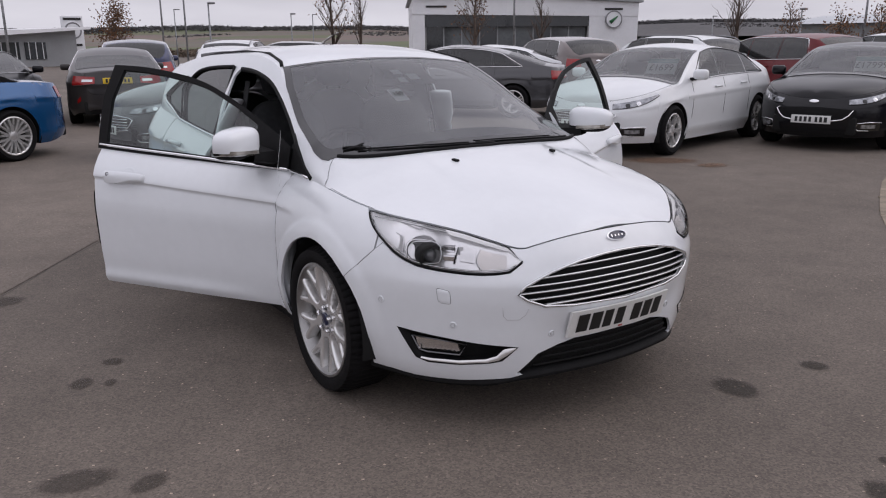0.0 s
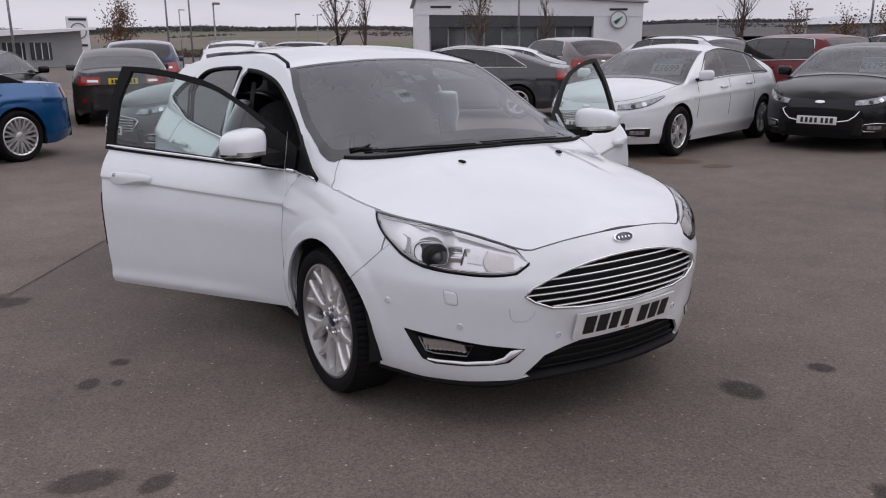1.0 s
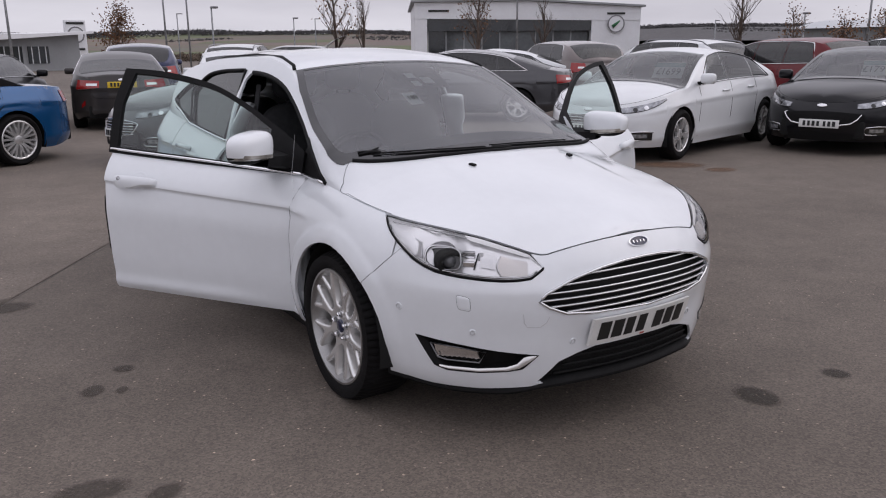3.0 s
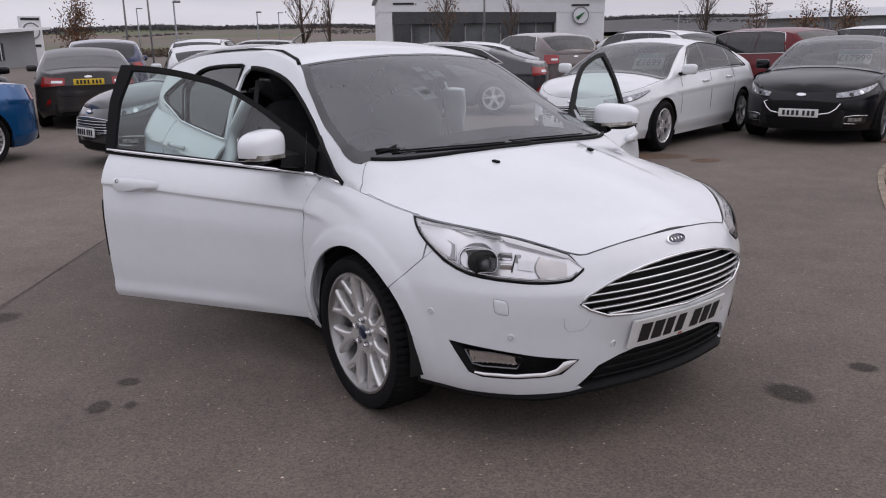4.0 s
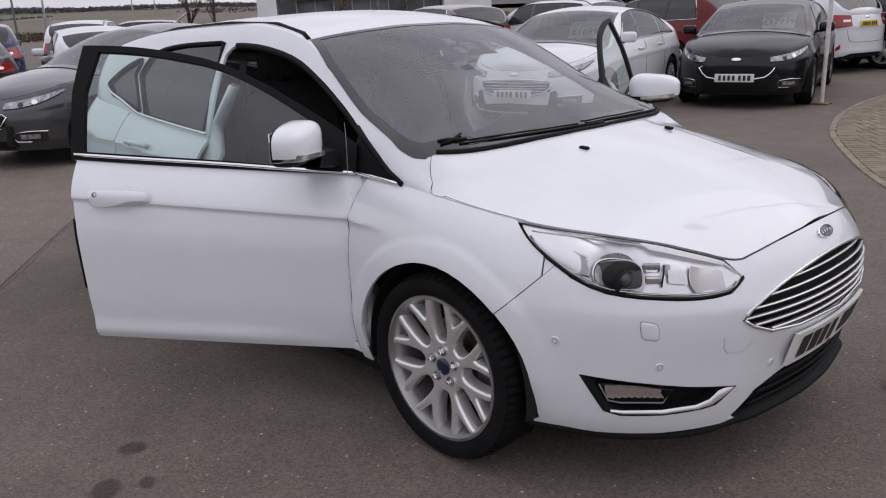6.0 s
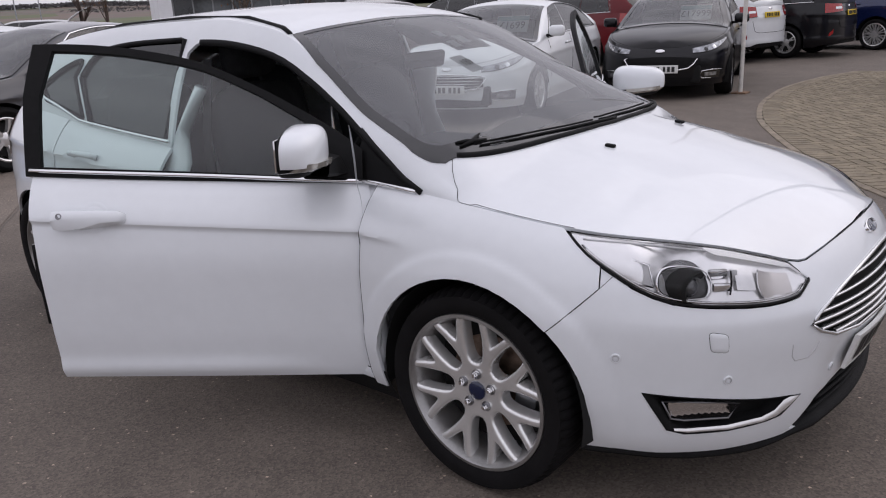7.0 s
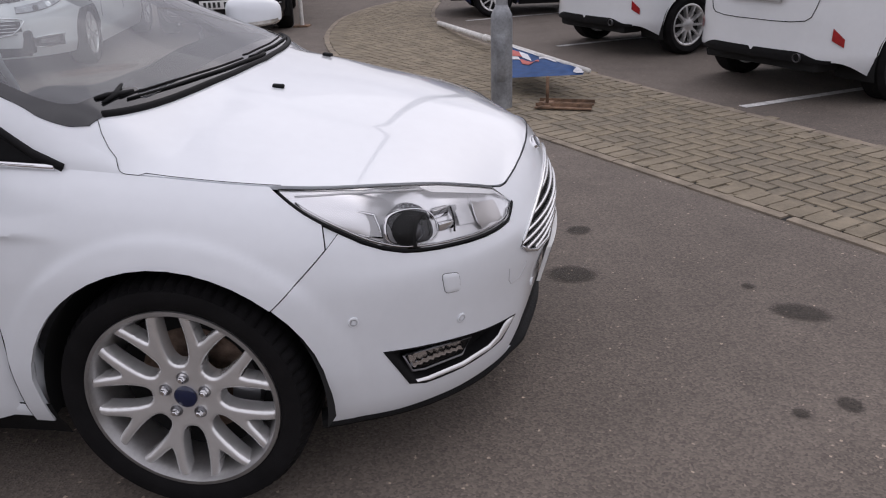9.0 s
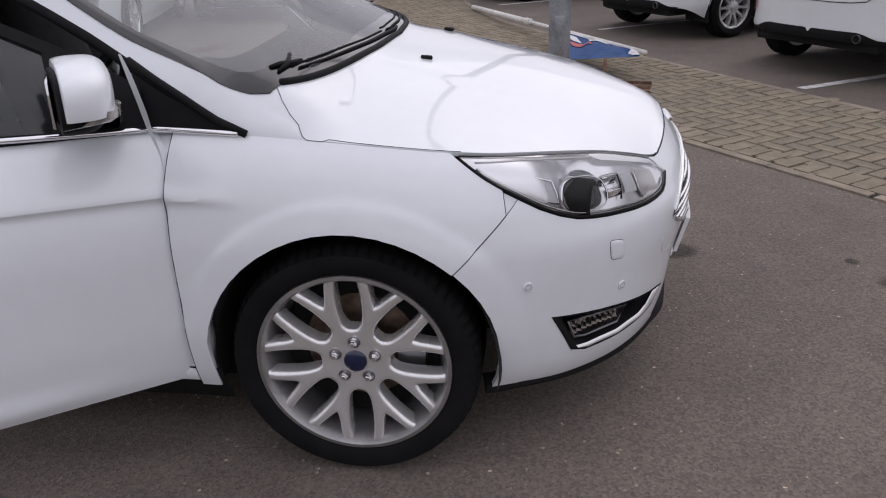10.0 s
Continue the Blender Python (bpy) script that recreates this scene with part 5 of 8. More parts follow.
bmesh.ops.translate(bm, vec=(ex, -0.05, 3.44), verts=bm.verts)
em = part("emblem", bm, CLAD, sh)
bm = bmesh.new()
lathe(bm, [(0.62, -0.15), (0.70, -0.15), (0.70, -0.02)], 40)
bmesh.ops.translate(bm, vec=(ex, -0.05, 3.44), verts=bm.verts)
part("emblem_ring", bm, ALLOYD, em)
bm = bmesh.new()
tube(bm, (ex - 0.3, -0.2, 3.2), (ex + 0.3, -0.2, 3.68), 0.16, 0.05, 8)
part("emblem_mark", bm, GREENB, em)
for x0, w0, z0 in ((ex - 0.75, 1.5, 4.27), (1.1, 1.7, H - 0.68)):
    bm = bmesh.new()
    box(bm, x0 + w0 / 2, -0.03, z0, w0, 0.06, 0.16)
    part("sign_bar", bm, CHAR, sh, smooth=False)

tx, ty = ray_at(-0.9885, 0.1525, 80)
tot = thing("sign_totem", pose(tx, ty, 0, 0, 0, 98), "white dealer totem with a round emblem", "sign")
bm = bmesh.new()
box(bm, 0, 0, 2.1, 1.8, 0.35, 4.2, 0.03)
part("panel", bm, CLAD, tot, smooth=False)
bm = bmesh.new()
lathe(bm, [(0.0, -0.24), (0.58, -0.24), (0.72, -0.22), (0.78, -0.17)], 36)
bmesh.ops.translate(bm, vec=(0, 0, 2.95), verts=bm.verts)
em = part("emblem", bm, CLAD, tot)
bm = bmesh.new()
lathe(bm, [(0.60, -0.26), (0.72, -0.26), (0.72, -0.2)], 36)
bmesh.ops.translate(bm, vec=(0, 0, 2.95), verts=bm.verts)
part("emblem_ring", bm, ALLOYD, em)
bm = bmesh.new()
tube(bm, (-0.3, -0.28, 2.7), (0.3, -0.28, 3.2), 0.18, 0.05, 8)
part("emblem_mark", bm, GREENB, em)
for z0, w0 in ((3.95, 1.5), (1.7, 1.3)):
    bm = bmesh.new()
    box(bm, 0, -0.2, z0, w0, 0.05, 0.2)
    part("sign_bar", bm, CHAR, tot, smooth=False)

pa, pb = ray_at(-1.0, -0.02, 66), ray_at(-0.988, 0.155, 74)
o, W, rz = face_frame(pa, pb)
lb = thing("low_showroom", pose(o.x, o.y, 0, 0, 0, rz), "low grey showroom with a curved pale roof", "building")
bm = bmesh.new()
prism(bm, [(-12, 0), (W, 0), (W, 2.9), (W * 0.5, 2.45), (0, 1.95), (-12, 1.9)], 0, 16)
part("wall", bm, CLADG, lb, smooth=False)
bm = bmesh.new()
under, crown = curve((-12, 1.85), (0, 1.95), (W * 0.5, 2.4), (W, 2.9)), curve((-12, 2.95), (0, 2.85), (W * 0.5, 2.8), (W + 0.6, 3.12))
xs = lin(-12, W + 0.6, 20)
prism(bm, [(x, under(x)) for x in xs] + [(x, crown(x)) for x in xs[::-1]], -1.2, 17)
part("roof", bm, CLAD, lb, smooth=False)
for k in range(7):
    bm = bmesh.new()
    box(bm, -3 + 2.3 * k, -0.05, 1.25, 1.8, 0.08, 1.3)
    w = part("window", bm, DARKGL, lb, smooth=False)
    for j in range(3):
        bm = bmesh.new()
        box(bm, -3 + 2.3 * k - 0.6 + 0.6 * j, -0.11, 1.25, 0.06, 0.05, 1.3)
        part("mullion", bm, CLAD, w, smooth=False)

pa, pb = ray_at(-0.546, 0.838, 62), ray_at(-0.10, 0.995, 58)
o, W, rz = face_frame(pa, pb)
wh = thing("warehouse", pose(o.x, o.y, 0, 0, 0, rz), "low pale grey warehouse with a shallow roof", "building")
bm = bmesh.new()
box(bm, W / 2, 8, 1.35, W, 16, 2.7)
part("wall", bm, mat("pale_block_wall", (0.30, 0.31, 0.31), 0.8, var=0.1, scale=0.8), wh, smooth=False)
bm = bmesh.new()
grid(bm, lambda x, y: (x, y, 2.7 + 0.75 * math.sin(math.pi * (y + 0.6) / 17.2)), [-0.6, W + 0.6], lin(-0.6, 16.6, 9))
part("roof", bm, mat("pale_metal_roof", (0.50, 0.52, 0.54), 0.45, 0.2, var=0.06, scale=0.5), wh)
for k in range(5):
    bm = bmesh.new()
    box(bm, 4 + W / 5 * k, -0.06, 1.3, 0.14, 0.12, 2.6)
    part("downpipe", bm, CLADG, wh, smooth=False)

# rolling fields with hedges to the horizon
def field_mat():
    m = mat("patchwork_fields", (0.1, 0.1, 0.05), 0.95)
    n, l = m.node_tree.nodes, m.node_tree.links
    co, vo, r, no, mx = n.new("ShaderNodeTexCoord"), n.new("ShaderNodeTexVoronoi"), n.new("ShaderNodeValToRGB"), n.new("ShaderNodeTexNoise"), n.new("ShaderNodeMix")
    vo.inputs["Scale"].default_value = 0.0065
    no.inputs["Scale"].default_value, no.inputs["Detail"].default_value = 0.03, 6
    r.color_ramp.interpolation = "CONSTANT"
    for p, c in ((0.0, (0.150, 0.165, 0.085, 1)), (0.30, (0.215, 0.168, 0.135, 1)), (0.6, (0.185, 0.160, 0.125, 1)), (0.8, (0.130, 0.110, 0.100, 1))):
        e = r.color_ramp.elements.new(p) if p else r.color_ramp.elements[0]
        e.color = c
    r.color_ramp.elements[-1].color = (0.215, 0.190, 0.139, 1)
    l.new(co.outputs["Object"], vo.inputs["Vector"])
    l.new(co.outputs["Object"], no.inputs["Vector"])
    l.new(vo.outputs["Color"], r.inputs["Fac"])
    mx.data_type, mx.blend_type = "RGBA", "MULTIPLY"
    mx.inputs["Factor"].default_value = 0.5
    l.new(r.outputs["Color"], mx.inputs["A"])
    l.new(no.outputs["Color"], mx.inputs["B"])
    l.new(mx.outputs["Result"], n["Principled BSDF"].inputs["Base Color"])
    return m


def hill(a, d):
    k = clamp((d - 140) / 760)
    return (27 * k ** 1.4 * (0.72 + 0.34 * noise.noise(Vector((a * 3.1, 0.3, 0))) + 0.16 * noise.noise(Vector((a * 9.0, d * 0.004, 0)))) - 0.6)


bm = bmesh.new()
grid(bm, lambda a, d: (d * math.cos(a), d * math.sin(a), hill(a, d)), lin(radians(40), radians(215), 120), [110, 140, 180, 240, 320, 420, 540, 680, 820, 900, 1100])
tagged(part("fields", bm, field_mat()), "rolling green and brown fields on the far hills", "hills", kind="structure")
WOOD = mat("dark_wood_foliage", (0.085, 0.082, 0.084), 0.95, var=0.4, scale=0.3)
HEDGE = mat("brown_winter_scrub", (0.125, 0.095, 0.070), 0.95, var=0.4, scale=0.8)
r = random.Random(12)


def thicket(name, n, place, size, material, label):
    """Many small ragged clumps of twigs as one mass."""
    bm = bmesh.new()
    for _ in range(n):
        c, s = place(), size * (0.6 + 0.9 * r.random())
        for _k in range(9):
            d = Vector((r.gauss(0, 1), r.gauss(0, 1), abs(r.gauss(0, 1)) + 0.3)).normalized()
            q = c + d * s * (0.4 + 0.6 * r.random())
            t = d.orthogonal().normalized() * s * 0.30
            u = d.cross(t).normalized() * s * 0.28
            bm.faces.new([bm.verts.new(v) for v in (q + t, q + u, q - t, q - u)])
    tagged(part(name, bm, material, smooth=False), label, "scrub", kind="stuff")


def far_wood():
    a = radians(100 + 100 * r.random())
    d = 500 + 380 * r.random()
    if noise.noise(Vector((a * 7, d * 0.006, 2))) < 0.22:
        d = 860 + 30 * r.random()
    return Vector((d * math.cos(a), d * math.sin(a), hill(a, d) + 1.2))


def ridge_wood():
    a, d = radians(100 + 100 * r.random()), 840 + 70 * r.random()
    tall = 1.5 + 3.5 * (0.5 + 0.5 * noise.noise(Vector((a * 11, 4.0, 0))))
    return Vector((d * math.cos(a), d * math.sin(a), hill(a, d) + tall * r.random()))


thicket("far_woods", 8000, far_wood, 1.25, WOOD, "dark bare woods and hedges on the far fields")
bm = bmesh.new()
grid(bm, lambda a, d: (d * math.cos(a), d * math.sin(a), hill(a, d) + 1.6), lin(radians(105), radians(138), 40), [330, 400, 480, 560, 650, 740, 820, 890, 960])
tagged(part("wooded_slope", bm, WOOD), "dark wooded slope of a far hill", "hills", kind="structure")
thicket("ridge_woods", 15000, ridge_wood, 1.8, WOOD, "dark bare woods along the far ridge")


def belt(a0, a1, d0, d1, h):
    def f():
        a = radians(a0 + (a1 - a0) * r.random())
        d = d0 + (d1 - d0) * r.random()
        return Vector((EYE0.x + d * math.cos(a), EYE0.y + d * math.sin(a), h * r.random()))
    return f


thicket("scrub_belt", 3800, belt(112, 134, 56, 66, 1.2), 0.24, HEDGE, "brown winter scrub behind the car rows")
thicket("hedge_belt", 3600, belt(146, 176, 120, 140, 0.8), 0.42, HEDGE, "dark hedge behind the far cars")


# ---- the white hatchback ----
class Hatch(Form):
    """The main car: its own flank, nose and shoulder shape."""
    FLANK = staticmethod(curve((0, 0.075), (0.06, 0.045), (0.15, 0.022), (0.35, 0.004), (0.6, 0.0), (0.78, 0.016), (0.88, 0.042), (0.95, 0.075), (1, 0.112)))
    NOSE = staticmethod(curve((0.16, 0.082), (0.22, 0.064), (0.35, 0.036), (0.46, 0.022), (0.55, 0.009), (0.60, 0.007), (0.66, 0.030), (0.70, 0.050), (0.745, 0.080), (0.785, 0.112)))

    def inset(s, x, nx, z, zt):
        w = clamp((z - s.low) / max(zt - s.low, 0.05))
        f = clamp(nx) ** 2 if x > 0 else 0.0
        rear = clamp(-nx) ** 2 if x < 0 else 0.0
        flank = s.FLANK(w)
        # raised crease along the doors, fading into the front wing
        zc = 0.764 - 0.052 * (x + 0.35) / 1.05
        d = z - zc
        soft = step(x, -0.20, -0.40)
        flank -= soft * 0.013 * math.exp(-(d / (0.065 if d > 0 else 0.011)) ** 2)
        # flared wheel arches
        for xw in (0, -s.wb):
            r = math.hypot(x - xw, z - s.wheel)
            flank -= (0.006 * math.exp(-((r - 0.37) / 0.05) ** 2) + 0.006 * (1 - step(r, 0.428, 0.452))) * (0.4 + 0.6 * step(z, 0.25, 0.42))
        # sill kick
        flank -= 0.012 * step(x, -0.5, -0.9) * math.exp(-((z - 0.30) / 0.035) ** 2)
        low_middle = 0.020 * step(z, 0.52, 0.40) * step(nx, 0.90, 0.99)
        return flank * (1 - f) + (s.NOSE(z) + low_middle) * f + rear * 0.06 * step(z, 0.7, 1.0)

    CAMBER = staticmethod(curve((0.03, 0.20), (-0.10, 0.115), (-0.18, 0.105), (-0.31, 0.130), (-0.5, 0.138), (-0.8, 0.098), (-1.0, 0.065), (-1.4, 0.05), (-2.6, 0.05), (-3.3, 0.10)))

    def section(s, x):
        ys, zb, zt = float(np.interp(x, s.rx, s.ry)), float(np.interp(x, s.rx, s.rz)), s.top(x)
        rise = max(zt - zb, 0.0)
        camber = min(rise, s.CAMBER(x)) if x < 0.03 else rise
        hr = rise - camber
        return ys, zb, hr, camber, ys - s.tumble * hr

    def split(s, hr):
        return 0.4 * clamp(hr / 0.05)

    def height(s, x, y):
        ys, zb, hr, camber, yr = s.section(x)
        y = abs(y)
        if y > ys:
            return 2 * zb - s.height(x, max(2 * ys - y, 0.0))
        if y > yr:
            return zb + hr * (ys - y) / (ys - yr)
        return zb + hr + camber * (1 - (y / yr) ** (2.3 - 0.65 * step(x, 0.05, 0.35)))

    def softened(s, x, y):
        """The height round the scuttle, with the corner of the cap eased."""
        tot = 0.0
        for a, wa in ((-0.045, 0.2), (-0.02, 0.2), (0, 0.2), (0.02, 0.2), (0.045, 0.2)):
            for b, wb in ((-0.07, 0.12), (-0.035, 0.23), (0, 0.30), (0.035, 0.23), (0.07, 0.12)):
                tot += wa * wb * s.height(x + a, y + b)
        return tot

    def cap(s, x, e):
        ys, zb, hr, camber, yr = s.section(x)
        k = s.split(hr)
        ease = step(x, -0.36, -0.20) * (1 - step(x, 0.12, 0.22))
        if e < k:
            t = e / k
            y, z = ys + (yr - ys) * t, zb + hr * t
            if ease > 0:
                z += ease * (s.softened(x, y) - z)
            return (x, y + 0.02 * math.sin(math.pi * t) * clamp(hr / 0.3), z)
        t = abs(1 - e) / (1 - k)
        y, z = yr * t, zb + hr + camber * (1 - t ** (2.3 - 0.65 * step(x, 0.05, 0.35)))
        if ease > 0:
            z += ease * (s.softened(x, y) - z)
        return (x, y, z)

    def across(s, x, y):
        """The signed fraction over the cap at which it lies y from the middle."""
        ys, zb, hr, camber, yr = s.section(x)
        return clamp(y / yr, -1, 1) * (1 - s.split(hr))


HERO = Hatch(0.93, 2.648, 0.79, 0.905, belt=[(0.93, 0.777), (0.915, 0.770), (0.893, 0.760), (0.878, 0.752), (0.86, 0.743), (0.84, 0.734), (0.816, 0.742), (0.78, 0.760), (0.68, 0.794), (0.55, 0.816), (0.36, 0.834), (0.0, 0.872), (-0.25, 0.893), (-0.8, 0.912), (-1.4, 0.935), (-2.2, 0.99), (-2.6, 1.04), (-3.0, 1.07), (-3.44, 1.02)],
             top=[(0.83, 0.776), (0.79, 0.806), (0.70, 0.845), (0.5, 0.905), (0.3, 0.948), (0.12, 0.981), (0.02, 1.000), (-0.12, 1.058), (-0.5, 1.232), (-0.93, 1.405), (-1.1, 1.445), (-1.5, 1.478), (-2.1, 1.465), (-2.8, 1.37), (-3.1, 1.24), (-3.3, 1.10), (-3.44, 1.03)],
             nf=2.2, nr=2.35, arch=0.370, wheel=0.318, low=0.19, screen=(0.02, -0.98), tumble=0.42, screencamber=0.10, roofcamber=0.055)


def in_poly(x, y, poly):
    c, n = False, len(poly)
    for k in range(n):
        (x0, y0), (x1, y1) = poly[k], poly[k - 1]
        if (y0 > y) != (y1 > y) and x < (x1 - x0) * (y - y0) / (y1 - y0) + x0:
            c = not c
    return c


def skin(fn, us, vs, outer=None, holes=(), kv=1.0, flange=0.012, mid=None):
    """A panel cut to an outline, with openings: the flat sheet is sliced along the cut lines, bent to its form, and its rims turned inwards."""
    bm = bmesh.new()
    grid(bm, lambda u, v: (u, v * kv, 0), us, vs)
    du, dv = (us[-1] - us[0]) / (len(us) - 1), (vs[-1] - vs[0]) / (len(vs) - 1) * kv
    for poly in ([outer] if outer else []) + list(holes):
        for k in range(len(poly)):
            (x0, y0), (x1, y1) = poly[k - 1], poly[k]
            y0, y1 = y0 * kv, y1 * kv
            d = math.hypot(x1 - x0, y1 - y0)
            if d < 1e-6:
                continue
            lo, hi = (min(x0, x1) - 1e-4, min(y0, y1) - 1e-4), (max(x0, x1) + 1e-4, max(y0, y1) + 1e-4)
            fs = []
            for f in bm.faces:
                xs, ys = [v.co.x for v in f.verts], [v.co.y for v in f.verts]
                if max(xs) >= lo[0] and min(xs) <= hi[0] and max(ys) >= lo[1] and min(ys) <= hi[1]:
                    fs.append(f)
            if fs:
                geom = fs + list({e for f in fs for e in f.edges}) + list({v for f in fs for v in f.verts})
                bmesh.ops.bisect_plane(bm, geom=geom, dist=1e-5, plane_co=(x0, y0, 0), plane_no=(-(y1 - y0) / d, (x1 - x0) / d, 0))
    gone = []
    for f in bm.faces:
        c = f.calc_center_median()
        cu, cv = c.x, c.y / kv
        if (outer and not in_poly(cu, cv, outer)) or any(in_poly(cu, cv, q) for q in holes):
            gone.append(f)
    bmesh.ops.delete(bm, geom=gone, context="FACES")
    for v in bm.verts:
        v.co = fn(v.co.x, v.co.y / kv)
    tidy(bm, 0.0006)
    bmesh.ops.recalc_face_normals(bm, faces=bm.faces)
    c = Vector(mid) if mid else Vector((-1.2, 0, 0.6))
    if sum((f.calc_center_median() - c).dot(f.normal) * f.calc_area() for f in bm.faces) < 0:
        bmesh.ops.reverse_faces(bm, faces=bm.faces)
    if flange:
        bm.normal_update()
        rim = [e for e in bm.edges if e.is_boundary]
        nrm = {v: v.normal.copy() for e in rim for v in e.verts}
        out = bmesh.ops.extrude_edge_only(bm, edges=rim)
        src = {}
        for v in out["geom"]:
            if isinstance(v, bmesh.types.BMVert):
                o = min((e.other_vert(v) for e in v.link_edges if e.other_vert(v) in nrm), key=lambda w: (w.co - v.co).length, default=None)
                src[v] = nrm.get(o, Vector((0, 0, 1)))
        for v, nn in src.items():
            v.co -= nn * flange
    return bm


def nose(p, z, d=0.0):
    """The lower body by signed outline length: negative on the car's right."""
    q = abs(p)
    v = HERO.out(lambda a, b: HERO.side(a, b), q, z, d) if d else Vector(HERO.side(q, z))
    return Vector((v.x, v.y if p >= 0 else -v.y, v.z))


def over(x, w, d=0.0):
    """The cap by x and a signed fraction across: 0 on the middle line, 1 at the left shoulder."""
    e = 1 - min(abs(w), 1.0)
    v = HERO.out(HERO.cap, x, min(e, 0.99), d) if d else Vector(HERO.cap(x, e))
    return Vector((v.x, v.y if w >= 0 else -v.y, v.z))


def flank(x, z, sg, d=0.0):
    return nose(sg * HERO.at_x(x), z, d)


def both(poly):
    return [poly, [(-a, b) for a, b in poly]]


FLAG_RED = mat("faded_red_print", (0.45, 0.08, 0.07), 0.5)
hero = thing("hatchback_car", pose(0, 0, 0), "white five-door hatchback with both front doors standing open", "car")

LAMP_LOW = [(1.172, 0.828), (1.108, 0.783), (1.036, 0.742), (0.953, 0.699), (0.87, 0.672), (0.739, 0.657), (0.607, 0.650), (0.515, 0.655), (0.452, 0.690)]
lamp_low = curve(*LAMP_LOW)
shoulder = lambda p: HERO.belt(HERO.plan(p)[0])

# front bumper
GRILLE = [(0.0, 0.512), (0.25, 0.518), (0.37, 0.526), (0.44, 0.552), (0.476, 0.576), (0.45, 0.606), (0.345, 0.650), (0.214, 0.680), (0.10, 0.692), (0.0, 0.695)]
FOG = [(0.953, 0.424), (0.881, 0.304), (0.83, 0.288), (0.70, 0.287), (0.58, 0.296), (0.53, 0.305), (0.468, 0.362), (0.62, 0.380), (0.756, 0.400)]
INTAKE = [(0.0, 0.248), (0.30, 0.246), (0.43, 0.238), (0.475, 0.240), (0.385, 0.326), (0.30, 0.352), (0.22, 0.368), (0.0, 0.372)]
full = lambda half: half + [(-a, b) for a, b in half[::-1] if a > 0]
top_edge = [(p, lamp_low(p) - 0.004) for p in lin(1.036, 0.452, 12)] + [(p, shoulder(p) - 0.004) for p in lin(0.50, 0.0, 16)]
AR = 0.370
arch_edge = [(HERO.at_x(AR * math.cos(a)), HERO.wheel + AR * math.sin(a)) for a in lin(-0.30, 0.80, 9)]
half_out = [(0.0, 0.236), (0.38, 0.234), (0.48, 0.226), (0.70, 0.214), (0.95, 0.214)] + arch_edge + top_edge
ZOUT = full(half_out)
bm = skin(lambda p, z: nose(p, z), lin(-1.28, 1.28, 150), lin(0.19, 0.80, 62), ZOUT, [full(GRILLE), full(INTAKE)] + both(FOG), mid=(0.2, 0, 0.5))
bumper = part("front_bumper", bm, WHITE, hero)

# dark lining behind the nose openings and in the panel gaps
bm = bmesh.new()
grid(bm, lambda p, z: nose(p, z, -0.07), lin(-1.05, 1.05, 50), lin(0.2, 0.74, 12))
part("nose_lining", bm, DARK, hero)

def joint(pts, name="panel_joint", r=0.0022, parent=None):
    """A dark gap between two panels."""
    bm = bmesh.new()
    sweep(bm, pts, r, 5)
    return part(name, bm, DARK, parent or hero)


# bonnet
scuttle = curve((0.0, 0.002), (0.20, -0.012), (0.38, -0.045), (0.50, -0.076), (0.615, -0.119), (0.675, -0.156), (0.702, -0.182))
REAR_Y = lin(0.0, 0.686, 15) + [0.702]
BON = [(scuttle(y), HERO.across(scuttle(y), -y)) for y in REAR_Y] + [(x, HERO.across(x, y)) for x, y in ((-0.160, -0.733), (-0.136, -0.755), (-0.114, -0.773))] + [(-0.100, -0.88), (-0.089, -0.985)]
CORNER = len(REAR_Y) - 1
edge_pts = [(x, -0.992) for x in lin(0.05, 0.83, 12)]
BONNET = BON + edge_pts + [(x, 0.992) for x, w in edge_pts[::-1]] + [(x, -w) for x, w in BON[::-1] if w < 0]
for sg in (-1, 1):
    seam = []
    for (xa, wa), (xb, wb) in zip(BON[CORNER:], BON[CORNER + 1:]):
        seam += [over(xa + (xb - xa) * t, sg * -(wa + (wb - wa) * t), 0.0008) for t in (0, 0.25, 0.5, 0.75)]
    joint(seam + [over(x, sg * 0.990, 0.0004) for x in lin(-0.084, 0.27, 24)], "bonnet_joint", 0.0008)
joint([nose(p, shoulder(abs(p)) - 0.002, 0.0003) for p in lin(-0.50, 0.50, 50)], "bonnet_joint", 0.0012)
def hood(x, v):
    """The bonnet by x and a fraction of the half width."""
    ys = HERO.section(x)[0]
    ease = 1 - step(x, 0.12, 0.22)
    z = HERO.height(x, v * ys)
    if ease > 0:
        z += ease * (HERO.softened(x, v * ys) - z)
    # the middle of the bonnet stands a little proud of its sides
    line = 0.60 - 0.16 * step(x, 0.75, -0.05)
    z += 0.006 * step(abs(v), line + 0.045, line - 0.025) * step(x, -0.08, 0.10) * (1 - step(x, 0.30, 0.55))
    return (x, v * ys, z)


def by_width(x, w):
    ys = HERO.section(x)[0]
    return (x, w if ys < 0.02 else math.copysign(HERO.cap(x, 1 - min(abs(w), 1.0))[1] / ys, w))


bm = skin(hood, lin(-0.205, HERO.front - 0.002, 84), lin(-1, 1, 80), [by_width(x, w) for x, w in BONNET], kv=0.8, mid=(0.2, 0, 0.4))
part("bonnet", bm, WHITE, hero)
for y in (-0.262, 0.296):
    bm = bmesh.new()
    box(bm, 0, 0, 0.002, 0.034, 0.020, 0.011, 0.004)
    bmesh.ops.transform(bm, matrix=pose(0.123, y, 0.976, 0, 6, 12 if y < 0 else -12), verts=bm.verts)
    part("washer_jet", bm, PLASTIC, hero)

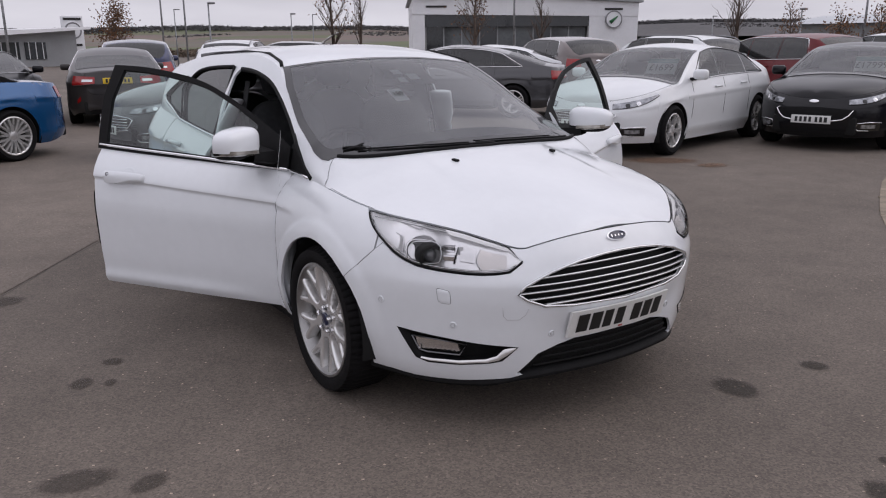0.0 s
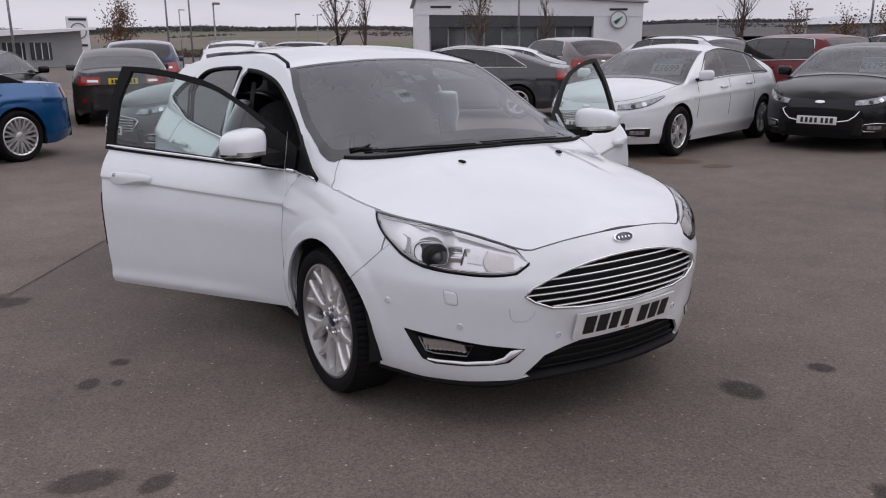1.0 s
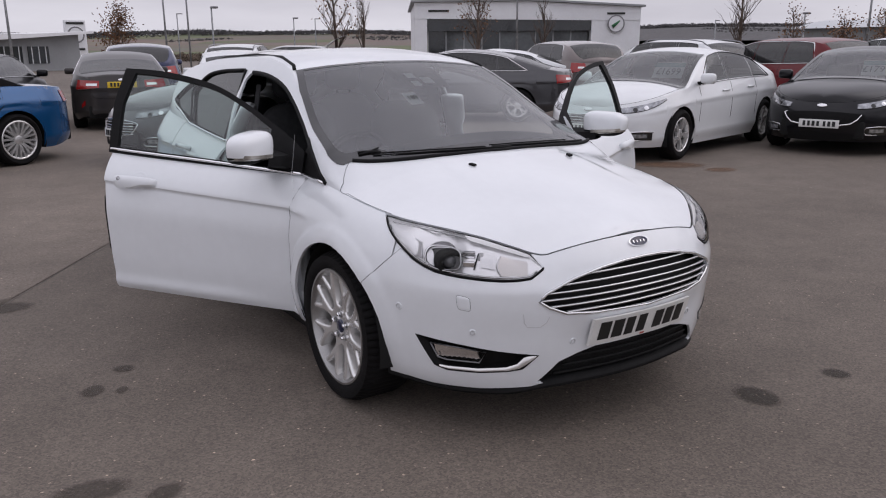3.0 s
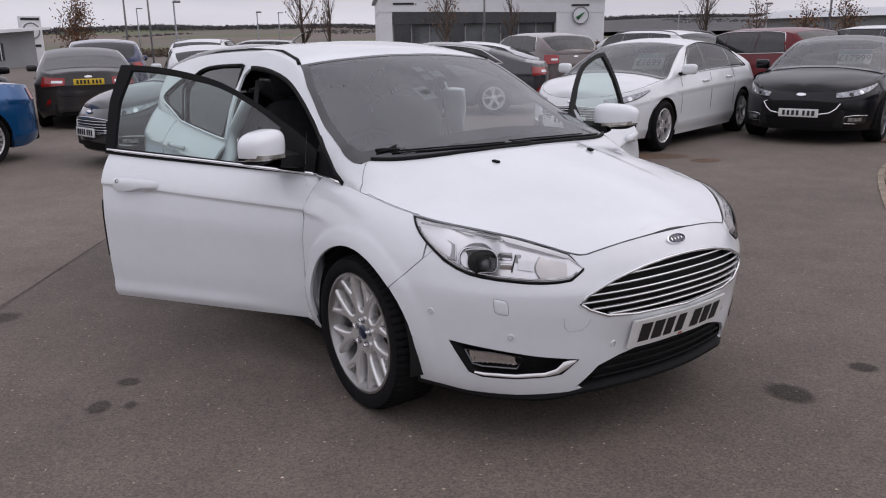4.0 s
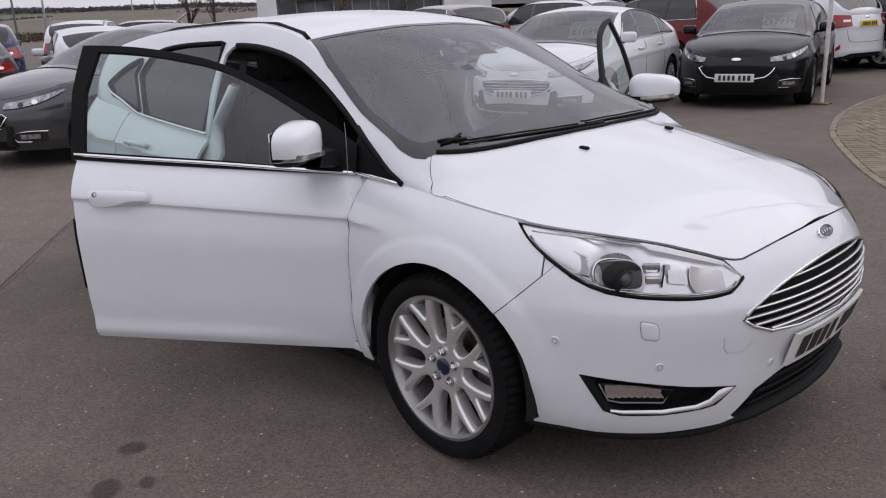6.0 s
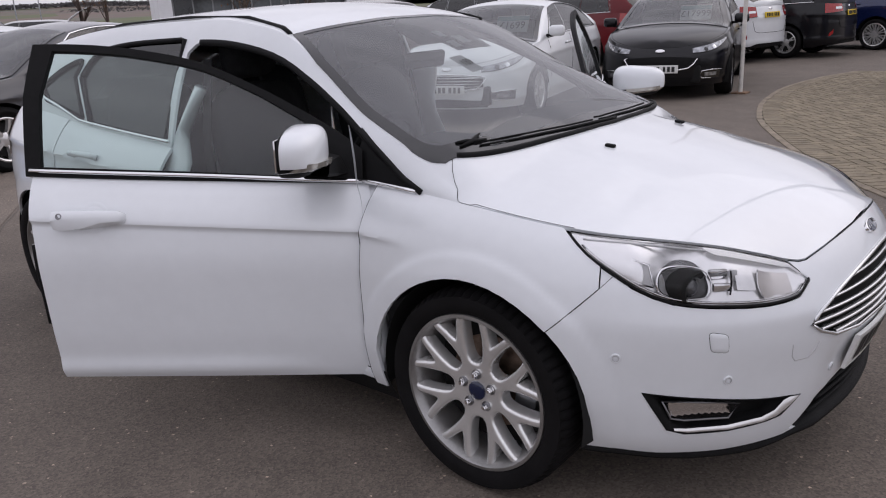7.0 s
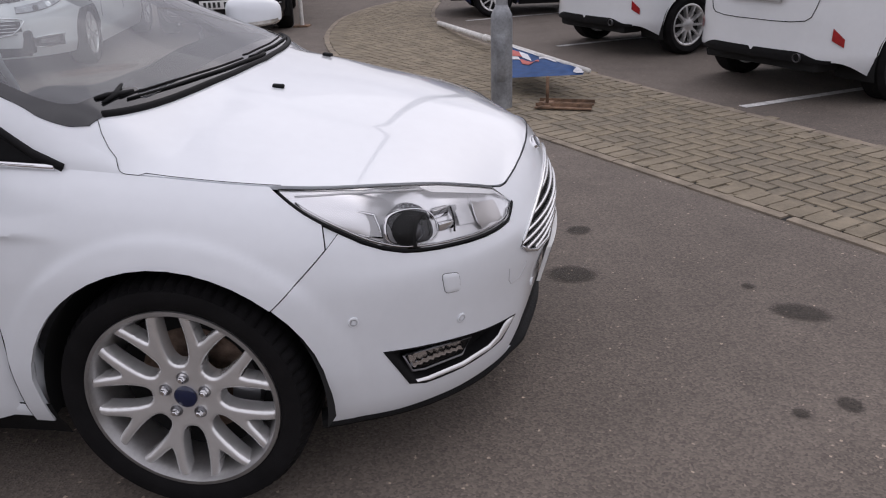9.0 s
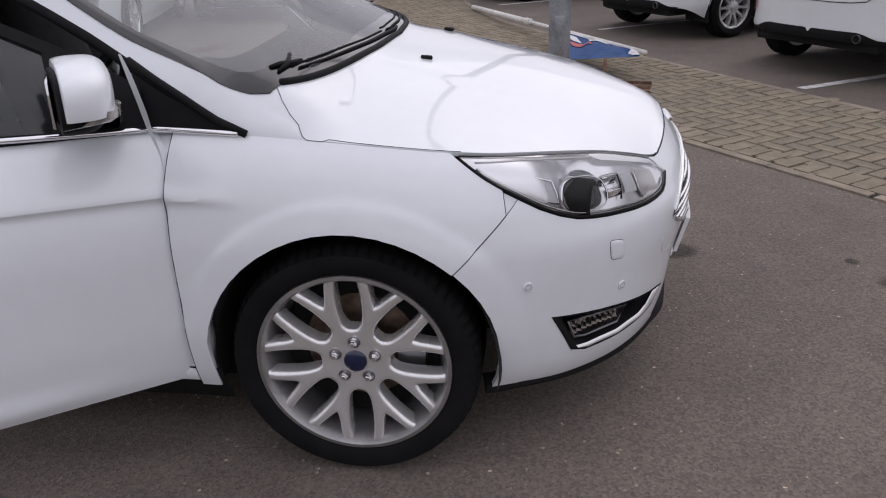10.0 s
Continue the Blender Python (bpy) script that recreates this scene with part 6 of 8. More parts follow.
# front wings
SEAM_X = -0.42
for sg in (-1, 1):
    arch_w = [(AR * math.cos(a) - 0.003, HERO.wheel + AR * math.sin(a)) for a in lin(0.80, math.pi + 0.22, 20)]
    low_z = 0.235
    xo = lambda p: HERO.plan(p)[0] - 0.003
    poly = [(xo(1.036), 0.738), (xo(1.072), 0.764), (xo(1.108), 0.784), (xo(1.14), 0.806), (xo(1.172), 0.829), (0.2, 0.90), (-0.104, 0.91), (-0.20, 0.95), (SEAM_X + 0.003, 0.95), (SEAM_X + 0.003, low_z)] + [(-0.372, low_z)] + [q for q in arch_w[::-1] if q[0] > -0.368]
    pa_, za_ = HERO.at_x(AR * math.cos(0.80)), HERO.wheel + AR * math.sin(0.80)
    poly += [(xo(pa_ + (1.036 - pa_) * t), za_ + (0.738 - za_) * t) for t in (0.17, 0.33, 0.5, 0.67, 0.83)]
    def wing_pt(x, z, sg=sg):
        return flank(x, min(z, HERO.belt(x)), sg)
    bm = skin(wing_pt, lin(-0.43, 0.47, 76), lin(0.20, 0.94, 84), poly, mid=(0, 0, 0.5))
    part("front_wing", bm, WHITE, hero)
    joint([nose(sg * (1.036 + (HERO.at_x(AR * math.cos(0.80)) - 1.036) * t), 0.738 + (HERO.wheel + AR * math.sin(0.80) - 0.738) * t, 0.0) for t in lin(0, 1, 10)], "bumper_joint", 0.0008)
    # inner flange behind the meeting point of wing, bumper and lamp
    bm = bmesh.new()
    grid(bm, lambda p, t: nose(sg * p, 0.66 + (lamp_low(p) - 0.002 - 0.66) * t, -0.005), lin(0.992, 1.068, 8), lin(0, 1, 10))
    face_out(bm, (0, 0, 0.5))
    part("wing_flange", bm, WHITE, hero)
    joint([flank(SEAM_X + 0.002, z, sg, -0.0005) for z in lin(0.245, 0.90, 16)], "door_gap", 0.0014)
    # black sill edge behind the front wheel
    bm = bmesh.new()
    grid(bm, lambda x, z: flank(x, z, sg, -0.004), lin(-0.35, -2.28, 30), lin(0.175, 0.30, 5))
    part("sill", bm, PLASTIC, hero)
    # wheel housing
    for xw in (0, -HERO.wb):
        bm = bmesh.new()
        lathe(bm, [(0.366, 0.872), (0.376, 0.80), (0.376, 0.52), (0.10, 0.50)], 32, a0=-0.18, a1=math.pi + 0.18)
        bmesh.ops.transform(bm, matrix=pose(xw, 0, HERO.wheel) @ Matrix.Diagonal((1, sg, 1, 1)), verts=bm.verts)
        part("wheel_housing", bm, DARK, hero)

# body shell: roof, pillars, tailgate skin
base_line = [(x - 0.006, w) for x, w in BON[:14]][::-1]
base_line = base_line + [(x, -w) for x, w in base_line[::-1][1:]]
SCREEN_P = base_line + [(-0.190, 0.578), (-0.235, 0.590), (-0.31, 0.600), (-0.52, 0.606), (-0.81, 0.604), (-0.99, 0.578), (-0.965, 0.45), (-0.94, 0.3), (-0.925, 0.0),
            (-0.94, -0.3), (-0.965, -0.45), (-0.99, -0.578), (-0.81, -0.604), (-0.52, -0.606), (-0.31, -0.600), (-0.235, -0.590), (-0.190, -0.578)]
DOORTOP = [(-0.235, 1.02), (-0.235, 0.985), (-0.40, 0.77), (-0.56, 0.672), (-0.75, 0.664), (-0.93, 0.667), (-1.24, 0.660), (-1.50, 0.662), (-1.56, 0.70), (-1.56, 1.02)]
REARWIN = [(-1.60, 0.985), (-1.60, 0.66), (-2.05, 0.668), (-2.25, 0.70), (-2.32, 0.80), (-2.20, 0.985)]
QUARTER = [(-2.26, 0.975), (-2.37, 0.80), (-2.32, 0.71), (-2.50, 0.76), (-2.66, 0.86), (-2.60, 0.93)]
TAILGL = [(-2.80, -0.5), (-2.80, 0.5), (-3.15, 0.52), (-3.15, -0.52)]
SHELL = [(x, w) for x, w in BON if w < 0][::-1] + [(0.03, 0.0)] + [(x, -w) for x, w in BON if w < 0] + [(-0.094, 1.0), (HERO.rear + 0.01, 1.0), (HERO.rear + 0.01, -1.0), (-0.094, -1.0)]
def rounded(poly, first, last, n=2):
    """Eases the corners first to last of an outline by cutting them."""
    head, mid, tail = poly[:first], poly[first:last + 1], poly[last + 1:]
    for _ in range(n):
        out = [mid[0]]
        for (xa, ya), (xb, yb) in zip(mid, mid[1:]):
            out += [(xa * 0.75 + xb * 0.25, ya * 0.75 + yb * 0.25), (xa * 0.25 + xb * 0.75, ya * 0.25 + yb * 0.75)]
        mid = out + [mid[-1]]
    return head + mid + tail


DOORTOP, REARWIN, QUARTER = rounded(DOORTOP, 1, 8), rounded(REARWIN, 1, 4), rounded(QUARTER, 1, 4)
mirr = lambda poly: [poly, [(a, -b) for a, b in poly]]
bm = skin(over, lin(HERO.rear + 0.01, 0.03, 200), lin(-1, 1, 100), SHELL, [SCREEN_P, TAILGL] + mirr(DOORTOP) + mirr(REARWIN) + mirr(QUARTER), kv=0.8)
part("body_shell", bm, WHITE, hero)
cabin_lin = bmesh.new()
grid(cabin_lin, lambda x, w: over(x, w, -0.035), lin(-3.0, -0.98, 30), lin(-0.58, 0.58, 16))
part("headlining", cabin_lin, mat("grey_headlining", (0.16, 0.16, 0.155), 0.9, var=0.1, scale=20), hero)

for sg in (-1, 1):
    # rear door, rear quarter
    arch_r = [(-HERO.wb + 0.355 * math.cos(a), HERO.wheel + 0.355 * math.sin(a)) for a in lin(0.0, math.pi, 20)]
    RD = [(-1.525, 0.245), (-1.565, 1.2), (-2.36, 1.2), (-2.40, 0.84)] + [q for q in arch_r if -2.42 < q[0] < -2.29][::-1] + [(-2.283, 0.30), (-2.27, 0.245)]
    bm = skin(lambda x, z, sg=sg: flank(x, min(z, HERO.belt(x)), sg), lin(-2.43, -1.51, 60), lin(0.23, 1.06, 40), RD)
    rdoor = part("rear_door", bm, WHITE, hero)
    bm = bmesh.new()
    sweep(bm, [flank(x, 0.875, sg, d) for x, d in ((-2.02, 0.004), (-2.04, 0.03), (-2.12, 0.036), (-2.20, 0.03), (-2.215, 0.004))], 0.014, 8)
    part("door_handle", bm, WHITE, rdoor)
    qpoly = [(-2.408, 0.84), (-2.37, 1.2), (-3.46, 1.2), (-3.46, 0.235), (-3.01, 0.235)] + [q for q in arch_r if q[0] < -2.42][::-1]
    def quarter_pt(p, z, sg=sg):
        return nose(sg * p, min(z, HERO.belt(HERO.plan(p)[0])))
    ps = lin(HERO.at_x(-2.35), HERO.total, 70)
    to_p = lambda poly: [(HERO.at_x(x) if x > -3.2 else HERO.total + 0.02, z) for x, z in poly]
    bm = skin(quarter_pt, ps, lin(0.22, 1.1, 44), to_p(qpoly), mid=(-2.2, 0, 0.5))
    part("rear_quarter", bm, WHITE, hero)
    bm = bmesh.new()
    flank_patch(HERO, bm, HERO.at_x(-2.98), HERO.at_x(-2.98) + 0.62, lambda u: 0.80 + 0.02 * u, lambda u: 0.99 + 0.02 * u, sg, 0.008, 10, 6)
    part("tail_light", bm, REDLENS, hero)
    # glass behind the doors
    for nm, poly in (("rear_door_window", REARWIN), ("quarter_window", QUARTER)):
        x0, x1 = min(q[0] for q in poly), max(q[0] for q in poly)
        bm = skin(lambda x, w, sg=sg: over(x, sg * w, -0.004), lin(x0 - 0.01, x1 + 0.01, 24), lin(0.64, 0.99, 16), poly, kv=0.8, flange=0)
        part(nm, bm, TINT, hero)
        bm = bmesh.new()
        sweep(bm, [over(a, sg * b, 0.002) for a, b in poly + poly[:2]], 0.011, 6)
        part("window_seal", bm, PLASTIC, hero)
    bm = bmesh.new()
    sweep(bm, [over(x, sg * 0.985, 0.006) for x in lin(-1.57, -2.28, 14)] + [over(-2.45, sg * 0.955, 0.006), over(-2.60, sg * 0.925, 0.006), over(-2.68, sg * 0.87, 0.006)], 0.009, 6)
    part("window_trim", bm, CHROME, hero)
    # B-pillar and door aperture
    bm = bmesh.new()
    pts = [flank(-1.53, z, sg, -0.05) for z in lin(0.26, 0.92, 6)] + [over(-1.54 + 0.02 * k, sg * w, -0.03) for k, w in enumerate(lin(0.97, 0.80, 5))]
    sweep(bm, pts, 0.075, 10, 0.32)
    part("door_pillar", bm, WHITE, hero)
    bm = bmesh.new()
    pts = [flank(SEAM_X - 0.02, z, sg, -0.06) for z in lin(0.24, 0.90, 7)]
    sweep(bm, pts, 0.05, 10)
    part("hinge_pillar", bm, WHITE, hero)
    bm = bmesh.new()
    pts = [over(x, sg * w, -0.012) for x, w in rounded([(-0.40, 0.78), (-0.56, 0.675), (-0.75, 0.667), (-0.93, 0.670), (-1.24, 0.663), (-1.50, 0.666)], 0, 5)]
    sweep(bm, pts, 0.016, 8)
    part("door_seal", bm, PLASTIC, hero)
    bm = bmesh.new()
    sweep(bm, [flank(x, 0.27, sg, -0.035) for x in lin(-0.42, -1.56, 10)], 0.04, 10)
    part("door_sill", bm, WHITE, hero)
    # fixed triangle ahead of the door
    TRI = [(-0.24, 0.975), (-0.40, 0.775), (-0.52, 0.70), (-0.52, 0.975)]
    bm = skin(lambda x, w, sg=sg: over(x, sg * w, -0.006), lin(-0.53, -0.23, 18), lin(0.68, 0.99, 14), TRI, kv=0.8, flange=0.01)
    tri = part("corner_panel", bm, PLASTIC, hero, "black plastic corner panel ahead of the door")
    bm = bmesh.new()
    sweep(bm, [over(x, sg * w, 0.001) for x, w in ((-0.235, 0.985), (-0.31, 0.885), (-0.40, 0.78), (-0.46, 0.735), (-0.53, 0.69))], 0.010, 6)
    part("corner_seal", bm, PLASTIC, tri)
    bm = bmesh.new()
    sweep(bm, [over(x, sg * 0.985, 0.004) for x in lin(-0.255, -0.50, 6)], 0.008, 6)
    part("window_trim", bm, CHROME, tri)
    # roof joint strip
    bm = bmesh.new()
    sweep(bm, [over(x, sg * w, 0.001) for x, w in ((-1.0, 0.58), (-1.06, 0.565), (-1.3, 0.545), (-1.7, 0.535), (-2.2, 0.535), (-2.7, 0.54), (-2.9, 0.55))], 0.010, 6)
    part("roof_strip", bm, PLASTIC, hero)

# windscreen with its black border, wipers, sensor housing
bm = skin(lambda x, w: over(x, w, 0.001), lin(-1.0, 0.02, 50), lin(-0.62, 0.62, 50), SCREEN_P, kv=0.8, flange=0)
screen = part("windscreen", bm, SCREEN, hero, "clear laminated windscreen")
inner = [(-0.50 + (x + 0.50) * (0.84 if x > -0.5 else 0.945), w * 0.945) for x, w in SCREEN_P]
bm = skin(lambda x, w: over(x, w, 0.003), lin(-1.0, 0.02, 60), lin(-0.62, 0.62, 60), SCREEN_P, [inner], kv=0.8, flange=0)
part("screen_border", bm, GLOSSB, screen)
bm = skin(lambda x, w: over(x, w, 0.001), lin(-3.18, -2.78, 16), lin(-0.54, 0.54, 24), TAILGL, kv=0.8, flange=0)
part("tailgate_window", bm, TINT, hero)
bm = bmesh.new()
grid(bm, lambda x, w: over(x, w, -0.022), [-0.20, -0.12, -0.05, 0.0, 0.05, 0.10], lin(-0.6, 0.6, 24))
part("cowl", bm, PLASTIC, hero)
def along(y, back, d):
    """A point beside the rear edge of the bonnet."""
    x = scuttle(abs(y)) - back
    return over(x, HERO.across(x, y), d)


bm = bmesh.new()
sweep(bm, [along(y, 0.004, 0.003) for y in lin(-0.69, 0.69, 70)], 0.0095, 8)
part("scuttle_seal", bm, PLASTIC, hero)
for y0, y1, back in ((0.06, -0.60, 0.022), (0.60, -0.04, 0.018)):
    bm = bmesh.new()
    sweep(bm, [along(y0 + (y1 - y0) * t, back + 0.02 * t, 0.006) for t in lin(0, 1, 16)], [0.003 + 0.003 * (1 - t) for t in lin(0, 1, 16)], 6)
    blade = part("wiper", bm, PLASTIC, hero)
    bm = bmesh.new()
    sweep(bm, [along(y0 + (y1 - y0) * t, back + 0.018 + 0.02 * t, 0.003) for t in lin(0.2, 1, 14)], 0.0035, 6)
    part("wiper_blade", bm, RUBBER, blade)
bm = bmesh.new()
sweep(bm, [over(x, w, 0.006) for x, w in ((-0.212, -0.515), (-0.196, -0.490), (-0.176, -0.470), (-0.160, -0.440))], [0.006, 0.010, 0.011, 0.006], 8, 0.6)
sweep(bm, [over(x, w, 0.007) for x, w in ((-0.190, -0.520), (-0.182, -0.480), (-0.190, -0.440))], [0.004, 0.009, 0.005], 8, 0.7)
part("wiper_pivot", bm, PLASTIC, hero)
bm = bmesh.new()
v = over(-0.84, 0.0, -0.035)
box(bm, 0, 0, 0, 0.17, 0.26, 0.05, 0.02, pose(v.x, v.y, v.z, 0, 25, 0))
sens = part("sensor_housing", bm, PLASTIC, hero)
bm = bmesh.new()
v = over(-0.76, 0.0, -0.15)
box(bm, 0, 0, 0, 0.03, 0.25, 0.07, 0.014, pose(v.x - 0.06, v.y, v.z + 0.02, 0, 10, 0))
part("rear_view_mirror", bm, GLOSSB, sens)
bm = bmesh.new()
grid(bm, lambda x, q: over(x, q * (0.12 if x < -0.75 else 0.12 - 0.16 * (x + 0.75)), -0.0035), lin(-0.935, -0.60, 10), lin(-1, 1, 9))
part("sensor_patch", bm, GLOSSB, screen)
for (x, w, sx, sy) in ((-0.735, -0.055, 0.050, 0.045), (-0.650, -0.062, 0.050, 0.040), (-0.680, 0.010, 0.060, 0.055)):
    bm = bmesh.new()
    grid(bm, lambda a, b: over(x + a * sx, w + b * sy, -0.0022), lin(-0.5, 0.5, 3), lin(-0.5, 0.5, 3))
    part("camera_window", bm, LAMPGREY, screen)
bm = bmesh.new()
grid(bm, lambda a, b: over(-0.510 + a * 0.115, -0.152 + b * 0.062, -0.002), lin(-0.5, 0.5, 3), lin(-0.5, 0.5, 3))
stick = part("stock_sticker", bm, mat("translucent_sticker", (0.48, 0.49, 0.49), 0.8), screen, "pale stock number sticker")
cu = bpy.data.curves.new("stock_text", "FONT")
cu.body, cu.size, cu.align_x, cu.align_y = "189", 0.040, "CENTER", "CENTER"
to = new("stock_number", cu)
me = bpy.data.meshes.new_from_object(to.evaluated_get(bpy.context.evaluated_depsgraph_get()))
bpy.data.objects.remove(to)
me.materials.append(CHAR)
num = new("stock_number", me)
num.parent = stick
v = over(-0.510, -0.152, 0.0035)
num.matrix_basis = Matrix.Translation(v) @ Vector((0, 0, 1)).rotation_difference(Vector((0.40, -0.07, 0.91))).to_matrix().to_4x4() @ pose(0, 0, 0, 0, 0, 90) @ Matrix.Diagonal((1, 1.5, 1, 1))

# headlamps
def smooth_loop(pts, rounds):
    """A closed outline with its corners cut round."""
    for _ in range(rounds):
        pts = [(a[0] + (b[0] - a[0]) * t, a[1] + (b[1] - a[1]) * t) for a, b in zip(pts, pts[1:] + pts[:1]) for t in (0.25, 0.75)]
    return pts


for sg in (-1, 1):
    lamp = new("headlight")
    lamp.parent = hero
    tagged(lamp, "clear swept-back headlamp with a projector")
    P0, P1 = 0.455, 1.170
    lo = lambda p: lamp_low(p) + 0.002
    hi = lambda p: min(shoulder(p) - 0.003, 0.694 + (p - 0.452) * 0.85)
    def lens_pt(p, z, d, sg=sg, lo=lo, hi=hi):
        """A point in the lamp, whose cover swells out past the bumper and the bonnet edge."""
        t = clamp((z - lo(p)) / max(hi(p) - lo(p), 0.004))
        swell = 0.024 * step(p, 0.46, 0.80) * (1 - step(p, 0.92, 1.17)) * math.sin(math.pi * t) ** 0.7
        return nose(sg * p, z, d + swell if d + swell else 0.0)
    us = lin(P0, P1, 40)
    bm = bmesh.new()
    grid(bm, lambda p, t: lens_pt(p, lo(p) + (hi(p) - lo(p)) * t, 0.002), us, lin(0, 1, 9))
    face_out(bm, (0, 0, 0.6))
    part("lens", bm, CLEAR, lamp).visible_shadow = False
    zz = lambda p, t: lo(p) + (hi(p) - lo(p)) * t
    bm = bmesh.new()
    def bowl(p, t):
        k = step(p, P0, P0 + 0.08) * (1 - step(p, 0.90, 1.0)) * math.sin(math.pi * clamp(t, 0.0, 1.0)) ** 0.5
        return lens_pt(p, zz(p, t), -0.005 - (0.018 + 0.045 * math.exp(-((p - 0.835) / 0.06) ** 2)) * k)
    grid(bm, bowl, us, lin(0, 1, 14), flip=sg > 0)
    part("reflector", bm, LAMPCHR, lamp)
    bm = bmesh.new()
    rim = [lens_pt(p, lo(p) + 0.001, 0.0) for p in us] + [lens_pt(p, hi(p) - 0.001, -0.002) for p in us[::-1]]
    sweep(bm, rim + rim[:1], [0.0036] * 40 + [0.0018] * 40 + [0.0036], 6)
    part("lamp_seal", bm, PLASTIC, lamp)
    # silver inner rim inside the black seal
    bm = bmesh.new()
    sweep(bm, [lens_pt(p, lo(p) + 0.010, -0.005) for p in lin(0.48, 1.13, 36)], 0.0036, 6)
    part("inner_rim", bm, CHROME, lamp)
    # grey inner panel towards the wing, with a bright frame
    fr = [(1.096, 0.803), (1.055, 0.770), (1.012, 0.741), (0.965, 0.722), (0.929, 0.713), (0.934, 0.735), (0.941, 0.760), (1.01, 0.782)]
    bm = bmesh.new()
    bm.faces.new([bm.verts.new(lens_pt(p, z, -0.0095)) for p, z in fr])
    face_out(bm, (0, 0, 0.6))
    part("inner_panel", bm, LAMPGREY, lamp)
    bm = bmesh.new()
    sweep(bm, [lens_pt(p, z, -0.008) for p, z in fr + fr[:2]], 0.0030, 6)
    part("panel_frame", bm, CHROME, lamp)
    # light bar along the top edge, ending at the inner tip
    bm = bmesh.new()
    wedge = curve((0.470, 0.003), (0.53, 0.010), (0.62, 0.013), (0.70, 0.015), (0.745, 0.015), (0.775, 0.003))
    grid(bm, lambda p, t: lens_pt(p, hi(p) - 0.006 - wedge(p) * t, 0.0004 - 0.003 * t * t), lin(0.470, 0.775, 26), lin(0, 1, 5), flip=sg > 0)
    part("light_bar", bm, mat("pale_light_guide", (0.86, 0.86, 0.86), 0.2, coat=0.4), lamp)
    bm = bmesh.new()
    sweep(bm, [lens_pt(p, hi(p) - 0.012, -0.006) for p in lin(0.77, 1.13, 20)], 0.0032, 6)
    part("top_rim", bm, LAMPGREY, lamp)
    # black cove round the projector, framed in chrome
    cove = [(0.922, 0.716), (0.905, 0.694), (0.86, 0.684), (0.80, 0.682), (0.776, 0.690), (0.772, 0.716), (0.784, 0.744), (0.83, 0.757), (0.885, 0.758), (0.915, 0.748)]
    bm = bmesh.new()
    bm.faces.new([bm.verts.new(lens_pt(p, z, -0.034)) for p, z in smooth_loop(cove, 3)])
    face_out(bm, (0, 0, 0.6))
    part("projector_cove", bm, GLOSSB, lamp)
    bm = bmesh.new()
    ring = smooth_loop(cove, 3)
    sweep(bm, [lens_pt(p, z, -0.013) for p, z in ring + ring[:2]], [0.0022 + 0.0030 * step(p, 0.84, 0.92) for p, z in ring + ring[:2]], 6)
    part("cove_frame", bm, CHROME, lamp)
    # projector under a bright brow, in an upright black shroud
    q = Vector((0.97, sg * 0.20, -0.02)).to_track_quat("Z", "Y").to_matrix().to_4x4()
    c = lens_pt(0.838, 0.722, -0.058)
    bm = bmesh.new()
    lathe(bm, [(0.0, -0.02), (0.050, -0.02), (0.055, 0.0), (0.054, 0.036), (0.049, 0.042), (0.035, 0.036), (0.031, 0.0)], 32, axis="Z")
    bmesh.ops.transform(bm, matrix=Matrix.Translation(c) @ q, verts=bm.verts)
    for v in bm.verts:
        v.co.z = c.z + (v.co.z - c.z) * 0.86
    shroud = part("projector_shroud", bm, DARK, lamp)
    bm = bmesh.new()
    lathe(bm, [(0.0, 0.044), (0.013, 0.041), (0.024, 0.032), (0.031, 0.010)], 24, axis="Z")
    bmesh.ops.transform(bm, matrix=Matrix.Translation(c) @ q, verts=bm.verts)
    part("projector_lens", bm, mat("projector_glass", (0.05, 0.052, 0.058), 0.03, 0.0, 1.0), shroud)
    bm = bmesh.new()
    grid(bm, lambda a, d: lens_pt((0.855 + 0.066 * math.cos(a)), 0.724 + 0.048 * math.sin(a), d), lin(-0.5, math.pi * 0.97, 22), (-0.048, -0.030, -0.012))
    bmesh.ops.solidify(bm, geom=bm.faces[:], thickness=0.0035)
    part("projector_brow", bm, CHROME, lamp)
    # clear chamber towards the grille: stepped reflectors and the turn signal
    for k, (p, z, sw, sh) in enumerate(((0.748, 0.736, 0.050, 0.026), (0.742, 0.706, 0.046, 0.022), (0.700, 0.730, 0.020, 0.030))):
        c = lens_pt(p, z, -0.022)
        bm = bmesh.new()
        box(bm, 0, 0, 0, 0.016, sw, sh, 0.004, Matrix.Translation(c) @ pose(0, 0, 0, 0, 12 - 10 * k, sg * 48))
        part("reflector_step", bm, CHROME if k != 2 else LAMPGREY, lamp)
    bm = bmesh.new()
    sweep(bm, [lens_pt((0.722 - 0.012 * t), 0.686 + 0.052 * t, -0.012) for t in lin(0, 1, 6)], 0.0025, 6)
    part("chamber_edge", bm, PLASTIC, lamp)
    bm = bmesh.new()
    grid(bm, lambda p, t: lens_pt(p, zz(p, t), -0.013), lin(0.640, 0.700, 5), lin(0.30, 0.70, 5), flip=sg > 0)
    part("chamber_panel", bm, LAMPIN, lamp)
    bm = bmesh.new()
    grid(bm, lambda k, t: lens_pt((0.515 + (0.105 + 0.014 * math.sin(math.pi * t)) * k), zz(0.515 + 0.105 * k, 0.14 + 0.56 * t), -0.012 - 0.006 * math.sin(math.pi * k)), lin(0, 1, 9), lin(0, 1, 9), flip=sg > 0)
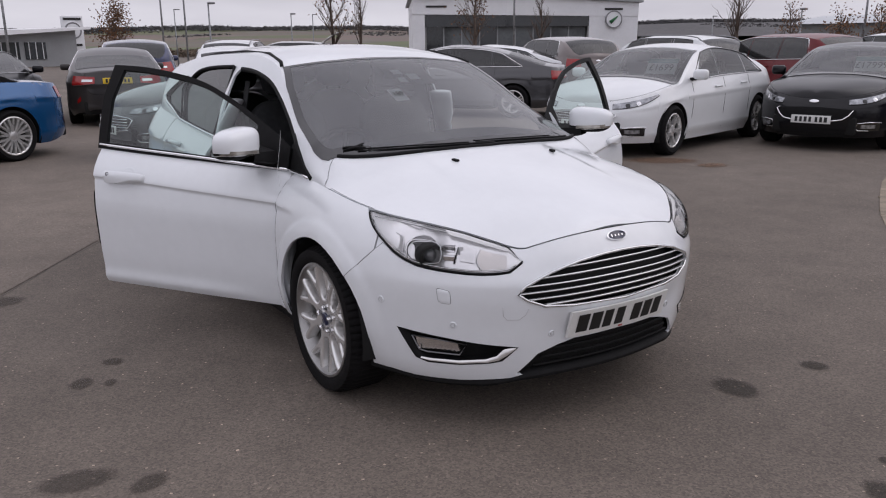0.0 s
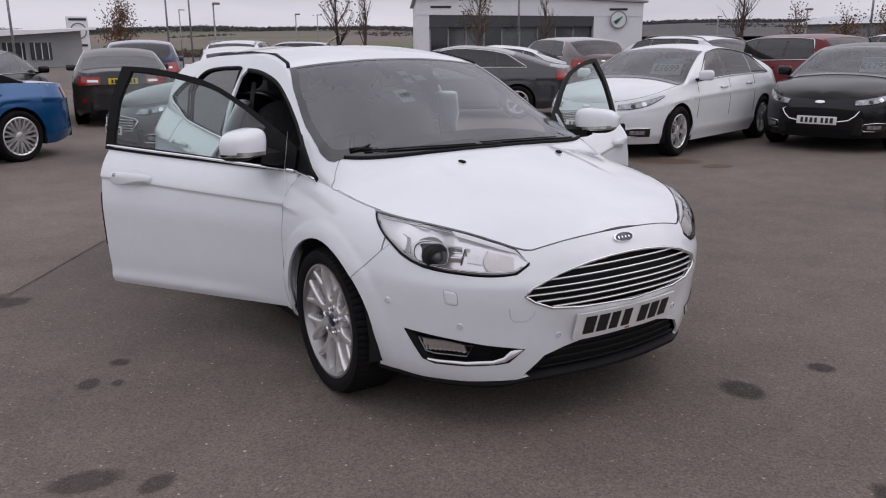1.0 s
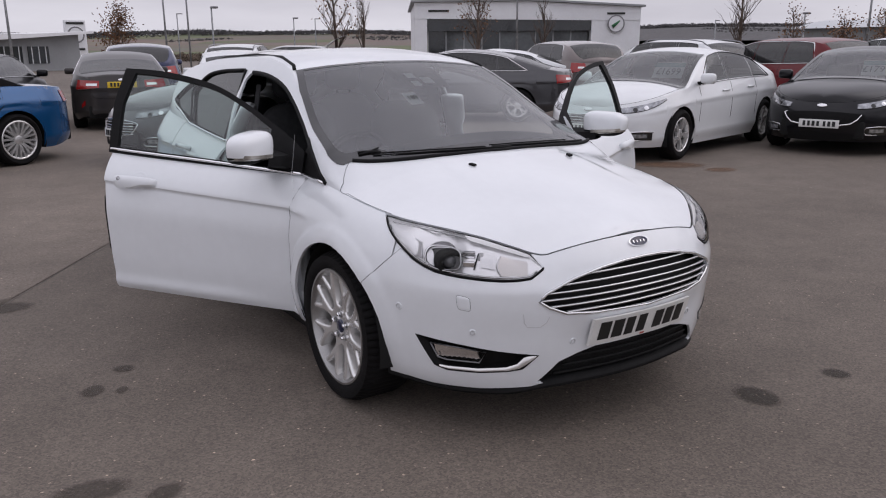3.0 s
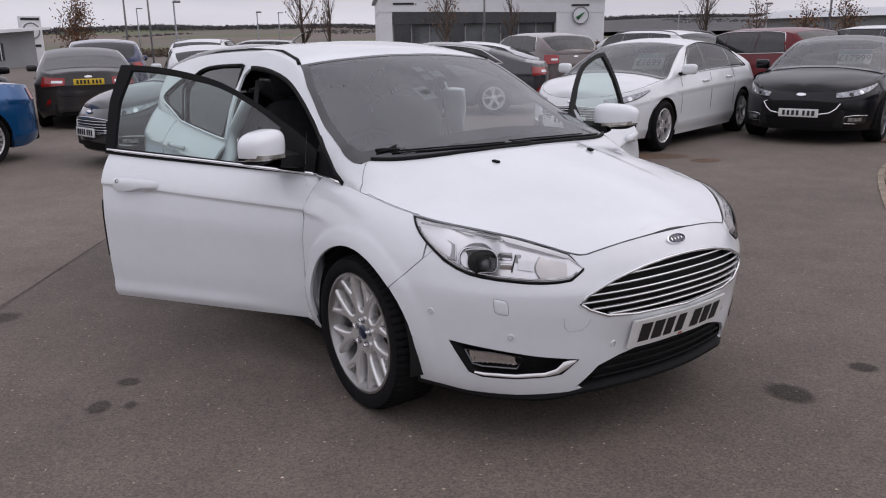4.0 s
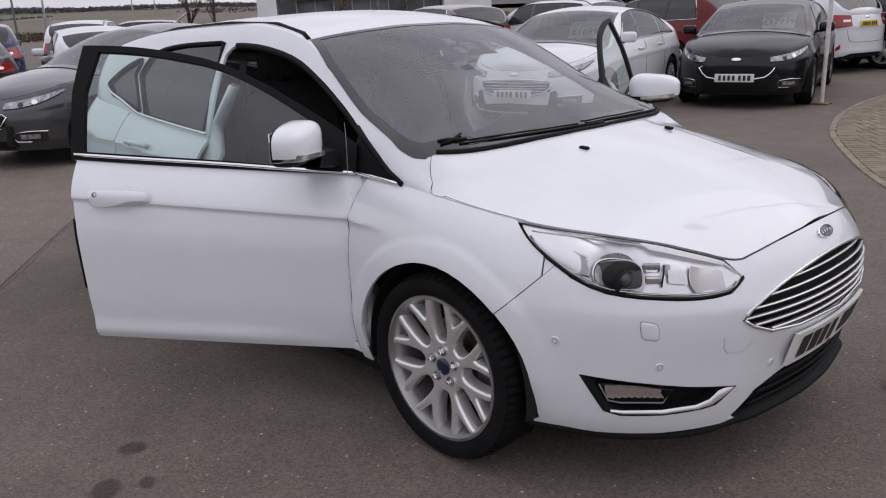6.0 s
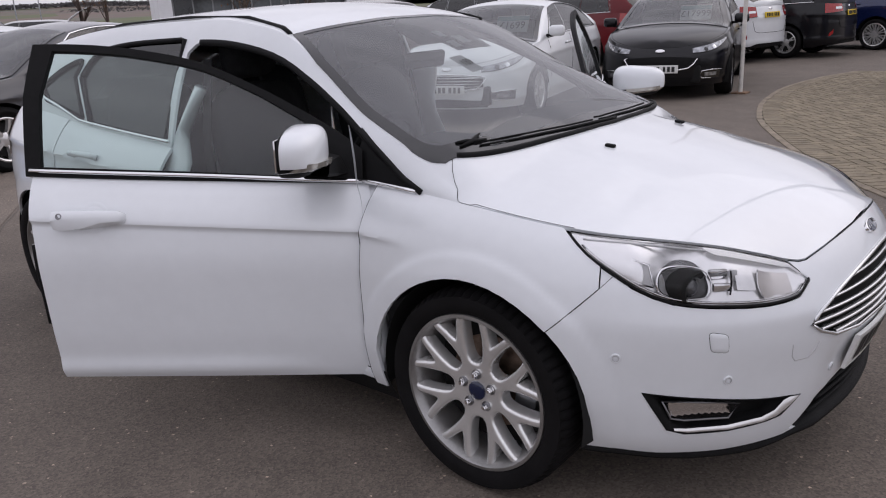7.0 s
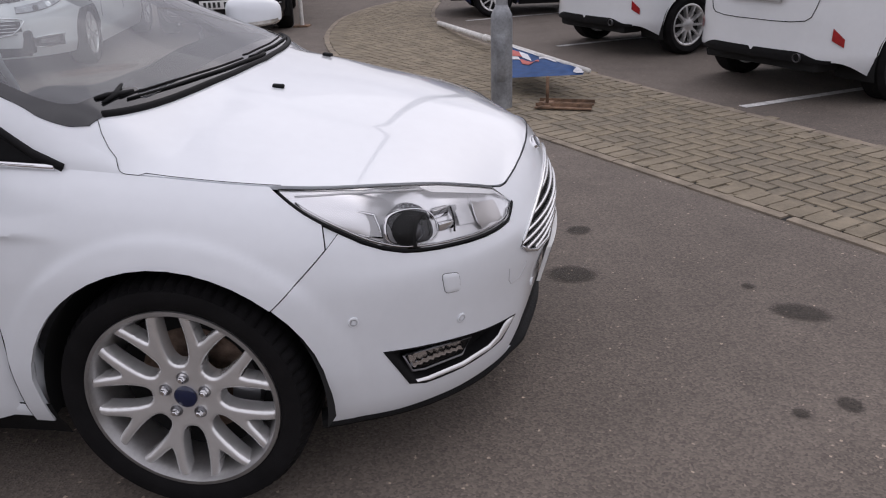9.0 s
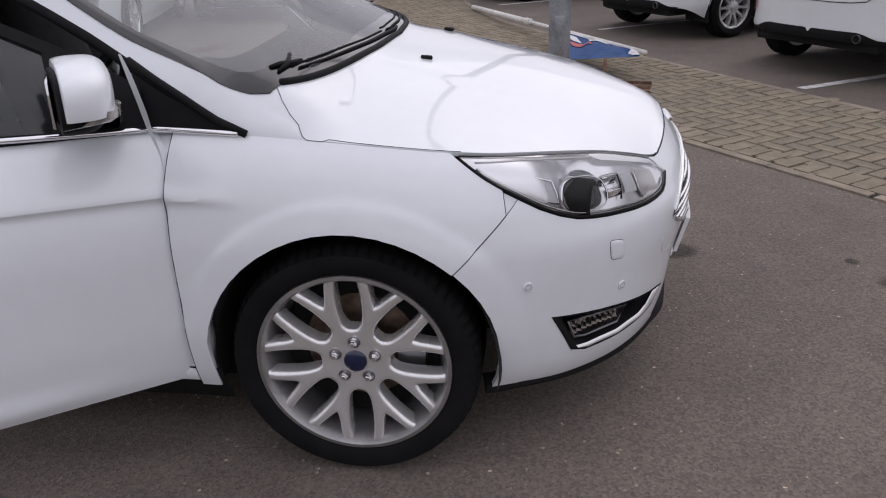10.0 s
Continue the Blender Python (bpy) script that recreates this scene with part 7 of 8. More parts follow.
    part("turn_signal", bm, mat("pale_amber_lens", (0.66, 0.635, 0.62), 0.25, 0.6), lamp)
    bm = bmesh.new()
    sweep(bm, [lens_pt((0.620 + 0.014 * math.sin(math.pi * t)), zz(0.620, 0.14 + 0.56 * t), -0.011) for t in lin(0, 1, 9)], 0.0018, 6)
    part("signal_edge", bm, CHROME, lamp)

# grille
gr = new("grille")
gr.parent = hero
tagged(gr, "dark grille with six bright bars")
bm = skin(lambda p, z: nose(p, z, -0.035), lin(-0.49, 0.49, 50), lin(0.50, 0.70, 16), full(GRILLE), flange=0)
part("grille_backing", bm, DARK, gr)
bm = bmesh.new()
outl = [nose(p, z, 0.002) for p, z in full(GRILLE)]
dense = []
for a, b in zip(outl, outl[1:] + outl[:1]):
    dense += [a.lerp(b, t) for t in (0, 0.5)]
sweep(bm, dense + dense[:2], 0.0056, 8)
part("grille_surround", bm, mat("satin_silver_trim", (0.70, 0.71, 0.72), 0.22, 0.9), gr)
gtop, gbot = curve((0, 0.695), (0.10, 0.692), (0.214, 0.680), (0.345, 0.650), (0.45, 0.606), (0.476, 0.578)), curve((0, 0.512), (0.25, 0.518), (0.37, 0.526), (0.44, 0.552), (0.476, 0.574))
SILV = mat("silver_grille_bar", (0.72, 0.73, 0.74), 0.25, 0.8)
for k in range(6):
    z0 = 0.540 + 0.0262 * k
    reach = max(p for p in lin(0.05, 0.472, 80) if gbot(p) + 0.004 < z0 - 0.016 * (p / 0.47) ** 2 < gtop(p) - 0.002)
    bm = bmesh.new()
    ring = []
    for p in lin(-reach, reach, 41):
        z = z0 - 0.016 * (abs(p) / 0.47) ** 2
        ring.append([bm.verts.new(nose(p, z + dz, d)) for dz, d in ((-0.0036, -0.004), (-0.0024, 0.001), (0.0024, -0.001), (0.0036, -0.010), (-0.0042, -0.024))])
    for a, b in zip(ring, ring[1:]):
        for j in range(5):
            bm.faces.new((a[j], a[(j + 1) % 5], b[(j + 1) % 5], b[j]))
    part("grille_bar", bm, SILV, gr)

# lower intake with its splitter
bm = skin(lambda p, z: nose(p, z, -0.03), lin(-0.47, 0.47, 44), lin(0.205, 0.38, 10), full(INTAKE), flange=0)
intake = part("lower_intake", bm, DARK, hero)
for z in (0.272, 0.305, 0.338):
    reach = 0.44 - (z - 0.23) * 1.0
    bm = bmesh.new()
    sweep(bm, [nose(p, z, -0.008) for p in lin(-reach, reach, 25)], 0.0085, 6, 0.6)
    part("intake_bar", bm, PLASTIC, intake)
bm = bmesh.new()
ring = []
for p in lin(-1.12, 1.12, 91):
    k = step(abs(p), 0.47, 0.36)
    out = 0.007 + 0.014 * k
    zb = 0.188 + 0.040 * step(abs(p), 0.62, 0.34) + 0.02 * step(abs(p), 0.8, 1.1)
    zt = zb + 0.020 + 0.002 * k
    ring.append([bm.verts.new(nose(p, z, d)) for z, d in ((zt + 0.006, -0.03), (zt + 0.004, -0.004 + 0.010 * k), (zt, out - 0.006), (zt - 0.006, out), (zb + 0.004, out), (zb, out - 0.005), (zb + 0.002, -0.05))])
for a, b in zip(ring, ring[1:]):
    for j in range(6):
        bm.faces.new((a[j], a[j + 1], b[j + 1], b[j]))
bmesh.ops.recalc_face_normals(bm, faces=bm.faces)
part("splitter", bm, PLASTIC, hero, "black plastic lower lip")

# fog lamps
for sg in (-1, 1):
    bm = skin(lambda p, z: nose(sg * p, z, -0.045), lin(0.46, 0.96, 30), lin(0.28, 0.43, 12), FOG, flange=0, mid=(0, 0, 0.5))
    fog = part("fog_lamp", bm, PLASTIC, hero, "fog lamp in a black bezel with a chrome lip")
    bm = bmesh.new()
    ring = []
    n = len(FOG)
    cx, cz = sum(q[0] for q in FOG) / n, sum(q[1] for q in FOG) / n
    dense = []
    for a, b in zip(FOG, FOG[1:] + FOG[:1]):
        dense += [(a[0] + (b[0] - a[0]) * t, a[1] + (b[1] - a[1]) * t) for t in (0, 0.33, 0.67)]
    for p, z in dense:
        ring.append([bm.verts.new(nose(sg * (p + (cx - p) * k), z + (cz - z) * k, d)) for k, d in ((0.0, 0.002), (0.05, 0.003), (0.16, -0.02), (0.2, -0.045))])
    for a, b in zip(ring, ring[1:] + ring[:1]):
        for j in range(3):
            bm.faces.new((a[j], a[j + 1], b[j + 1], b[j]))
    part("bezel", bm, PLASTIC, fog)
    bm = bmesh.new()
    chrome_path = [(0.858, 0.304), (0.82, 0.297), (0.70, 0.295), (0.59, 0.302), (0.545, 0.311), (0.515, 0.330), (0.478, 0.358)]
    ring = []
    for (p, z), wd in zip(chrome_path, (0.003, 0.007, 0.008, 0.009, 0.014, 0.022, 0.006)):
        ring.append([bm.verts.new(nose(sg * pp, zz_, d)) for pp, zz_, d in ((p, z - 0.002, 0.003), (p + 0.2 * wd, z + wd * 0.5, 0.005), (p + 0.5 * wd, z + wd, -0.004))])
    for a, b in zip(ring, ring[1:]):
        for j in range(2):
            bm.faces.new((a[j], a[j + 1], b[j + 1], b[j]))
    part("chrome_lip", bm, ALLOY, fog)
    LENS = [(0.895, 0.392), (0.868, 0.334), (0.83, 0.327), (0.70, 0.324), (0.672, 0.370), (0.78, 0.384)]
    bm = bmesh.new()
    bm.faces.new([bm.verts.new(nose(sg * p, z, -0.010)) for p, z in LENS])
    face_out(bm, (0, 0, 0.4))
    part("lens", bm, CLEAR, fog).visible_shadow = False
    bm = bmesh.new()
    sweep(bm, [nose(sg * p, z, -0.010) for p, z in LENS + LENS[:2]], 0.003, 6)
    part("lens_rim", bm, ALLOYD, fog)
    bm = bmesh.new()
    grid(bm, lambda u, v: nose(sg * (0.872 - 0.178 * u + 0.012 * v), 0.334 + (0.040 + 0.012 * (1 - u)) * v, -0.016 - 0.008 * math.sin(math.pi * u) - 0.006 * (int(u * 18 + 0.5) % 2) - 0.004 * (int(v * 4 + 0.5) % 2)), lin(0, 1, 19), lin(0, 1, 5))
    part("lamp_reflector", bm, CHROME, fog, "faceted bright reflector", edge=12)
    # parking sensors, washer cover
    for p, z in ((1.022, 0.524), (0.722, 0.453), (0.33, 0.405)):
        c, c2 = nose(sg * p, z), nose(sg * p, z, 0.01)
        qq = Matrix.Translation(c) @ (c2 - c).to_track_quat("Z", "Y").to_matrix().to_4x4()
        bm = bmesh.new()
        lathe(bm, [(0.0135, -0.003), (0.0135, 0.003), (0.012, 0.0042), (0.0095, 0.0040), (0.0085, 0.001), (0.0065, 0.001), (0.006, 0.003), (0.0, 0.0034)], 20, axis="Z")
        bmesh.ops.transform(bm, matrix=qq, verts=bm.verts)
        sensor = part("parking_sensor", bm, WHITE, hero)
        bm = bmesh.new()
        lathe(bm, [(0.0092, 0.0032), (0.0092, 0.0042), (0.0078, 0.0042), (0.0078, 0.0032)], 20, axis="Z")
        bmesh.ops.transform(bm, matrix=qq, verts=bm.verts)
        part("sensor_ring", bm, LAMPGREY, sensor)
    W = [(0.785, 0.598), (0.732, 0.588), (0.728, 0.536), (0.777, 0.542)]

    def on_cover(u, v, d):
        """A point of the cover by two runs from -1 to 1."""
        u, v = (u + 1) / 2, (v + 1) / 2
        p = (W[0][0] * (1 - u) + W[1][0] * u) * (1 - v) + (W[3][0] * (1 - u) + W[2][0] * u) * v
        z = (W[0][1] * (1 - u) + W[1][1] * u) * (1 - v) + (W[3][1] * (1 - u) + W[2][1] * u) * v
        return nose(sg * p, z, d)

    loop = [(math.copysign(abs(math.cos(a)) ** 0.4, math.cos(a)), math.copysign(abs(math.sin(a)) ** 0.4, math.sin(a))) for a in lin(0, 2 * math.pi, 33)[:-1]]
    bm = bmesh.new()
    rings = [[bm.verts.new(on_cover(a * k, b * k, d)) for a, b in loop] for k, d in ((1.0, 0.0), (0.97, 0.0022), (0.90, 0.0034), (0.5, 0.0038))]
    for a, b in zip(rings, rings[1:]):
        for j in range(32):
            bm.faces.new((a[j], a[(j + 1) % 32], b[(j + 1) % 32], b[j]))
    bm.faces.new(rings[-1])
    face_out(bm, (0, 0, 0.5))
    part("washer_cover", bm, WHITE, hero)
    joint([on_cover(a, b, 0.0002) for a, b in loop + loop[:1]], "washer_joint", 0.0009)
    bm = bmesh.new()
    sweep(bm, [nose(sg * (0.50 + 0.034 * a), 0.500 + 0.03 * b, 0.0) for a, b in ((1, 1), (0.9, -0.2), (0.5, -0.75), (-0.9, -0.8), (-1.6, -0.2), (-1.9, 0.6))] if sg < 0 else [nose(0.5, 0.5, -0.02), nose(0.51, 0.5, -0.02)], 0.0016, 5)
    part("tow_eye_joint", bm, LAMPGREY, hero)

# number plate, bent to the bumper, and badge
def plate_pt(y, z, d):
    v = nose(0.0, z, 0.0)
    c = nose(math.copysign(min(abs(y), 0.3), y) if y else 0.0, z, 0.0)
    return Vector((v.x * 0.15 + c.x * 0.85 + d, y, z))


def on_plate(y, z, d):
    t = (z - 0.381) / 0.111
    return plate_pt(y, 0.381, 0.015).lerp(plate_pt(y, 0.492, 0.017), t) + Vector((d, 0, 0))


bm = bmesh.new()
ys, zs = lin(-0.26, 0.26, 21), (0.381, 0.492)
ring = [[bm.verts.new(plate_pt(y, z, d)) for z, d in ((zs[0], 0.004), (zs[0], 0.015), (zs[1], 0.017), (zs[1], 0.004))] for y in ys]
for a, b in zip(ring, ring[1:]):
    for j in range(4):
        bm.faces.new((a[j], a[(j + 1) % 4], b[(j + 1) % 4], b[j]))
bm.faces.new(ring[0])
bm.faces.new(ring[-1][::-1])
bmesh.ops.recalc_face_normals(bm, faces=bm.faces)
pl = part("number_plate", bm, PLATEW, hero, "white plate with dark bars", edge=30)
rnd = random.Random(2)
y = -0.228
for k in range(7):
    w = 0.044 + 0.008 * rnd.random()
    if k == 4:
        y += 0.026
    bm = bmesh.new()
    grid(bm, lambda a, z: on_plate(a, z, 0.0016), lin(y, y + w, 4), [0.400, 0.437, 0.476])
    face_out(bm, (0.3, 0, 0.4))
    part("character", bm, CHAR, pl, smooth=False)
    y += 0.0625
bm = bmesh.new()
grid(bm, lambda a, z: on_plate(a, z, 0.0018), [-0.012, 0.012], [0.384, 0.393])
part("maker_mark", bm, FLAG_RED, pl, smooth=False)
bm = bmesh.new()
lathe(bm, [(0.0, 0.006), (0.8, 0.0055), (0.88, 0.004)], 40, axis="Z")
c, c2 = nose(0.0, 0.744), nose(0.0, 0.744, 0.01)
qq = Matrix.Translation(c) @ (c2 - c).to_track_quat("Z", "Y").to_matrix().to_4x4()
tilt = Matrix.Translation(c) @ pose(0, 0, 0, 0, 52, 0)
bmesh.ops.transform(bm, matrix=tilt @ Matrix.Diagonal((0.0205, 0.052, 1, 1)), verts=bm.verts)
badge = part("badge", bm, OVALB, hero, "blue oval badge with a bright rim")
bm = bmesh.new()
lathe(bm, [(0.86, 0.003), (0.88, 0.008), (0.98, 0.007), (1.02, -0.002)], 40, axis="Z")
bmesh.ops.transform(bm, matrix=tilt @ Matrix.Diagonal((0.0205, 0.052, 1, 1)), verts=bm.verts)
part("badge_rim", bm, CHROME, badge)
bm = bmesh.new()
for k in range(4):
    box(bm, 0, -0.027 + 0.018 * k, 0.0068, 0.008 if k else 0.012, 0.0045, 0.0012)
bmesh.ops.transform(bm, matrix=tilt, verts=bm.verts)
part("badge_script", bm, CHROME, badge)


# wheels of the hatchback: eight forked spokes
def fork_wheel():
    R, RIM, W = 0.3225, 0.2465, 0.1175
    bm = bmesh.new()
    prof = [(RIM + 0.002, -W * 0.80), (RIM + 0.006, -W * 0.93), (RIM + 0.018, -W * 1.0), (RIM + 0.040, -W * 1.035), (RIM + 0.060, -W * 1.01), (R - 0.012, -W * 0.90), (R - 0.004, -W * 0.80), (R, -W * 0.62), (R, W * 0.62), (R - 0.012, W * 0.9), (RIM + 0.04, W * 1.03), (RIM, W * 0.9)]
    n = 256
    rings = []
    for k in range(n):
        a = 2 * math.pi * k / n
        groove = k % 4 == 0
        ring = []
        for j, (r, o) in enumerate(prof):
            rr = r - (0.007 if groove and j in (5, 6, 7) else 0.0)
            oo = o * (0.97 if groove and j in (5, 6) else 1.0)
            ring.append(bm.verts.new((rr * math.cos(a), oo, rr * math.sin(a))))
        rings.append(ring)
    for k in range(n):
        a, b = rings[k], rings[(k + 1) % n]
        for j in range(len(prof) - 1):
            bm.faces.new((a[j], a[j + 1], b[j + 1], b[j]))
    tyre = bm
    bm = bmesh.new()
    lathe(bm, [(RIM + 0.006, -W * 0.88), (RIM + 0.004, -W * 0.96), (RIM - 0.006, -W * 0.97), (RIM - 0.012, -W * 0.90), (RIM - 0.022, -W * 0.62), (RIM - 0.034, -W * 0.2), (RIM - 0.036, W * 0.8), (RIM, W * 0.86)], 90)
    barrel = bm
    bm = bmesh.new()
    Y = lambda r: -W * (0.72 + 0.16 * clamp((r - 0.05) / 0.17))

    # one eighth of the pierced face: a round-bottomed window in the middle, half a smaller one at each end
    big = curve((0.092, 0.012), (0.098, 0.0185), (0.110, 0.0255), (0.135, 0.0305), (0.165, 0.0325), (0.195, 0.0320), (0.220, 0.0295), (0.234, 0.0265))
    little = curve((0.172, 0.003), (0.180, 0.0085), (0.195, 0.0165), (0.215, 0.0265), (0.234, 0.0365))
    rb, rl = (0.092, 0.094, 0.098, 0.104, 0.110, 0.122, 0.135, 0.150, 0.165, 0.180, 0.195, 0.210, 0.220, 0.228, 0.234), (0.172, 0.175, 0.180, 0.188, 0.195, 0.205, 0.215, 0.225, 0.234)
    sec = math.pi / 8
    hole = [(-big(r_) / r_, r_) for r_ in rb] + [(0.0, 0.2375)] + [(big(r_) / r_, r_) for r_ in rb[::-1]] + [(0.0, 0.0895)]
    ends = [[(c_ - little(r_) / r_, r_) for r_ in rl] + [(c_, 0.2375)] + [(c_ + little(r_) / r_, r_) for r_ in rl[::-1]] + [(c_, 0.169)] for c_ in (-sec, sec)]

    def edge_near(a_, r_):
        """Distance from the nearest window edge."""
        d_ = 0.02
        for poly in [hole] + ends:
            for (a0, r0), (a1, r1) in zip(poly, poly[1:] + poly[:1]):
                ax, ay, bx, by = (a0 - a_) * r_, r0 - r_, (a1 - a_) * r_, r1 - r_
                ux, uy = bx - ax, by - ay
                t_ = clamp(-(ax * ux + ay * uy) / max(ux * ux + uy * uy, 1e-12))
                d_ = min(d_, math.hypot(ax + ux * t_, ay + uy * t_))
        return d_

    turn = radians(1.5) + math.pi / 2

    def face(a_, r_):
        y = Y(r_) + 0.0075 * math.exp(-edge_near(a_, r_) / 0.0032) + 0.004 * step(r_, 0.232, 0.250)
        return Vector((r_ * math.cos(a_ + turn), y, r_ * math.sin(a_ + turn)))

    one = skin(face, lin(-sec, sec, 33), lin(0.028, RIM + 0.001, 48), None, [hole] + ends, flange=0, mid=(0, 1, 0))
    tmp = bpy.data.meshes.new("spoke_sector")
    one.to_mesh(tmp)
    one.free()
    for k in range(8):
        start_ = len(bm.verts)
        bm.from_mesh(tmp)
        bm.verts.ensure_lookup_table()
        bmesh.ops.rotate(bm, cent=(0, 0, 0), matrix=Matrix.Rotation(k * math.pi / 4, 3, "Y"), verts=bm.verts[start_:])
    bpy.data.meshes.remove(tmp)
    bmesh.ops.remove_doubles(bm, verts=bm.verts, dist=0.0007)
    # the walls of the windows
    walls = bmesh.ops.extrude_edge_only(bm, edges=[e for e in bm.edges if e.is_boundary])
    for v in [g for g in walls["geom"] if isinstance(g, bmesh.types.BMVert)]:
        v.co.y += 0.040
        v.co.x *= 0.995
        v.co.z *= 0.995
    spider = bm
    bm = bmesh.new()
    lathe(bm, [(0.0, -W * 0.80), (0.024, -W * 0.79), (0.0295, -W * 0.76), (0.031, -W * 0.60)], 40)
    cap = bm
    bm = bmesh.new()
    lathe(bm, [(0.0, -W * 0.02), (0.150, -W * 0.02), (0.152, W * 0.1), (0.0, W * 0.1)], 48)
    disc = bm
    bm = bmesh.new()
    lathe(bm, [(0.100, -W * 0.22), (0.172, -W * 0.22), (0.180, W * 0.2), (0.100, W * 0.2)], 14, a0=-0.55, a1=0.45)
    caliper = bm
    # black sheet put in for the shade deep between the spokes
    bm = bmesh.new()
    lathe(bm, [(0.0, W * 0.0), (0.204, W * 0.0), (0.205, W * 0.2)], 40)
    shade_sheet = bm
    pockets = []
    for k in range(5):
        a = 2 * math.pi * k / 5 + math.pi / 2
        b = bmesh.new()
        lathe(b, [(0.0, -W * 0.728), (0.0125, -W * 0.730), (0.0140, -W * 0.748), (0.0160, -W * 0.748), (0.0172, -W * 0.68)], 18)
        bmesh.ops.translate(b, vec=(0.054 * math.cos(a), 0, 0.054 * math.sin(a)), verts=b.verts)
        pockets.append(b)
    nuts = []
    for k in range(5):
        a = 2 * math.pi * k / 5 + math.pi / 2
        b = bmesh.new()
        lathe(b, [(0.0, -0.016), (0.006, -0.016), (0.0095, -0.012), (0.0095, 0.004)], 6)
        bmesh.ops.translate(b, vec=(0.054 * math.cos(a), -W * 0.745, 0.054 * math.sin(a)), verts=b.verts)
        nuts.append(b)
    # barrel colour is the wheel silver with the shade inside the rim painted in
    return [("tyre", tyre, RUBBER), ("rim_barrel", barrel, mat("rim_barrel_silver", (0.36, 0.355, 0.35), 0.32, 0.8, var=0.15, scale=12)), ("spokes", spider, ALLOY), ("centre_cap", cap, OVALB), ("brake_disc", disc, STEEL), ("brake_caliper", caliper, ALLOYD), ("dust_shield", shade_sheet, DARK)] + [("nut_pocket", b, ALLOYD) for b in pockets] + [("wheel_nut", b, CHROME) for b in nuts]


first = None
for x in (0, -HERO.wb):
    for sg in (-1, 1):
        w = new("wheel")
        w.parent = hero
        w.matrix_basis = pose(x, sg * 0.776, 0.3225, 0, 0 if x == 0 else 15, 0 if sg < 0 else 180)
        if first is None:
            for nm, b, m in fork_wheel():
                bmesh.ops.recalc_face_normals(b, faces=b.faces)
                part(nm, b, m, w, edge=40)
            first = w
        else:
            for o in first.children:
                share(o.name.split(".")[0], o, w)


# front doors
def blob(bm, c, s, ex=2.6, nu=28, nv=16, low=-1.0):
    """A rounded box: a superellipsoid of half-sizes s."""
    f = lambda v, k: math.copysign(abs(v) ** (2 / k), v)
    rows = []
    for j in range(nv + 1):
        b = -math.pi / 2 + math.pi * j / nv
        rows.append([bm.verts.new((c[0] + s[0] * f(math.cos(b), ex) * f(math.cos(2 * math.pi * i / nu), ex), c[1] + s[1] * f(math.cos(b), ex) * f(math.sin(2 * math.pi * i / nu), ex), c[2] + s[2] * max(f(math.sin(b), ex), low))) for i in range(nu)])
    for a, b in zip(rows, rows[1:]):
        for i in range(nu):
            bm.faces.new((a[i], a[(i + 1) % nu], b[(i + 1) % nu], b[i]))
    tidy(bm, 0.0003)


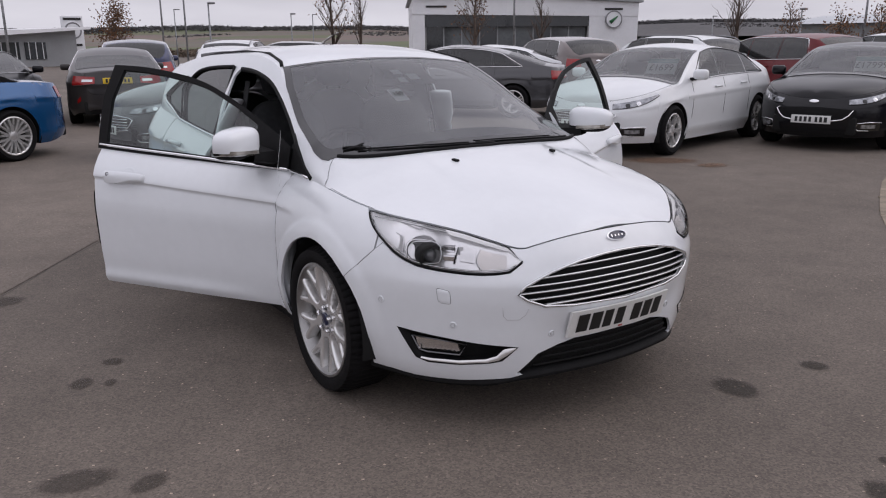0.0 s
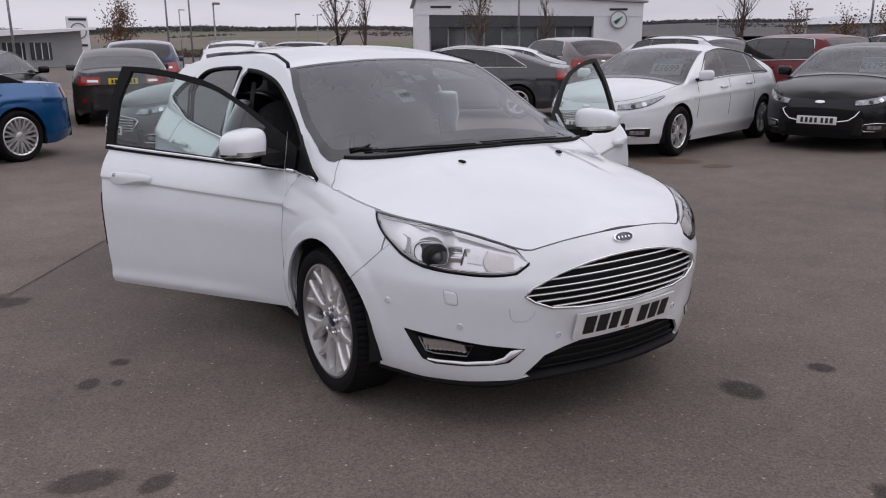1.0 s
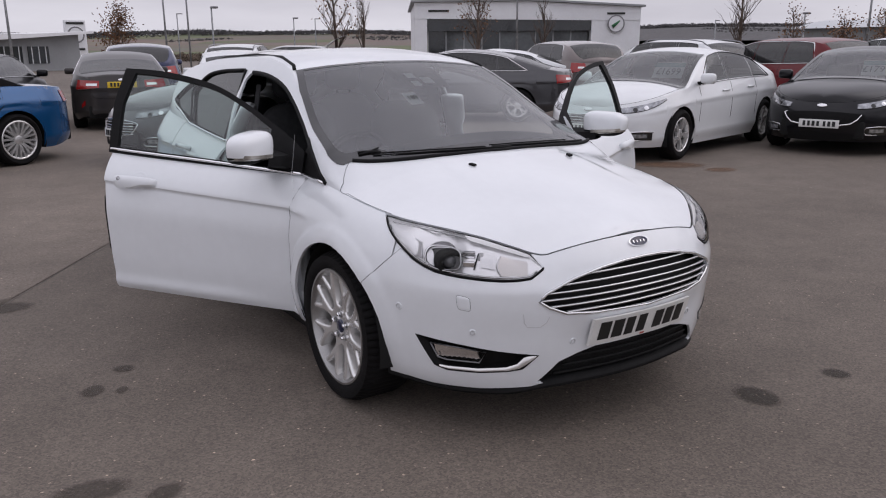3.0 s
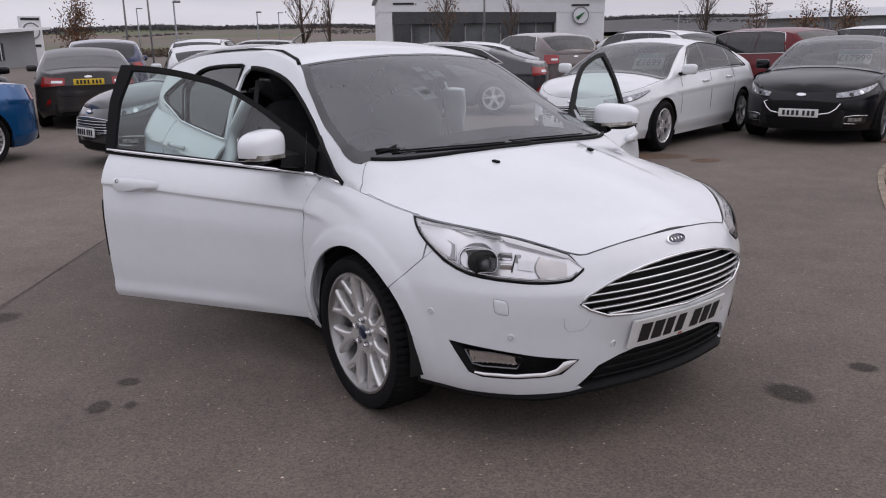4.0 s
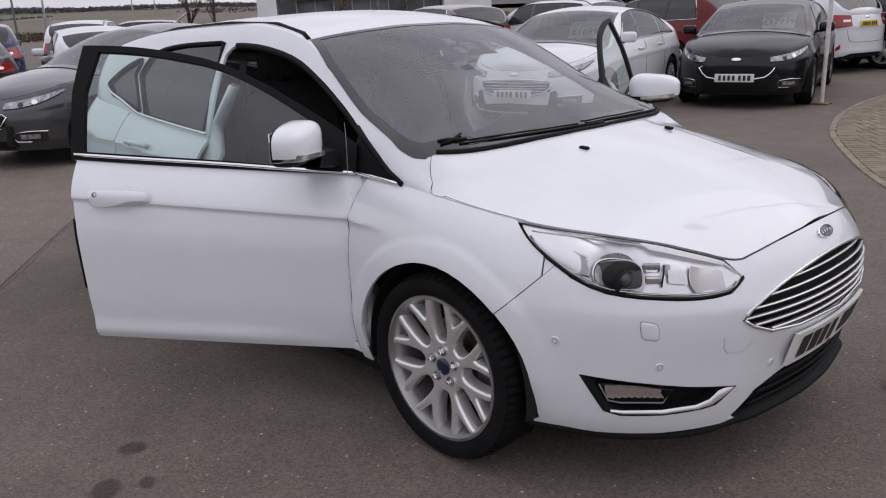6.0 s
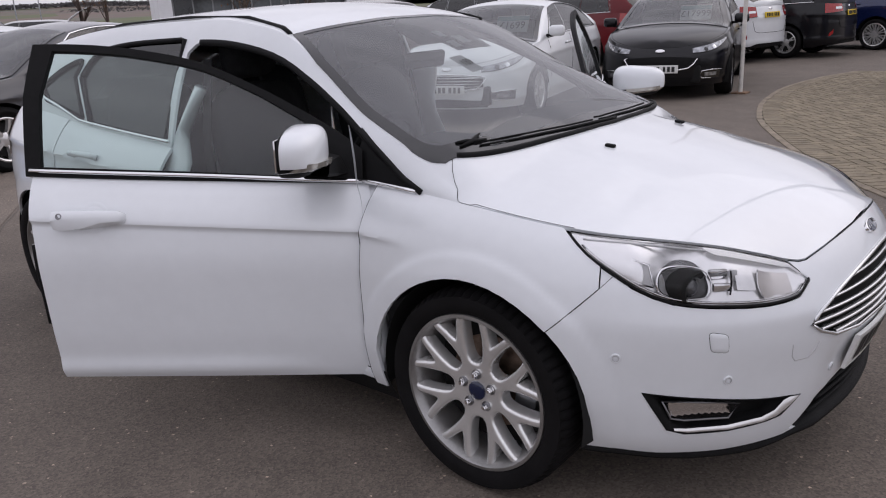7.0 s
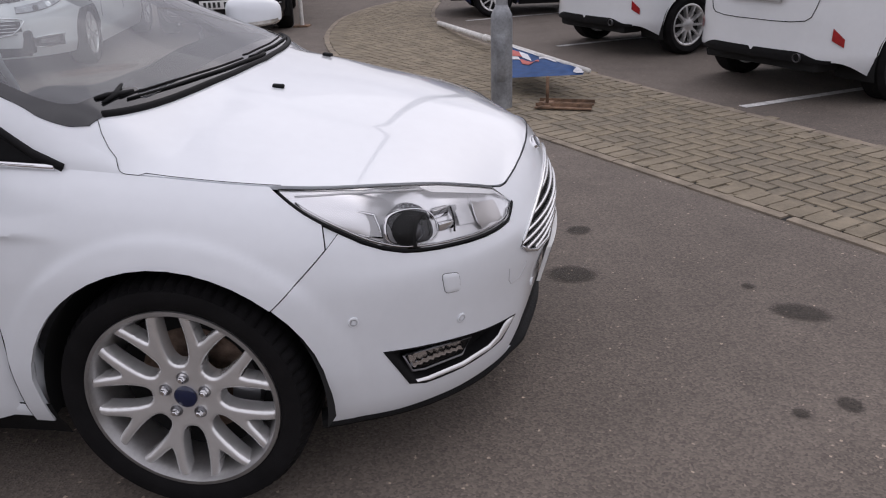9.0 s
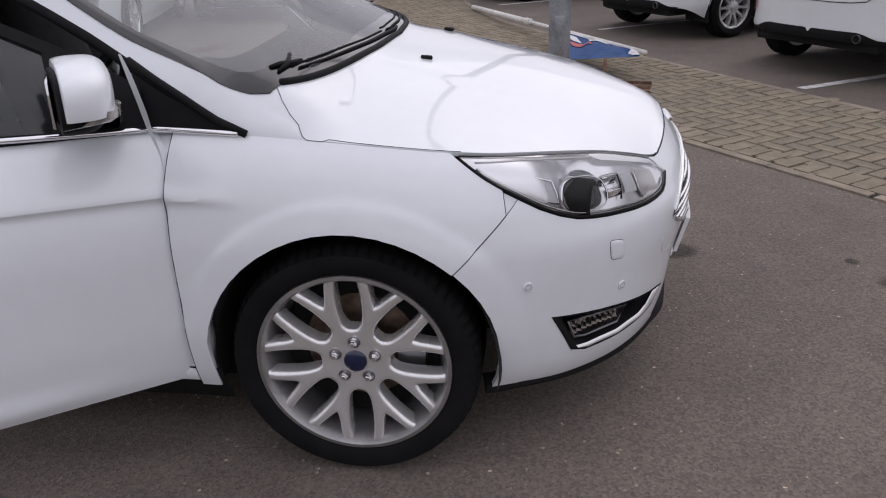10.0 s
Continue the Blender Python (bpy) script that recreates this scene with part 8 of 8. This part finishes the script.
def front_door(sg, angle):
    hinge = Vector((-0.455, sg * 0.845, 0))
    door = new("front_door")
    door.parent = hero
    door.matrix_basis = Matrix.Translation(hinge) @ pose(0, 0, 0, 0, 0, -sg * angle) @ pose(0, 0, 0, 0, 1.5, 0) @ Matrix.Translation(-hinge)
    tagged(door, "open white front door with a black window frame")
    REAR = curve((0.24, -1.500), (0.5, -1.508), (0.75, -1.520), (0.95, -1.545))
    poly = [(-0.425, 0.262), (-0.425, 1.2), (-1.60, 1.2), (-1.545, 0.95)] + [(REAR(z), z) for z in lin(0.90, 0.268, 8)]
    lean = lambda x: -0.052 * (x + 0.35) / 1.05
    f = lambda x, q: flank(x, min(q + lean(x), HERO.belt(x)), sg)
    bm = skin(f, lin(-1.60, -0.42, 60), [q for q in lin(0.18, 0.96, 118)], [(x, z - lean(x)) for x, z in poly], flange=0.018)
    part("door_skin", bm, WHITE, door)
    # inner trim
    bm = bmesh.new()
    grid(bm, lambda x, z: flank(x, z, sg, -0.075 - 0.02 * math.sin(math.pi * (z - 0.26) / 0.62)), lin(-0.44, -1.49, 20), lin(0.26, 0.88, 12), flip=sg < 0)
    for x in (-0.44, -1.49):
        grid(bm, lambda d, z: flank(x, z, sg, d), lin(-0.075, -0.010, 3), lin(0.26, 0.90, 10))
    grid(bm, lambda x, d: flank(x, 0.885, sg, d), lin(-0.44, -1.49, 12), lin(-0.085, -0.02, 3))
    grid(bm, lambda x, d: flank(x, 0.262, sg, d), lin(-0.44, -1.49, 12), lin(-0.075, -0.015, 3))
    part("door_trim", bm, SOFT, door)
    # latch-edge rubber
    bm = bmesh.new()
    sweep(bm, [flank(REAR(z) - 0.008, z, sg, -0.012) for z in lin(0.47, 0.74, 8)], 0.009, 6)
    part("edge_guard", bm, RUBBER, door)
    # window frame and glass
    FR = [(-0.47, 1.0), (-0.47, 0.765), (-0.56, 0.688), (-0.75, 0.674), (-0.93, 0.672), (-1.24, 0.664), (-1.555, 0.664), (-1.575, 0.80), (-1.565, 1.0)]
    FR = rounded(FR, 1, 6)
    GL = [(-0.66, 0.979), (-0.66, 0.722), (-0.80, 0.700), (-1.0, 0.690), (-1.25, 0.684), (-1.490, 0.682), (-1.522, 0.80), (-1.516, 0.979)]
    bm = skin(lambda x, w: over(x, sg * w, 0.004), lin(-1.59, -0.46, 60), lin(0.655, 1.0, 26), FR, [GL], kv=0.8, flange=0.022)
    part("window_frame", bm, PLASTIC, door, "black window frame")
    bm = skin(lambda x, w: over(x, sg * w, -0.006), lin(-1.54, -0.64, 44), lin(0.67, 0.99, 22), [(a + (0.01 if a > -1 else -0.01), b) for a, b in GL], kv=0.8, flange=0)
    part("window_glass", bm, SIDEGL, door)
    bm = bmesh.new()
    sweep(bm, [over(x, sg * 0.985, 0.008) for x in lin(-0.47, -1.55, 24)], 0.0075, 6)
    part("window_trim", bm, CHROME, door)
    bm = bmesh.new()
    sweep(bm, [over(x, sg * 0.978, 0.005) for x in lin(-0.62, -1.52, 20)], 0.0045, 6)
    part("glass_seal", bm, RUBBER, door)
    # handle in its dished recess
    hx, hz = -1.335, 0.822
    bm = bmesh.new()
    ring = []
    for x, d, h in ((-0.118, 0.006, 0.013), (-0.112, 0.026, 0.0185), (-0.09, 0.033, 0.0195), (-0.02, 0.036, 0.0185), (0.05, 0.034, 0.0175), (0.098, 0.028, 0.0165), (0.112, 0.016, 0.014), (0.117, 0.004, 0.010)):
        ring.append([bm.verts.new(flank(hx + x, hz + dz * h, sg, d + dd)) for dz, dd in ((-1, -0.012), (-0.8, -0.002), (-0.3, 0.002), (0.4, 0.002), (0.85, -0.003), (1, -0.012))])
    for a, b in zip(ring, ring[1:]):
        for j in range(6):
            bm.faces.new((a[j], a[(j + 1) % 6], b[(j + 1) % 6], b[j]))
    bm.faces.new(ring[0])
    bm.faces.new(ring[-1][::-1])
    bmesh.ops.recalc_face_normals(bm, faces=bm.faces)
    handle = part("door_handle", bm, WHITE, door)
    bm = bmesh.new()
    ell = [flank(hx + 0.01 + 0.055 * math.cos(a), hz + 0.048 * math.sin(a), sg, 0.0012) for a in lin(0, 2 * math.pi, 33)[:-1]]
    c = bm.verts.new(flank(hx + 0.01, hz, sg, -0.010))
    rr = [bm.verts.new(v) for v in ell]
    r2 = [bm.verts.new(flank(hx + 0.01 + 0.048 * math.cos(a), hz + 0.041 * math.sin(a), sg, 0.0022)) for a in lin(0, 2 * math.pi, 33)[:-1]]
    for k in range(32):
        bm.faces.new((rr[k], rr[(k + 1) % 32], r2[(k + 1) % 32], r2[k]))
        bm.faces.new((r2[k], r2[(k + 1) % 32], c))
    bmesh.ops.recalc_face_normals(bm, faces=bm.faces)
    part("handle_recess", bm, WHITE, handle)
    if sg < 0:
        c, c2 = flank(hx - 0.082, hz + 0.002, sg, 0.034), flank(hx - 0.082, hz + 0.002, sg, 0.044)
        bm = bmesh.new()
        lathe(bm, [(0.010, -0.004), (0.010, 0.002), (0.007, 0.003), (0.006, 0.001), (0.0, 0.001)], 20, axis="Z")
        bmesh.ops.transform(bm, matrix=Matrix.Translation(c) @ (c2 - c).to_track_quat("Z", "Y").to_matrix().to_4x4(), verts=bm.verts)
        part("key_lock", bm, ALLOYD, handle)
    # bare painted edge of the door at its hinges
    bm = bmesh.new()
    grid(bm, lambda z, q: flank(-0.424, z, sg, 0.001 - 0.06 * q), lin(0.28, 0.90, 12), lin(0, 1, 3))
    part("door_edge", bm, WHITE, door)
    # mirror
    MX, MY, MZ = -0.60, sg * 0.985, 1.040
    bm = bmesh.new()
    blob(bm, (-0.018, 0, 0), (0.070, 0.123, 0.076), 3.2, 36, 20)
    for v in bm.verts:
        t = clamp((v.co.y * sg + 0.118) / 0.236)
        v.co.z *= 0.80 + 0.20 * (1 - t)
        v.co.z += 0.006 * (1 - t)
        v.co.x -= 0.03 * t * t
        if v.co.x < -0.060:
            v.co.x = -0.060 + (v.co.x + 0.060) * 0.15
    low = [fc for fc in bm.faces if fc.calc_center_median().z < -0.026]
    bmesh.ops.delete(bm, geom=low, context="FACES")
    bmesh.ops.translate(bm, vec=(MX, MY, MZ), verts=bm.verts)
    mir = part("door_mirror", bm, WHITE, door, "white mirror cap over a black housing")
    bm = bmesh.new()
    blob(bm, (-0.022, 0, 0), (0.063, 0.111, 0.071), 3.0, 30, 16)
    for v in bm.verts:
        t = clamp((v.co.y * sg + 0.118) / 0.236)
        v.co.x -= 0.03 * t * t
        if v.co.x < -0.066:
            v.co.x = -0.066 + (v.co.x + 0.066) * 0.1
        v.co.z *= 0.93
    bmesh.ops.translate(bm, vec=(MX - 0.006, MY, MZ - 0.004), verts=bm.verts)
    part("mirror_housing", bm, PLASTIC, mir)
    bm = bmesh.new()
    ring = []
    for t in lin(0.0, 1.0, 14):
        y = MY + sg * (-0.06 + 0.172 * t)
        x = MX + 0.057 - 0.033 * t * t - 0.05 * clamp((t - 0.8) / 0.2) ** 2
        ring.append([bm.verts.new((x + dx, y, MZ + dz)) for dx, dz in ((-0.012, -0.026), (0.001, -0.028 + 0.010 * t), (0.0, -0.044 + 0.012 * t), (-0.014, -0.054 + 0.014 * t), (-0.05, -0.058 + 0.014 * t))])
    for a, b in zip(ring, ring[1:]):
        for j in range(4):
            bm.faces.new((a[j], a[j + 1], b[j + 1], b[j]))
    bmesh.ops.recalc_face_normals(bm, faces=bm.faces)
    part("mirror_indicator", bm, mat("smoky_indicator_lens", (0.42, 0.40, 0.36), 0.12, 0.5, 0.6, var=0.3, scale=40), mir)
    bm = bmesh.new()
    a, b = over(-0.60, sg * 0.93, 0.0), Vector((MX - 0.005, MY - sg * 0.03, MZ - 0.060))
    ring = []
    for t in lin(0, 1, 6):
        c = a.lerp(b, t)
        ring.append([bm.verts.new(c + Vector((dx, 0, dz))) for dx, dz in ((0.085 - 0.03 * t, -0.012), (0.06, 0.024 + 0.02 * (1 - t)), (-0.02, 0.035 + 0.03 * (1 - t)), (-0.06, 0.0), (-0.03, -0.02), (0.05, -0.022))])
    for p, q in zip(ring, ring[1:]):
        for j in range(6):
            bm.faces.new((p[j], p[(j + 1) % 6], q[(j + 1) % 6], q[j]))
    bmesh.ops.recalc_face_normals(bm, faces=bm.faces)
    part("mirror_arm", bm, PLASTIC, mir)
    bm = bmesh.new()
    box(bm, 0, 0, 0, 0.006, 0.165, 0.092, 0.002, pose(MX - 0.076, MY - sg * 0.004, MZ, 0, 0, sg * 6))
    part("mirror_glass", bm, mat("mirror_silver", (0.8, 0.8, 0.8), 0.02, 1.0), mir)
    return door


# painted front edge of each open door frame, seen ahead of the corner panel
for sg in (-1, 1):
    bm = bmesh.new()
    wide = curve((0.82, 0.001), (0.90, 0.006), (0.97, 0.011), (1.03, 0.011), (1.09, 0.005))
    grid(bm, lambda z, q: (-0.419 - 0.085 * clamp((z - 0.86) / 0.23) ** 1.3 + wide(z) * q, sg * (0.872 - 0.055 * clamp((z - 0.92) / 0.17) + 0.57 * wide(z) * q), z), lin(0.82, 1.09, 22), lin(-1, 1, 5))
    face_out(bm, (-0.42, 0, 0.9))
    part("door_frame_edge", bm, WHITE, hero)

front_door(-1, 37.5)
front_door(1, 63.0)

# cabin
bm = bmesh.new()
box(bm, -1.55, 0, 0.30, 2.3, 1.42, 0.08, 0.02)
part("cabin_floor", bm, SOFT, hero)
bm = bmesh.new()
def dash(u, v):
    y = -0.70 + 1.40 * u
    x, z = ((-0.10, 0.955), (-0.30, 0.965), (-0.52, 0.955), (-0.62, 0.90), (-0.66, 0.78), (-0.60, 0.62), (-0.50, 0.45))[int(v)]
    x -= 0.06 * (y / 0.7) ** 2 * (1 if v < 3 else 0.3)
    hood = 0.045 * math.exp(-((y + 0.37) / 0.17) ** 2) * (1 if 1 < v < 4 else 0)
    return (x, y, z + hood - 0.02 * (y / 0.7) ** 4)
grid(bm, dash, lin(0, 1, 40), [0, 1, 2, 3, 4, 5, 6])
bmesh.ops.recalc_face_normals(bm, faces=bm.faces)
part("dashboard", bm, SOFT, hero)
bm = bmesh.new()
sweep(bm, [(0.185 * math.cos(a), 0.185 * math.sin(a), 0) for a in lin(0, 2 * math.pi, 41)], 0.016, 8)
for a in (0.0, math.pi, -math.pi / 2):
    tube(bm, (0.04 * math.cos(a), 0.04 * math.sin(a), -0.02), (0.18 * math.cos(a), 0.18 * math.sin(a), 0), 0.018, 0.014, 8)
blob(bm, (0, 0, -0.02), (0.075, 0.075, 0.035), 2.4, 20, 10)
bmesh.ops.transform(bm, matrix=pose(-0.80, -0.37, 0.88, 0, -66, 0) @ pose(0, 0, 0, 0, 0, 90), verts=bm.verts)
part("steering_wheel", bm, PLASTIC, hero)
for x, ys in ((-1.35, (-0.37, 0.37)), (-2.20, (-0.36, 0.36))):
    for y in ys:
        bm = bmesh.new()
        blob(bm, (0.24, 0, 0.0), (0.28, 0.26, 0.10), 3.4)
        seat = part("seat", bm, SEATC, hero)
        seat.matrix_basis = pose(x, y, 0.50)
        bm = bmesh.new()
        blob(bm, (0, 0, 0.32), (0.085, 0.25, 0.34), 3.4)
        bmesh.ops.transform(bm, matrix=pose(-0.05, 0, 0.02, 0, -14, 0), verts=bm.verts)
        part("backrest", bm, SEATC, seat)
        bm = bmesh.new()
        blob(bm, (-0.20, 0, 0.78), (0.055, 0.135, 0.10), 3.0)
        tube(bm, (-0.19, -0.05, 0.6), (-0.2, -0.05, 0.75), 0.007)
        tube(bm, (-0.19, 0.05, 0.6), (-0.2, 0.05, 0.75), 0.007)
        part("headrest", bm, SEATC, seat)
for sg in (-1, 1):
    bm = bmesh.new()
    sweep(bm, [over(-1.52, sg * 0.70, -0.07), Vector((-1.50, sg * 0.66, 1.0)), Vector((-1.48, sg * 0.70, 0.55))], 0.022, 6, 0.12)
    part("seat_belt", bm, SOFT, hero)
# floor pan under the body
bm = bmesh.new()
box(bm, -1.32, 0, 0.245, 1.93, 1.50, 0.13, 0.03)
part("floor_pan", bm, DARK, hero)
bm = bmesh.new()
box(bm, 0.02, 0, 0.26, 1.06, 0.96, 0.12, 0.03)
part("engine_tray", bm, DARK, hero)
bm = bmesh.new()
box(bm, -2.85, 0, 0.30, 0.95, 1.0, 0.14, 0.03)
part("boot_floor", bm, DARK, hero)
bm = bmesh.new()
box(bm, -0.13, 0, 0.60, 0.06, 1.46, 0.66, 0.02)
part("bulkhead", bm, DARK, hero)
